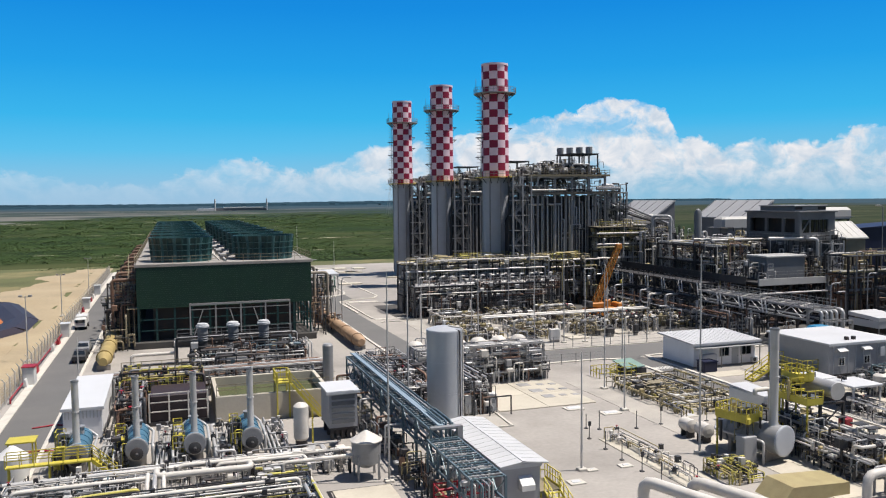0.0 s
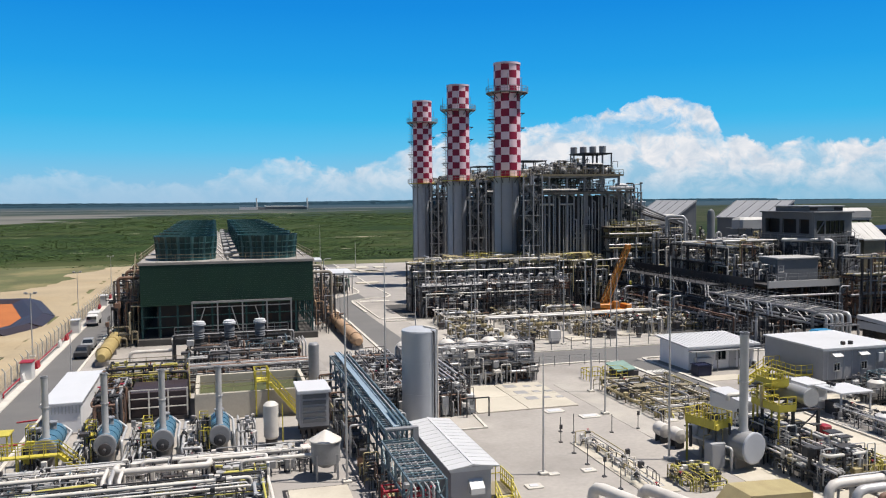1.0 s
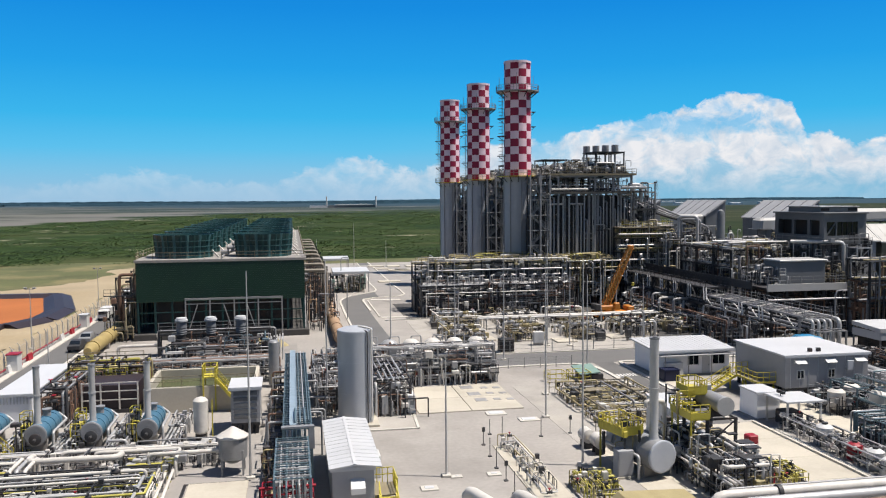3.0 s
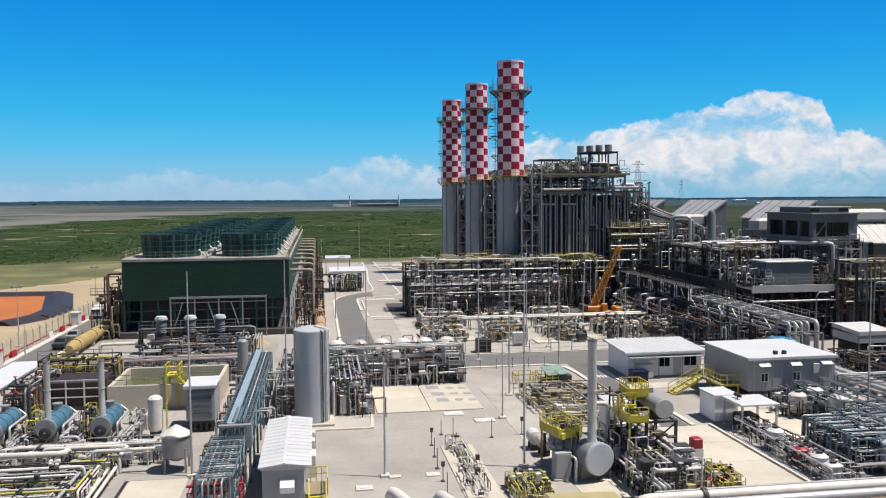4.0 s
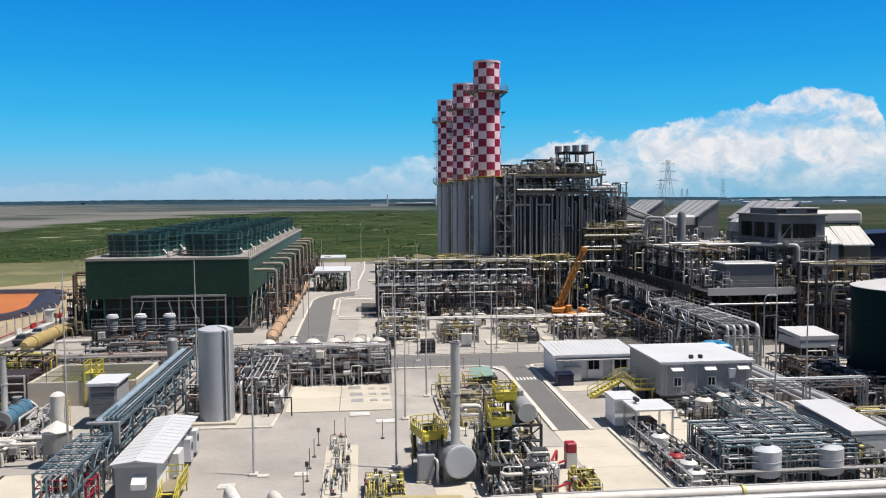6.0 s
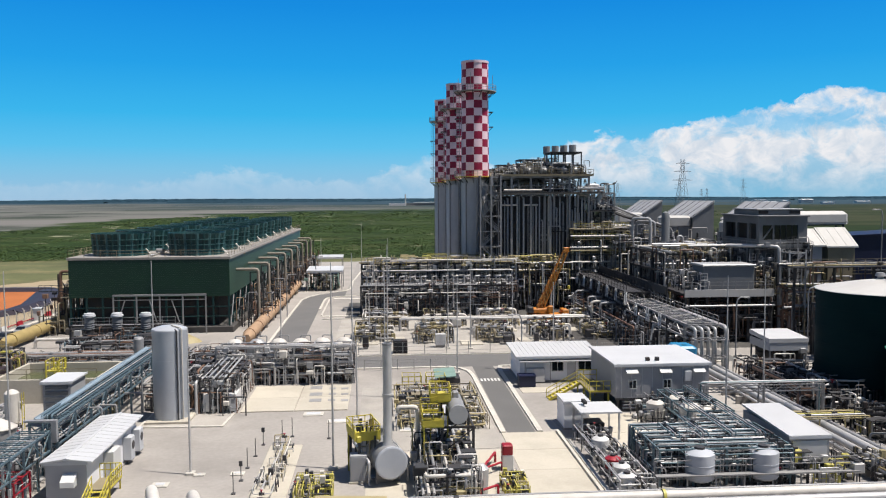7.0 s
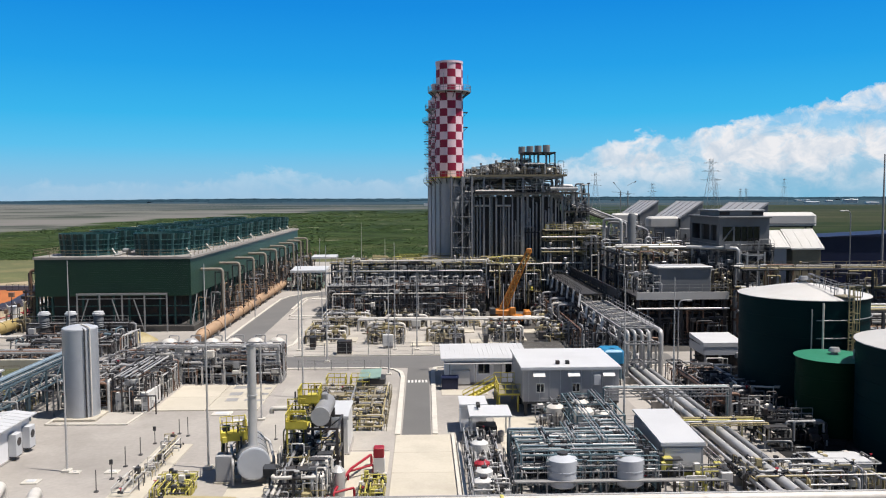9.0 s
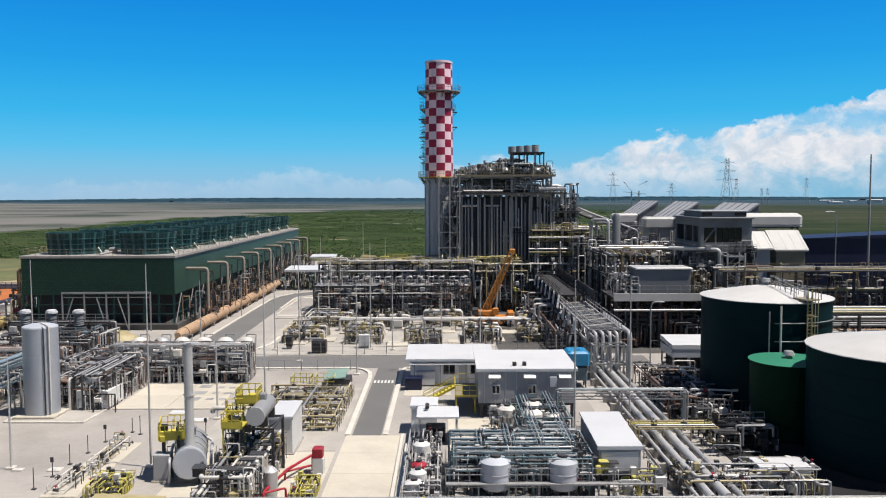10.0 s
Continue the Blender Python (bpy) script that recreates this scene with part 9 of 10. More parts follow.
# low rack north of the basin
nr = thing("pipe_rack", (5, 94, 0), "low grey pipe rack carrying many lines", "pipe rack")
grid_frame(nr, lin(-7.5, 15.5, 7), [92.6, 95.0], [1.6, 2.8], 0.16, "steel")
run(nr, "x", -8.0, 16.0, 92.7, 2.8, (0.1, 0.14, 0.1, 0.16, 0.12), ("silver", "pipe_brown", "silver_dull", "steel"), (True, True), 0.0, 0.2, 61, 0.7)
run(nr, "x", -8.0, 16.0, 92.7, 1.6, (0.14, 0.16, 0.14, 0.16), ("silver_dull", "pipe_brown", "steel_dark"), (True, True), 0.0, 0.3, 62, 0.8)
tangle(nr, -7.5, 15.5, 92.4, 96.5, 2.6, 40, 308, ("silver", "pipe_brown", "steel_dark", "silver_dull"), 0.06, 0.13, 0.6)

# upright circulation pumps
for i, x in enumerate((2.4, 6.3, 10.3)):
    e = thing("circulation_pump", (x, 109.5, 0), "upright grey pump with a white-capped motor on a steel frame", "pump", "circulation pumps")
    part("barrel", MB().lathe((x, 110.3, 0), (x, 110.3, 3.2), ((0, 0.95), (0.3, 0.8), (0.75, 0.8), (0.76, 1.0), (0.82, 1.0), (0.83, 0.6), (1, 0.6)), 16), "steel_dark", e)
    part("motor", MB().lathe((x, 110.3, 3.2), (x, 110.3, 5.1), ((0, 0.5), (0.06, 0.72), (0.12, 0.6), (0.2, 0.72), (0.28, 0.6), (0.36, 0.72), (0.44, 0.6), (0.52, 0.72), (0.9, 0.66), (1, 0.5)), 14), "wall_mid", e)
    part("motor_cap", MB().lathe((x, 110.3, 5.0), (x, 110.3, 5.6), ((0, 0.6), (0.1, 0.86), (0.5, 0.86), (0.55, 0.74), (0.9, 0.7), (1, 0.4)), 18), "wall_lightgrey", e)
    grid_frame(e, [x - 1.3, x + 1.3], [104.6, 107.6], [2.2], 0.16, "steel_dark", brace=True)
    pipe(e, [(x, 109.6, 1.5), (x, 106, 1.5), (x, 106, 0)], 0.45, "silver_dull", 12)
    pipe(e, [(x - 1.2, 104.2, 0), (x - 1.2, 104.2, 1.9), (x + 1.2, 104.2, 1.9), (x + 1.2, 104.2, 0)], 0.14, "silver", 8)
    part("valve_body", MB().lathe((x, 107.4, 1.5), (x, 108.4, 1.5), ((0, 0.7), (0.2, 0.7), (0.25, 0.5), (0.75, 0.5), (0.8, 0.7), (1, 0.7)), 14), "dark", e)
pr = thing("pump_rack", (6.5, 112, 0), "grey steel platform and pipes linking the pumps", "pipe rack")
grid_frame(pr, lin(-0.8, 14.2, 5), [111.6, 113.6], [3.0, 3.6], 0.16, "steel_dark")
clutter(pr, 0.6, 15.2, 103.2, 113.4, 0.0, 3.4, 260, 415, ("steel_dark", "silver_dull", "steel_dark", "silver", "steel_blue", "pipe_brown"), (0.05, 0.12), 2.6)
part("deck", MB().box(-0.8, 111.4, 3.0, 14.2, 113.6, 3.1), "steel_dark", pr)
run(pr, "x", -1.2, 15.0, 111.7, 3.3, (0.14, 0.2, 0.12, 0.16), ("steel_dark", "silver_dull", "steel"), (True, True), 0.0, 0.2, 63)
rail(pr, [(-0.8, 111.4), (14.2, 111.4)], 3.6, "steel")
tangle(pr, 0.8, 14.6, 103.6, 108.8, 2.4, 18, 309, ("silver", "steel_dark", "silver_dull", "steel_dark"), 0.08, 0.18, 0.5)
pipe(pr, [(-6.6, 113.6, 0), (-6.6, 113.6, 1.3), (-1, 113.6, 1.3), (-1, 112.4, 3.0)], 0.24, "pipe_white", 8)
for i in range(5):
    pipe(pr, [(14.4 + 0.4 * i, 106, 0), (14.4 + 0.4 * i, 106, 2.4 + 0.1 * i), (14.4 + 0.4 * i, 111, 2.4 + 0.1 * i), (14.4 + 0.4 * i, 111, 0)], 0.09, "silver", 7)
def heap(name, x, y, lx, ly, h, material, label, seed):
    """A low mound with folds."""
    n, k = 18, 6
    rg = random.Random(seed)
    fold = [rg.uniform(0.86, 1.12) for _ in range(n)]
    v = [(x + lx * fold[i] * (1 - j / k) * math.cos(2 * math.pi * i / n), y + ly * fold[i] * (1 - j / k) * math.sin(2 * math.pi * i / n), h * (1 - (1 - j / k) ** 2.4) * (0.92 + 0.1 * math.sin(i * 2.3 + j))) for j in range(k) for i in range(n)]
    v.append((x, y, h))
    f = [(j * n + i, j * n + (i + 1) % n, (j + 1) * n + (i + 1) % n, (j + 1) * n + i) for j in range(k - 1) for i in range(n)]
    f += [((k - 1) * n + i, (k - 1) * n + (i + 1) % n, k * n) for i in range(n)]
    return solid(name, MB().add(v, f, True), material, label, "tarpaulin")


# rounded mound; the yellow of sunlight on it is put into its colour
heap("tarpaulin_cover", 13.2, 116.4, 3.6, 2.2, 1.5, "pipe_tan", "low yellowish mound beside the tower", 5)

# ---- foreground pipe lines, west ----
fl = thing("pipe_rack", (0, 63, 0), "low white and silver pipe lines on sleepers", "pipe rack")
pipe(fl, [(-2.8, 62.6, 0.1), (-2.8, 62.6, 1.7), (-2.8, 60.9, 1.7), (3.9, 60.7, 1.7), (3.9, 62.0, 1.7), (3.9, 62.0, 0.1)], 0.25, "pipe_white", 10)
pipe(fl, [(-3.3, 62.3, 0.1), (-3.3, 62.3, 1.2), (-12.5, 62.2, 1.2), (-12.5, 62.2, 0.1)], 0.17, "pipe_white", 10)
pipe(fl, [(-13.5, 65.0, 0.9), (5.8, 65.4, 0.9), (5.8, 65.4, 0.1)], 0.2, "silver", 10)
pipe(fl, [(-1.2, 64.5, 0.1), (-1.2, 64.5, 1.2), (12.4, 64.2, 1.2), (12.4, 64.2, 0.1)], 0.18, "pipe_white", 10)
pipe(fl, [(-7.0, 64.2, 0.1), (-7.0, 64.2, 0.8), (12.0, 63.6, 0.8), (12.0, 63.6, 0.1)], 0.11, "silver_dull", 8)
pipe(fl, [(1.6, 63.2, 0.1), (1.6, 63.2, 1.4), (8.2, 63.0, 1.4), (8.2, 60.2, 1.4), (8.2, 60.2, 0.1)], 0.15, "pipe_white", 9)
pipe(fl, [(-9.6, 59.0, 0.1), (-9.6, 59.0, 1.2), (-7.3, 59.7, 1.2), (-4.0, 60.0, 1.2), (-4.0, 60.0, 0.1)], 0.13, "pipe_yellow", 9)
pipe(fl, [(5.0, 60.7, 0.1), (5.0, 60.7, 1.0), (7.2, 60.6, 1.0), (7.2, 60.6, 0.1)], 0.1, "pipe_yellow", 9)
part("header", MB().lathe((-1.9, 58.1, 1.25), (3.1, 57.8, 1.25), ((0, 0.2), (0.03, 0.4), (0.86, 0.4), (0.86, 0.5), (0.89, 0.5), (0.89, 0.4), (0.97, 0.4), (1, 0.2)), 16), "pipe_white", fl)
part("flange", MB().cyl((1.9, 57.87, 1.25), (2.3, 57.85, 1.25), 0.46, 16), "pipe_yellow", fl)
for x in lin(-13, 11, 8):
    part("sleeper", MB().box(x - 0.15, 62.0, 0, x + 0.15, 65.9, 0.3).box(x - 0.08, 63.8, 0.3, x + 0.08, 64.0, 0.9).box(x - 0.08, 62.1, 0.3, x + 0.08, 62.3, 0.95), "concrete_grey", fl)
for k, x in enumerate((-3.4, -2.9, -2.3)):
    pipe(fl, [(x, 58.6, 0.1), (x, 58.6, 1.7), (x, 61.9, 1.7), (x, 61.9, 0.1)], 0.15, "silver" if k % 2 else "pipe_white", 9)
for k in range(2):
    pipe(fl, [(7.8 + 0.5 * k, 47.0, 0.1), (7.8 + 0.5 * k, 47.0, 0.8), (7.6 + 0.5 * k, 59.6, 0.8), (7.6 + 0.5 * k, 59.6, 0.1)], 0.13, "pipe_white", 8)
tangle(fl, -13, 11.6, 61.6, 66.4, 1.3, 16, 310, ("silver", "pipe_white", "silver_dull", "steel_dark"), 0.05, 0.1, 0.5)
clutter(fl, 3.6, 8.0, 56.6, 62.6, 0.0, 1.6, 110, 411, ("steel_dark", "silver_dull", "silver", "steel_dark", "pipe_yellow", "pipe_white"), (0.03, 0.07), 1.6)
clutter(fl, -12.5, -4.2, 59.4, 64.0, 0.0, 1.2, 150, 412, ("steel_dark", "silver", "silver_dull", "steel_blue", "pipe_white"), (0.03, 0.07), 2.4)
clutter(fl, -3.6, 11.5, 61.4, 66.0, 0.0, 1.5, 120, 413, ("steel_dark", "silver", "silver_dull", "pipe_white"), (0.03, 0.06), 1.8)
fk = thing("process_skid", (0, 54, 0), "crowded skid of white, blue and yellow pipes", "pipework")
grid_frame(fk, lin(-11.5, 7.5, 5), [49.5, 53.2, 57.0], [1.5, 2.1], 0.11, "steel_dark")
run(fk, "x", -12, 7, 50.0, 1.5, (0.12, 0.16, 0.1, 0.14, 0.1), ("pipe_yellow", "silver", "pipe_white", "steel_blue"), (True, True), 0.0, 0.5, 73, 0.9)
run(fk, "x", -12, 7, 54.0, 2.0, (0.14, 0.1, 0.2), ("pipe_white", "silver", "pipe_white"), (True, True), 0.0, 0.6, 74, 0.9)
tangle(fk, -12, 7.5, 47.5, 57.4, 2.0, 60, 311, ("silver", "pipe_white", "silver_dull", "steel_blue", "pipe_yellow", "steel_dark"), 0.05, 0.12, 0.7)
clutter(fk, -12, 7.5, 48, 57.4, 0.0, 2.0, 260, 414, ("steel_dark", "silver", "silver_dull", "steel_dark", "pipe_white", "pipe_yellow"), (0.03, 0.07), 2.0)
for k in range(6):
    pump(fk, (-10 + 3.4 * k, 48.6, 0.03), 0.8, 90, "dark")
pad("pavement_pad", 9.4, 46.5, 13.9, 57.8, 0.16, "concrete", "pale concrete pad with a dark edge round it")
# dark strip along the west and north edges of the pad
solid("drain_channel", MB().box(9.05, 46.5, 0.02, 9.3, 58.1, 0.06).box(9.3, 57.85, 0.02, 14.0, 58.1, 0.06), "dark", "dark strip along the edge of the pad", "drain", "structure")
yw = thing("walkway", (-8, 66.8, 0), "yellow steel crossover walkway above the pipes", "walkway")
part("deck", MB().box(-13.6, 66.6, 1.6, -7.6, 67.4, 1.7), "yellow", yw)
rail(yw, [(-13.6, 66.6), (-7.6, 66.6)], 1.7, "yellow", 1.0, 0.9)
rail(yw, [(-13.6, 67.4), (-7.6, 67.4)], 1.7, "yellow", 1.0, 0.9)
stair(yw, (-5.8, 67.0, 0), (-7.6, 67.0, 1.7), 0.8, "yellow")
for x in (-13.4, -10.6, -7.8):
    for y in (66.7, 67.3):
        post(yw, x, y, 0, 1.6, 0.1, "yellow", "leg")
wh = thing("white_silo", (-13.6, 68.8, 0), "squat white tank with a conical top", "tank")
part("shell", MB().lathe((-13.6, 69.6, 0), (-13.6, 69.6, 2.6), ((0, 1.2), (0.7, 1.2), (1, 0.2)), 18), "white", wh)

# ---- yard pieces ----
yp = thing("standpipes", (35.8, 57, 0), "row of capped stub pipes with valves in the yard", "pipework")
for i in range(5):
    y = 50.5 + 2.4 * i
    pipe(yp, [(35.4 + 0.05 * i, y, 0), (35.4 + 0.05 * i, y, 0.55), (35.4 + 0.05 * i, y + 2.0, 0.55), (35.4 + 0.05 * i, y + 2.0, 0)], 0.07, "pipe_tan" if i % 2 else "silver", 7)
tangle(yp, 34.8, 36.6, 50, 62.5, 1.0, 7, 312, ("silver", "pipe_tan", "silver_dull", "pipe_white"), 0.04, 0.07, 0.5, 0.3)
part("slab", MB().bbox(34.4, 49.5, 0, 37.2, 62.8, 0.08, 0.02), "concrete", yp)
for i, (x, y, h) in enumerate(((33.3, 54.0, 1.6), (33.3, 57.0, 1.7), (33.5, 60.0, 1.6), (33.7, 63.2, 1.6), (36.0, 65.5, 1.8), (39.4, 64.6, 1.7), (42.3, 65.0, 1.7), (44.4, 64.0, 1.4), (33.2, 51.2, 1.7), (47.0, 64.4, 1.3), (35.0, 66.2, 1.4))):
    e = thing("marker_post", (x, y, 0), "thin steel marker post on a small base", "post", "marker posts")
    part("pole", MB().cyl((x, y, 0.08), (x, y, h), 0.035, 6), "steel_dark", e)
    part("base", MB().bbox(x - 0.16, y - 0.16, 0, x + 0.16, y + 0.16, 0.1, 0.03), "steel_dark", e)
    if i % 3 == 0:
        part("plate", MB().box(x - 0.14, y - 0.06, h - 0.4, x + 0.14, y - 0.04, h), "steel_dark", e)
for i, (x, y) in enumerate(((42.6, 60.0), (43.0, 58.2))):
    e = thing("pale_tank", (x, y, 0), "small pale grey horizontal tank on legs", "tank")
    part("shell", MB().lathe((x - 0.3, y, 1.1), (x - 0.3, y + 1.5, 1.1), ((0, 0.25), (0.08, 0.6), (0.92, 0.6), (1, 0.25)), 14), "pipe_white", e)
    part("leg", MB().box(x - 0.7, y + 0.3, 0, x + 0.1, y + 0.45, 0.7), "steel_dark", e)
    part("leg", MB().box(x - 0.7, y + 1.1, 0, x + 0.1, y + 1.25, 0.7), "steel_dark", e)

# ---- large foreground lines across the south ----
sl = thing("pipe_rack", (72, 42, 0), "large white insulated pipes on low steel stands", "pipe rack")
for y, r, z, m, x in ((43.0, 0.34, 1.63, "pipe_white", 44.5), (41.6, 0.32, 1.63, "silver", 45.5), (43.8, 0.1, 1.95, "silver_dull", 46.0), (40.6, 0.2, 1.63, "pipe_brown", 46.5)):
    pipe(sl, [(x, y, 0), (x, y, z + r), (112, y, z + r), (112, y, 0)], r, m, 12)
for x in lin(47, 110, 13):
    part("stand", MB().box(x - 0.12, 40.2, 1.45, x + 0.12, 44.0, 1.62).box(x - 0.1, 40.3, 0, x + 0.1, 40.5, 1.45).box(x - 0.1, 43.6, 0, x + 0.1, 43.8, 1.45), "steel", sl)
part("flange", MB().cyl((49.0, 43.0, 1.97), (49.3, 43.0, 1.97), 0.46, 16), "steel_dark", sl)
part("flange", MB().cyl((63.0, 43.0, 1.97), (63.2, 43.0, 1.97), 0.44, 16), "pipe_yellow", sl)
be = thing("large_pipe", (30, 44, 0), "two large pale elbowed pipes", "pipe", "elbowed pipes")
for x, y in ((28.6, 46.4), (31.6, 45.2)):
    pipe(be, [(x, y, 0), (x, y, 2.4), (x + 3.2, y - 9.5, 2.4), (x + 3.2, y - 9.5, 0)], 0.4, "pipe_white", 14)
hd = thing("tan_enclosure", (41, 46, 0), "tan sheet pipe enclosure with a sloped end", "enclosure")
part("body", MB().add([(38.6, 44.6, 0), (44.6, 44.6, 0), (44.6, 47.4, 0), (38.6, 47.4, 0), (39.6, 44.6, 1.1), (44.6, 44.6, 0.9), (44.6, 47.4, 0.9), (39.6, 47.4, 1.1)],
     [(3, 2, 1, 0), (4, 5, 6, 7), (0, 1, 5, 4), (1, 2, 6, 5), (2, 3, 7, 6), (3, 0, 4, 7)]), "pipe_tan", hd)
for nm, x0, x1, y0, y1, sd in (("yellow_skid", 37.8, 40.6, 48.8, 52.4, 318), ("yellow_skid", 53.2, 55.0, 48.2, 51.6, 319)):
    q = thing(nm, ((x0 + x1) / 2, (y0 + y1) / 2, 0), "low skid of thin yellow pipes", "pipework")
    run(q, "y", y0, y1, x0, 0.7, (0.05, 0.06, 0.05, 0.06, 0.05), ("pipe_yellow", "pipe_tan"), (True, True), 0.0, 0.28, sd)
    tangle(q, x0, x1, y0, y1, 1.2, 12, sd, ("pipe_yellow", "pipe_tan", "pipe_yellow"), 0.04, 0.07, 0.4, 0.3)
# ---- east chemical skid ----
ch = thing("process_skid", (72, 57, 0), "dense blue-grey and silver pipe deck over small vessels", "pipework")
grid_frame(ch, lin(65.2, 75.6, 4), [49.8, 53.2, 56.4], [1.9, 2.9], 0.13, "steel_teal", 0.11)
grid_frame(ch, [71.4, 75.6], [60.4, 64.4, 68.4], [1.9, 2.9], 0.13, "steel_teal", 0.11)
for k in range(4):
    run(ch, "x", 64.8 if k < 3 else 71.0, 74.8, 50.4 + 2.3 * k, 2.9, (0.07, 0.1, 0.06, 0.12, 0.08), ("steel_blue", "silver_dull", "steel_teal", "steel_blue", "silver"), (k % 2 == 0, True), 0.0, 0.26, 80 + k, 0.6)
    run(ch, "x", 64.8 if k < 3 else 71.0, 74.8, 50.4 + 2.3 * k, 1.9, (0.08, 0.1, 0.08, 0.1), ("silver_dull", "steel_teal", "steel_dark"), (True, False), 0.0, 0.34, 90 + k, 0.6)
for k in range(4):
    run(ch, "y", 52.0, (56.0, 57.5, 67.5, 68.5)[k], 67.0 + 2.3 * k, 3.25, (0.07, 0.09, 0.07), ("steel_teal", "silver_dull", "steel_blue"), (True, True), 0.0, 0.16, 100 + k, 0.5)
tangle(ch, 70.6, 75.8, 57.5, 69.5, 2.3, 34, 321, ("silver", "silver_dull", "steel_teal", "steel_dark", "steel_dark"), 0.04, 0.09, 0.5)
clutter(ch, 68.8, 75.8, 64.8, 69.5, 0.0, 2.4, 130, 421, ("steel_dark", "silver_dull", "steel_teal", "silver", "steel_dark"), (0.03, 0.06), 1.8)
tangle(ch, 65.2, 75.4, 49.4, 57.0, 2.9, 50, 314, ("silver", "silver_dull", "steel_teal", "steel_dark", "steel_dark"), 0.04, 0.09, 0.5)
clutter(ch, 64.8, 75.6, 49.2, 57.4, 0.0, 3.1, 300, 416, ("steel_dark", "silver_dull", "steel_teal", "silver", "steel_dark", "steel_blue"), (0.03, 0.07), 2.4)
clutter(ch, 76, 80.6, 48.8, 52.6, 0.0, 2.2, 60, 417, ("steel_dark", "silver_dull", "pipe_yellow", "silver"), (0.03, 0.07), 1.6)
rail(ch, [(64.6, 49.4), (64.6, 57.2)], 0.03, "steel", 1.2, 1.3)
rail(ch, [(64.6, 49.2), (80.4, 49.2), (80.4, 56)], 1.2, "steel", 1.0, 1.6)
part("edge_walk", MB().box(64.6, 48.7, 1.1, 80.4, 49.3, 1.2), "steel", ch)
for x in lin(64.8, 80.2, 7):
    post(ch, x, 48.9, 0, 1.1, 0.1, "steel", "leg")


def pot(x, y, r, h, material, label, name="upright_tank", legs=True, group=""):
    e = thing(name, (x, y, 0), label, "tank", group)
    z = 0.5 if legs else 0.0
    part("shell", MB().lathe((x, y, z), (x, y, h), ((0, r * 0.8), (0.08, r), (0.86, r), (0.95, r * 0.7), (1, r * 0.25)), 18), material, e)
    part("band", MB().lathe((x, y, z + (h - z) * 0.5), (x, y, z + (h - z) * 0.5 + 0.08), ((0, r + 0.03), (1, r + 0.03)), 18), material, e)
    part("lid", MB().cyl((x, y, h - 0.06), (x, y, h + 0.14), r * 0.35, 12), "steel_dark", e)
    if legs:
        for a in range(3):
            c, s = math.cos(a * 2.1), math.sin(a * 2.1)
            part("leg", MB().beam((x + r * 0.75 * c, y + r * 0.75 * s, 0), (x + r * 0.75 * c, y + r * 0.75 * s, 0.9), 0.12), "steel_dark", e)
    return e


for x, y, r, h in ((70.4, 66.1, 0.85, 2.5), (73.0, 67.4, 0.85, 2.6), (72.4, 62.6, 0.9, 3.1), (74.4, 64.2, 0.8, 2.4)):
    pot(x, y, r, h, "pipe_white", "pale upright dosing tank among pipes", group="dosing tanks")
for x in (68.3, 73.3):
    pot(x, 49.9, 1.15, 2.9, "tank_grey", "wide pale grey vessel with a domed top", "grey_vessel", True, "grey vessels")
for x, y, r, h in ((62.6, 57.0, 0.72, 1.9), (62.5, 50.6, 0.66, 1.7), (62.3, 48.6, 0.74, 1.6)):
    pot(x, y, r, h, "white", "small white plastic chemical tank", "chemical_tank", False, "chemical tanks")
pot(62.5, 53.0, 0.62, 1.5, "red", "small red upright tank", "red_tank", False)
lx = thing("process_skid", (63, 54, 0), "thin pipes and pumps round the chemical tanks", "pipework")
tangle(lx, 61.4, 64.2, 47.5, 62, 1.4, 26, 315, ("silver", "silver_dull", "steel_dark", "silver"), 0.04, 0.09, 0.6, 0.3)
kerb([(61.0, 47.6), (61.0, 62.2), (64.3, 62.2)], 0.3, 0.2)
kerb([(60.6, 44), (60.6, 64.9)], 0.25, 0.2)

# ---- east pipe ways ----
ep = thing("pipe_way", (84, 70, 0), "large silver pipes on sleepers running north", "pipe")
for i, (x, r, m) in enumerate(((83.2, 0.3, "silver"), (84.3, 0.36, "silver"), (85.4, 0.24, "silver_dull"), (82.4, 0.14, "silver"))):
    pipe(ep, [(x, 46.0, 0.8 + r), (x, 92.0 - i, 0.8 + r), (x + 2.4, 98.0 - i, 0.8 + r), (x + 2.4, 98.0 - i, 0)], r, m, 12)
for y in lin(47, 92, 12):
    part("sleeper", MB().box(81.6, y - 0.2, 0, 86.4, y + 0.2, 0.8), "concrete_grey", ep)
tg = thing("pipe_gantry", (84, 67, 0), "slim grey steel truss gantry over the pipes", "gantry")
grid_frame(tg, [75.2, 81.2, 87.2], [66.2, 67.4], [3.1, 3.7], 0.12, "steel")
for k, x in enumerate(lin(75.2, 87.2, 12)[:-1]):
    part("brace", MB().beam((x, 66.2, 3.1 if k % 2 else 3.7), (x + 1, 66.2, 3.7 if k % 2 else 3.1), 0.07), "steel", tg)
run(tg, "x", 75.0, 87.4, 66.4, 3.76, (0.1, 0.12, 0.1), ("silver_dull", "steel_teal", "silver"), (True, True), 0.0, 0.2, 110)
bc = thing("blue_tank", (80.2, 83.8, 0), "bright blue plastic water tank on a stand", "tank")
part("shell", MB().bbox(78.6, 83.0, 2.7, 81.2, 86.2, 4.3, 0.25), "blue", bc)
part("lower_tank", MB().bbox(78.9, 83.3, 0.9, 81.0, 85.9, 2.5, 0.15), "steel_blue", bc)
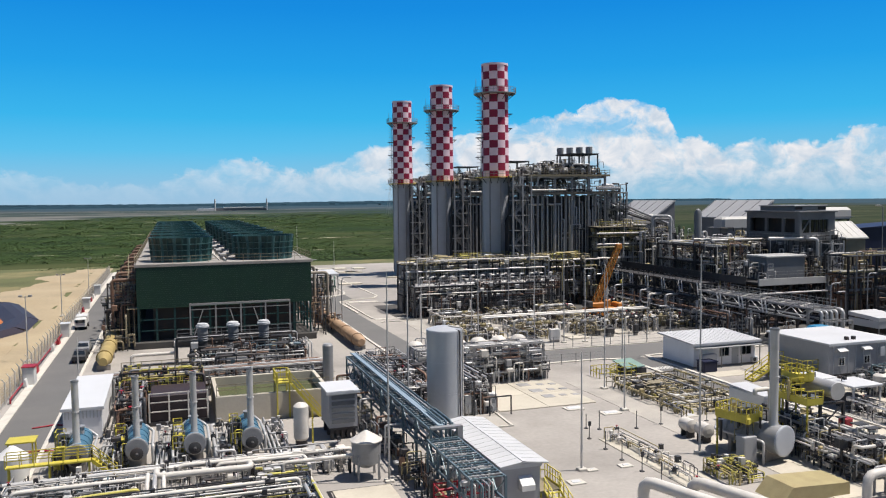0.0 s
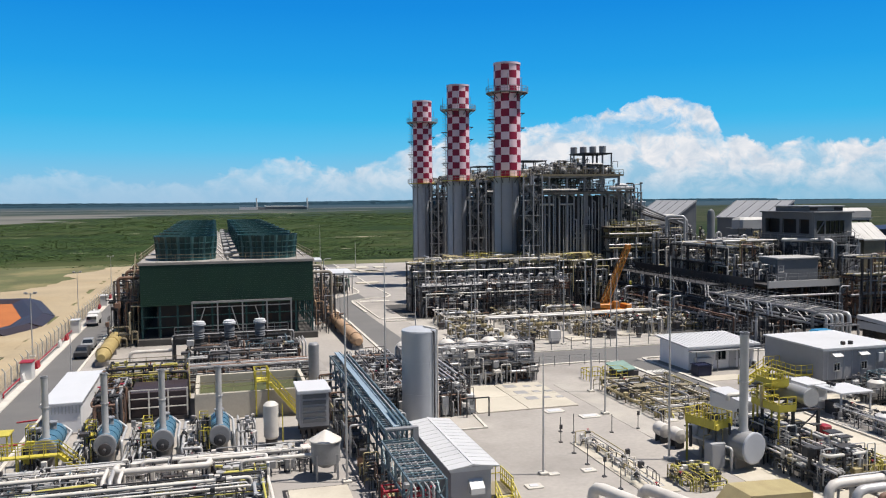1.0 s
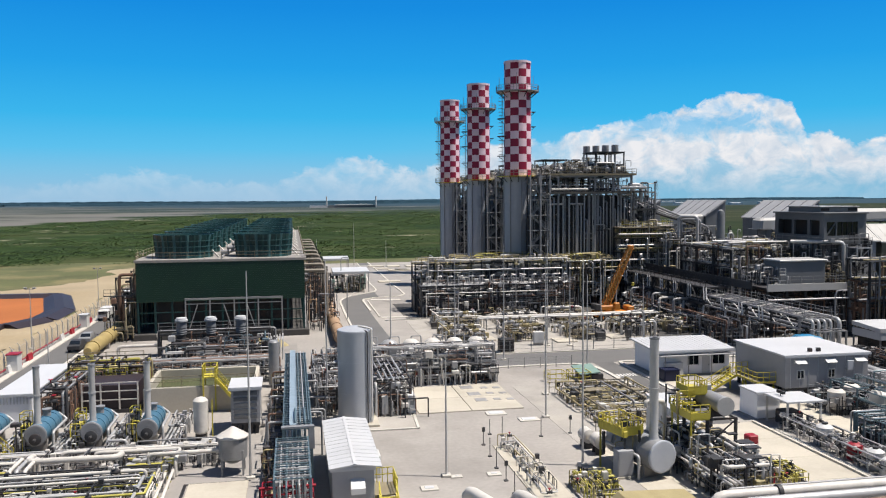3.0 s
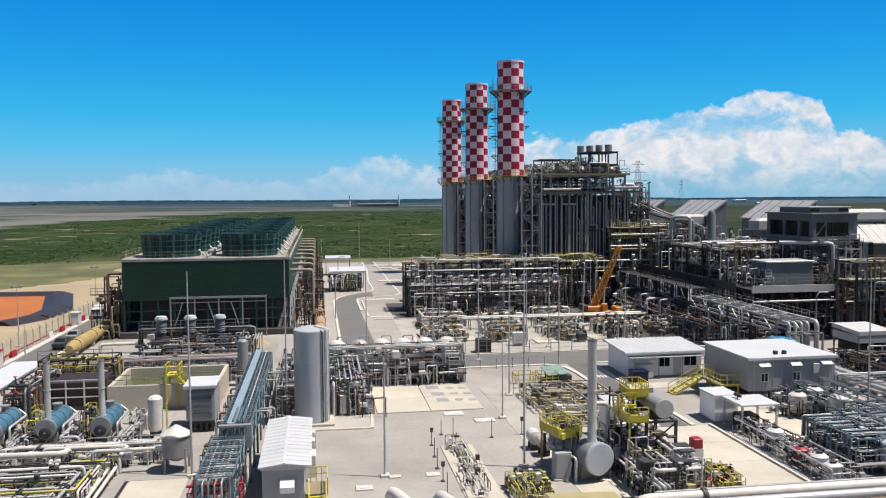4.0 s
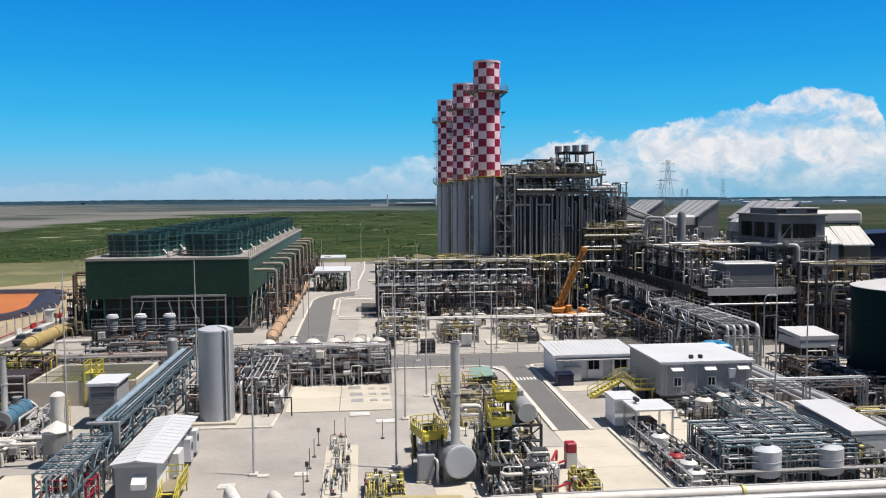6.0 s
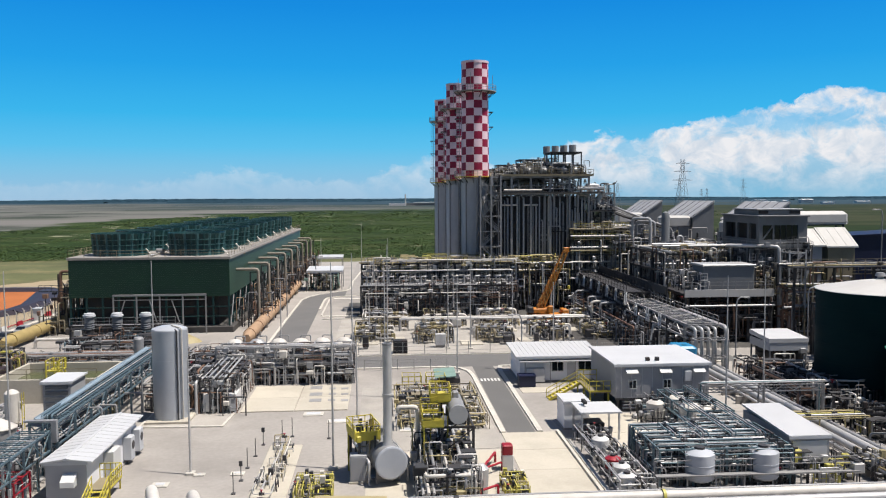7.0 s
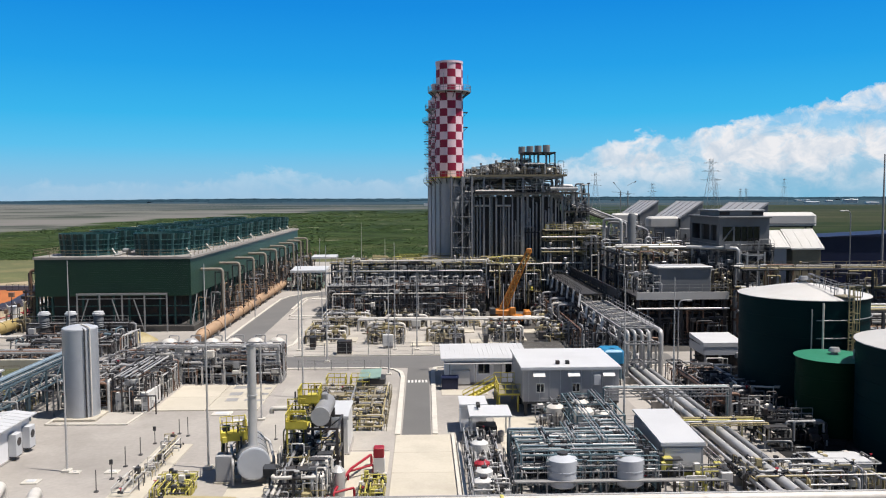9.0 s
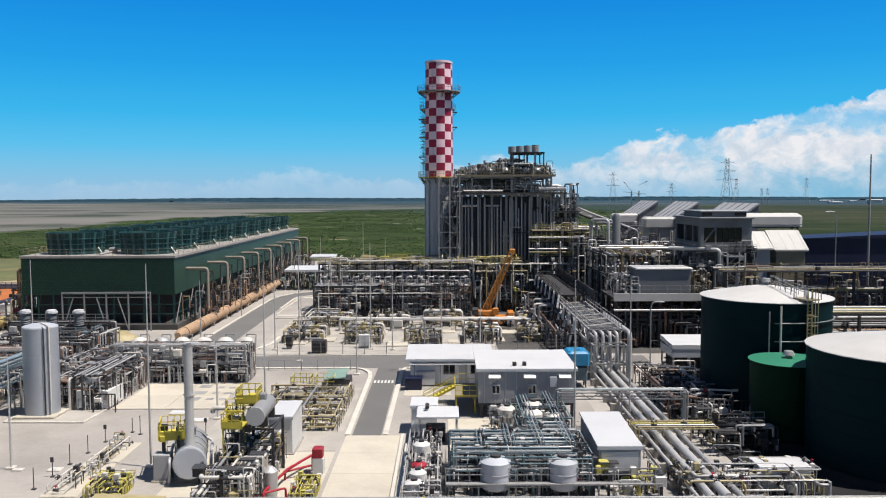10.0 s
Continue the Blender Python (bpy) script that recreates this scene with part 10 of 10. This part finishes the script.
part("stand", MB().box(79.0, 83.4, 2.55, 81.0, 85.0, 2.7).box(79.1, 83.5, 0, 79.25, 83.65, 2.55).box(80.75, 83.5, 0, 80.9, 83.65, 2.55).box(79.1, 84.75, 0, 79.25, 84.9, 2.55).box(80.75, 84.75, 0, 80.9, 84.9, 2.55), "steel_dark", bc)
part("lid", MB().cyl((80.0, 84.2, 4.18), (80.0, 84.2, 4.3), 0.3, 14), "blue", bc)
ys_ = thing("yellow_skid", (85, 62, 0), "pale yellow pipe skid crossing over the large pipes", "pipework")
grid_frame(ys_, lin(81.2, 88.4, 3), [60.4, 63.2], [1.9], 0.1, "pipe_tan")
run(ys_, "x", 81.0, 88.6, 60.6, 1.9, (0.1, 0.12, 0.1, 0.12), ("pipe_tan", "silver", "pipe_yellow"), (True, True), 0.0, 0.4, 111, 0.8)
ek = thing("process_skid", (90, 80, 0), "dark pumps and pipes in the shade of the tanks", "pipework")
tangle(ek, 86.8, 92.0, 70, 86, 2.6, 36, 316, ("silver_dull", "steel_dark", "silver", "pipe_brown"), 0.08, 0.2, 0.6)
# dark clutter added: blackness between the tanks put into its colours
clutter(ek, 87.4, 93.5, 58.5, 84, 0.0, 3.2, 260, 505, ("steel_dark", "dark", "silver_dull", "dark", "pipe_white"), (0.05, 0.12), 2.6)
for k in range(4):
    pump(ek, (88.5, 73 + 3 * k, 0.03), 1.3, 0, "dark")
en = thing("process_skid", (90, 50, 0), "low silver pipework beside the large pipes", "pipework")
tangle(en, 82, 92.5, 48.5, 53, 1.8, 30, 317, ("silver", "silver_dull", "steel_dark", "pipe_tan"), 0.07, 0.16, 0.6)
pipe(ek, [(89.0, 70.5, 0), (89.0, 70.5, 3.0), (94.6, 69.2, 3.0), (94.6, 69.2, 0)], 0.1, "pipe_white", 8)
pipe(ek, [(88.4, 66.8, 0), (88.4, 66.8, 1.6), (92.6, 66.8, 1.6), (92.6, 64.8, 1.6), (92.6, 64.8, 0)], 0.12, "silver", 8)
wc = thing("waste_container", (61, 80, 0), "dark navy open-topped waste container", "container")
part("body", MB().bbox(60.0, 82.4, 0.1, 61.9, 84.0, 1.3, 0.08), "navy", wc)
part("rim", MB().box(59.95, 82.34, 1.3, 61.95, 82.46, 1.4).box(59.95, 83.94, 1.3, 61.95, 84.06, 1.4).box(59.95, 82.46, 1.3, 60.07, 83.94, 1.4).box(61.83, 82.46, 1.3, 61.95, 83.94, 1.4), "navy", wc)
part("skid", MB().box(60.1, 82.6, 0.0, 60.3, 83.8, 0.1).box(61.6, 82.6, 0.0, 61.8, 83.8, 0.1), "steel_dark", wc)
wq = building("equipment_box", 88.2, 50.4, 92.0, 52.6, 0.1, 1.7, "white", "low white equipment box", 0.05)

# ---- light masts and lamps ----
def mast(x, y, h, label="slender grey steel lighting mast", head=0):
    e = thing("light_mast", (x, y, 0), label, "mast", "light masts")
    part("pole", MB().lathe((x, y, 0.2), (x, y, h), ((0, 0.1), (0.5, 0.075), (1, 0.04)), 8), "silver", e)
    part("base", MB().bbox(x - 0.35, y - 0.35, 0, x + 0.35, y + 0.35, 0.22, 0.04), "kerb", e)
    if head:
        part("bracket", MB().beam((x - 0.7, y, h - 0.15), (x + 0.7, y, h - 0.15), 0.08), "silver_dull", e)
        for s in (-0.6, 0.6):
            part("floodlight", MB().bbox(x + s - 0.22, y - 0.18, h - 0.12, x + s + 0.22, y + 0.18, h + 0.12, 0.04), "steel", e)
    return e


for x, y, h, hd in ((29.0, 55.9, 9.5, 0), (40.3, 56.3, 16.8, 0), (14.0, 58.6, 16.2, 0), (20.7, 76.4, 15.6, 0), (44.6, 79.6, 14.0, 0), (45.0, 99.0, 15.6, 0), (53.8, 107.6, 15.5, 0), (40.0, 107.2, 14.0, 0),
                    (41.8, 70.7, 8.0, 0), (76.4, 63.9, 14.6, 0), (82.7, 69.5, 14.1, 0), (64.0, 112.6, 9.7, 0), (69.8, 110.2, 9.2, 0), (57.0, 107.0, 12.5, 0), (42.3, 116.0, 8.0, 0), (57.0, 136.0, 9.2, 0), (74.0, 138.4, 11.0, 0),
                    (30.4, 103.5, 10.6, 0), (37.4, 262.0, 13.5, 0), (-11.6, 98.9, 6.4, 0), (-20.2, 121.9, 9.0, 1), (-21.2, 168.7, 8.0, 1), (-20.4, 215, 8.0, 1), (53.6, 90.8, 12.0, 0), (46.0, 245, 9.0, 0), (25.0, 250.0, 9.0, 0)):
    mast(x, y, h, head=hd)


def street_lamp(x, y, h, s=1):
    e = thing("street_lamp", (x, y, 0), "grey street lamp with a curved arm", "street lamp", "street lamps")
    part("pole", MB().tube([(x, y, 0.0), (x, y, h - 0.6), (x + s * 0.3, y, h), (x + s * 1.6, y, h)], 0.09, 8, 6), "silver_dull", e)
    part("lamp_head", MB().bbox(x + s * 1.4 - 0.35, y - 0.15, h - 0.12, x + s * 1.4 + 0.35, y + 0.15, h + 0.06, 0.04), "steel", e)
    return e


for x, y, h, s in ((91.1, 94.8, 8.5, 1), (62.0, 92.6, 7.0, -1), (27.0, 140, 8, 1), (28.6, 185, 8, 1), (104, 100.5, 9, 1), (126, 118.5, 19.5, -1)):
    street_lamp(x, y, h, s)


# ---- power line towers and far works ----
def pylon(x, y, h, w):
    e = thing("pylon", (x, y, 0), "distant lattice power line tower", "pylon", "power line towers")
    mb = MB()
    t = 0.2
    k = 7
    for i in range(k):
        a, b = i / k, (i + 1) / k
        wa, wb = w * (1 - 0.86 * min(1, a / 0.8)) + 0.4, w * (1 - 0.86 * min(1, b / 0.8)) + 0.4
        for sx, sy in ((-1, -1), (1, -1), (1, 1), (-1, 1)):
            mb.beam((x + sx * wa, y + sy * wa, h * a), (x + sx * wb, y + sy * wb, h * b), t)
        for s in (-1, 1):
            mb.beam((x - wa, y + s * wa, h * a), (x + wb, y + s * wb, h * b), t * 0.6).beam((x + wa, y + s * wa, h * a), (x - wb, y + s * wb, h * b), t * 0.6)
    part("tower", mb, "steel", e)
    for z, arm in ((0.66, 1.5), (0.8, 1.25), (0.93, 1.0)):
        part("arm", MB().beam((x - w * arm, y, h * z), (x + w * arm, y, h * z), t * 1.3).beam((x - w * arm, y, h * z), (x, y, h * z + 1.5), t * 0.7).beam((x + w * arm, y, h * z), (x, y, h * z + 1.5), t * 0.7), "steel", e)
    return e


for x, y, h, w in ((298.2, 667.6, 52.2, 6.0), (292.2, 1096.3, 53, 6), (443, 1355, 42, 5.5), (723, 1689, 35, 3.5), (735, 1689, 35, 3.5), (839, 1742.7, 57, 6), (560, 1380, 50, 6)):
    pylon(x, y, h - 0.25, w)


def gantry(x, y):
    e = thing("line_gantry", (x, y, -0.25), "distant twin-pole power line gantry with wide arms", "pylon")
    for s in (-2.2, 2.0):
        part("pole", MB().beam((x + s, y, -0.3), (x + s, y, 24.5), 0.5, 0.5).beam((x + s - 1.0, y, 22.5), (x + s + 1.0, y, 22.5), 0.25), "steel", e)
    part("crossarm", MB().beam((x - 7, y, 24.0), (x + 6, y, 22.6), 0.2).beam((x - 6.5, y, 29.5), (x - 2, y, 24.0), 0.16).beam((x + 1.6, y, 27.5), (x + 6.5, y, 29.8), 0.16).beam((x - 2.2, y, 16.0), (x + 2.0, y, 16.0), 0.2), "steel", e)
    part("string", MB().beam((x - 6.6, y, 29.5), (x - 5.6, y, 28.6), 0.4).beam((x + 5.6, y, 29.2), (x + 6.6, y, 30.0), 0.4), "steel", e)


gantry(171.8, 449.9)
e = thing("lamp_mast", (130.7, 117.6, 0), "thin tall grey mast in the east yard", "mast")
part("pole", MB().lathe((130.7, 117.6, 0), (130.7, 117.6, 28.4), ((0, 0.24), (1, 0.1)), 6), "steel", e)
part("base_plate", MB().box(130.3, 117.2, 0, 131.1, 118.0, 0.1), "concrete_grey", e)

e = thing("far_shed", (1128, 2006, -0.25), "white hall far across the plain", "shed", "distant sheds")
part("hall", MB().box(1112, 2006, -0.3, 1144, 2020, 7.0), "white", e)
part("roof", MB().bbox(1111, 2005, 7.0, 1145, 2021, 9.0, 0.9), "roof_white", e)
e = thing("far_factory", (150, 1900, 0), "low white distant factory with two thin chimneys", "building")
part("hall", MB().box(100, 1900, -0.3, 215, 1940, 5.5), "wall_mid", e)
part("roof", MB().box(118, 1899, 5.5, 205, 1941, 7.6), "white", e)
part("annex", MB().box(60, 1905, -0.3, 100, 1930, 5.0), "wall_lightgrey", e)
for x in (98, 212):
    part("chimney", MB().cyl((x, 1898, -0.3), (x, 1898, 26), 1.6, 8), "white", e)
rs_ = random.Random(3)
for i in range(5):
    y = rs_.uniform(1700, 2600)
    x = rs_.uniform(0.35, 0.62) * y + 20
    w = rs_.uniform(14, 60)
    e = thing("far_shed", (x, y, 0), "small white shed far across the plain", "shed", "distant sheds")
    part("hall", MB().box(x, y, -0.3, x + w, y + 14, 3.6), "white", e)
    part("roof", MB().add([(x, y - 0.5, 3.6), (x + w, y - 0.5, 3.6), (x + w, y + 14.5, 3.6), (x, y + 14.5, 3.6), (x, y + 7, 4.8), (x + w, y + 7, 4.8)], [(0, 1, 5, 4), (2, 3, 4, 5), (0, 4, 3), (1, 2, 5)]), "roof_white", e)


# ---- vehicles and barriers by the west road ----
def truck(x, y, label):
    e = thing("truck", (x, y, 0), label, "truck")
    part("box_body", MB().bbox(x - 0.95, y, 0.9, x + 0.95, y + 3.2, 2.2, 0.08), "white", e)
    part("chassis", MB().box(x - 0.8, y - 1.8, 0.5, x + 0.8, y + 3.2, 0.9), "steel_dark", e)
    part("cab", MB().bbox(x - 0.92, y - 1.9, 0.6, x + 0.92, y - 0.15, 2.0, 0.2), "white", e)
    part("windscreen", MB().box(x - 0.75, y - 1.95, 1.25, x + 0.75, y - 1.88, 1.8), "glass", e)
    for yy in (y - 1.0, y + 2.6):
        for s in (-1, 1):
            w = part("wheel", MB().lathe((x + s * 0.7, yy, 0.4), (x + s * 0.95, yy, 0.4), ((0, 0.34), (0.15, 0.4), (0.85, 0.4), (1, 0.34)), 12), "black", e)
            part("rim", MB().cyl((x + s * 0.72, yy, 0.4), (x + s * 0.97, yy, 0.4), 0.2, 8), "silver", w)
    return e


def car(x, y, paint, label):
    e = thing("parked_car", (x, y, 0), label, "car")
    prof = ((-2.1, 0.45), (-2.1, 0.95), (-1.3, 1.05), (-0.7, 1.55), (0.9, 1.55), (1.5, 1.05), (2.15, 0.9), (2.15, 0.45))
    n = len(prof)
    v = [(x + s * (0.85 if q[1] < 1.2 else 0.7), y + q[0], q[1]) for s in (-1, 1) for q in prof]
    part("body", MB().add(v, [tuple(range(n - 1, -1, -1)), tuple(range(n, 2 * n))] + [(i, (i + 1) % n, n + (i + 1) % n, n + i) for i in range(n)]), paint, e)
    part("windscreen", MB().add([(x - 0.72, y - 1.28, 1.09), (x + 0.72, y - 1.28, 1.09), (x + 0.62, y - 0.75, 1.53), (x - 0.62, y - 0.75, 1.53)], [(0, 1, 2, 3)]), "glass", e)
    for yy in (y - 1.3, y + 1.35):
        for s in (-1, 1):
            part("wheel", MB().lathe((x + s * 0.62, yy, 0.33), (x + s * 0.88, yy, 0.33), ((0, 0.28), (0.2, 0.33), (0.8, 0.33), (1, 0.28)), 12), "black", e)
    return e


truck(-16.1, 150.5, "white box truck parked beside the fence road")
car(-13.4, 119.5, "steel_dark", "dark pickup parked beside the water main")
car(-13.5, 126.0, "silver_dull", "grey car parked beside the water main")
for i, y in enumerate((104, 107.5, 112, 128, 134, 146, 164, 172, 190, 196)):
    e = thing("barrier", (-17.9, y, 0), "red and white plastic road barrier", "barrier", "road barriers")
    part("body", MB().add([(-18.15, y, 0.13), (-17.65, y, 0.13), (-17.65, y + 1.8, 0.13), (-18.15, y + 1.8, 0.13), (-17.98, y, 1.0), (-17.82, y, 1.0), (-17.82, y + 1.8, 1.0), (-17.98, y + 1.8, 1.0)],
         [(3, 2, 1, 0), (4, 5, 6, 7), (0, 1, 5, 4), (1, 2, 6, 5), (2, 3, 7, 6), (3, 0, 4, 7)]), "red" if i % 3 else "white", e)
for i, (y, c) in enumerate(((106, "white"), (142, "white"), (178, "white"), (205, "wall_lightgrey"))):
    e = thing("guard_box", (-17.0, y, 0), "small white cabinet beside the fence", "cabinet")
    part("body", MB().bbox(-18.3, y - 0.9, 0.1, -17.0, y + 0.9, 2.2, 0.05), c, e)
    part("lid", MB().bbox(-18.4, y - 1.0, 2.2, -16.9, y + 1.0, 2.32, 0.03), "red" if i == 0 else "roof_white", e)
rl = thing("red_hydrant_line", (-17.3, 100, 0), "red fire-water pipe along the fence", "pipe")
pipe(rl, [(-18.1, 96, 0.1), (-18.1, 96, 0.6), (-18.1, 146, 0.6), (-18.1, 146, 0.1)], 0.09, "red", 7)
for k, (x, y) in enumerate(((-11.4, 84.6), (-11.6, 76.0))):
    e = thing("red_hose", (x, y, 0), "red hose laid across the paving", "hose")
    part("hose", MB().tube([(x - 3.0, y, 0.09), (x - 1.0, y + 0.6, 0.09), (x + 0.4, y - 0.2, 0.09)], 0.08, 6), "red", e)
yf = thing("hydrant_frame", (-13.5, 73.5, 0), "yellow steel hydrant guard frame", "guard frame")
for x in (-14.4, -12.6):
    for y in (72.8, 74.4):
        post(yf, x, y, 0, 1.9, 0.12, "yellow", "leg")
part("top", MB().box(-14.6, 72.6, 1.9, -12.4, 74.6, 2.0).beam((-14.4, 72.8, 1.0), (-12.6, 72.8, 1.0), 0.1), "yellow", yf)

# wire fence between the road and the valve yard
wf = thing("wire_fence", (60, 103.8, 0), "low grey wire fence along the cross road", "fence")
for i, x in enumerate(lin(41, 84, 14)):
    post(wf, x, 103.8, 0, 1.7, 0.09, "steel", "post")
for z in (0.5, 1.1, 1.65):
    bar(wf, (41, 103.8, z), (84, 103.8, z), 0.03, None, "steel", "wire")
wf = thing("wire_fence", (48, 93.6, 0), "low grey wire fence along the cross road", "fence")
for i, x in enumerate(lin(42, 52.5, 5)):
    post(wf, x, 93.4, 0, 1.4, 0.08, "steel", "post")
for z in (0.5, 0.95, 1.35):
    bar(wf, (42, 93.4, z), (52.5, 93.4, z), 0.03, None, "steel", "wire")

# bright sleepers, drums and boxes scattered in the valve yard
rng_ = random.Random(17)
for i in range(16):
    x, y = rng_.uniform(39, 81), rng_.uniform(106, 133)
    w, d, h = rng_.uniform(0.6, 1.6), rng_.uniform(0.5, 1.2), rng_.uniform(0.6, 1.6)
    e = thing("junction_box", (x, y, 0), "small pale equipment box on a short stand", "cabinet", "yard boxes")
    part("body", MB().bbox(x, y, 0.4, x + w, y + d, 0.4 + h, 0.04), rng_.choice(("wall_lightgrey", "white", "steel_dark", "concrete", "dark")), e)
    part("stand", MB().box(x + 0.1, y + 0.1, 0, x + w - 0.1, y + d - 0.1, 0.4), "concrete_grey", e)
for i in range(10):
    x, y = rng_.uniform(36, 56), rng_.uniform(168, 250)
    w, d = rng_.uniform(3, 7), rng_.uniform(2, 5)
    solid("plinth", MB().bbox(x, y, 0, x + w, y + d, 0.3, 0.05), "concrete", "pale concrete foundation pad", "plinth", "structure")
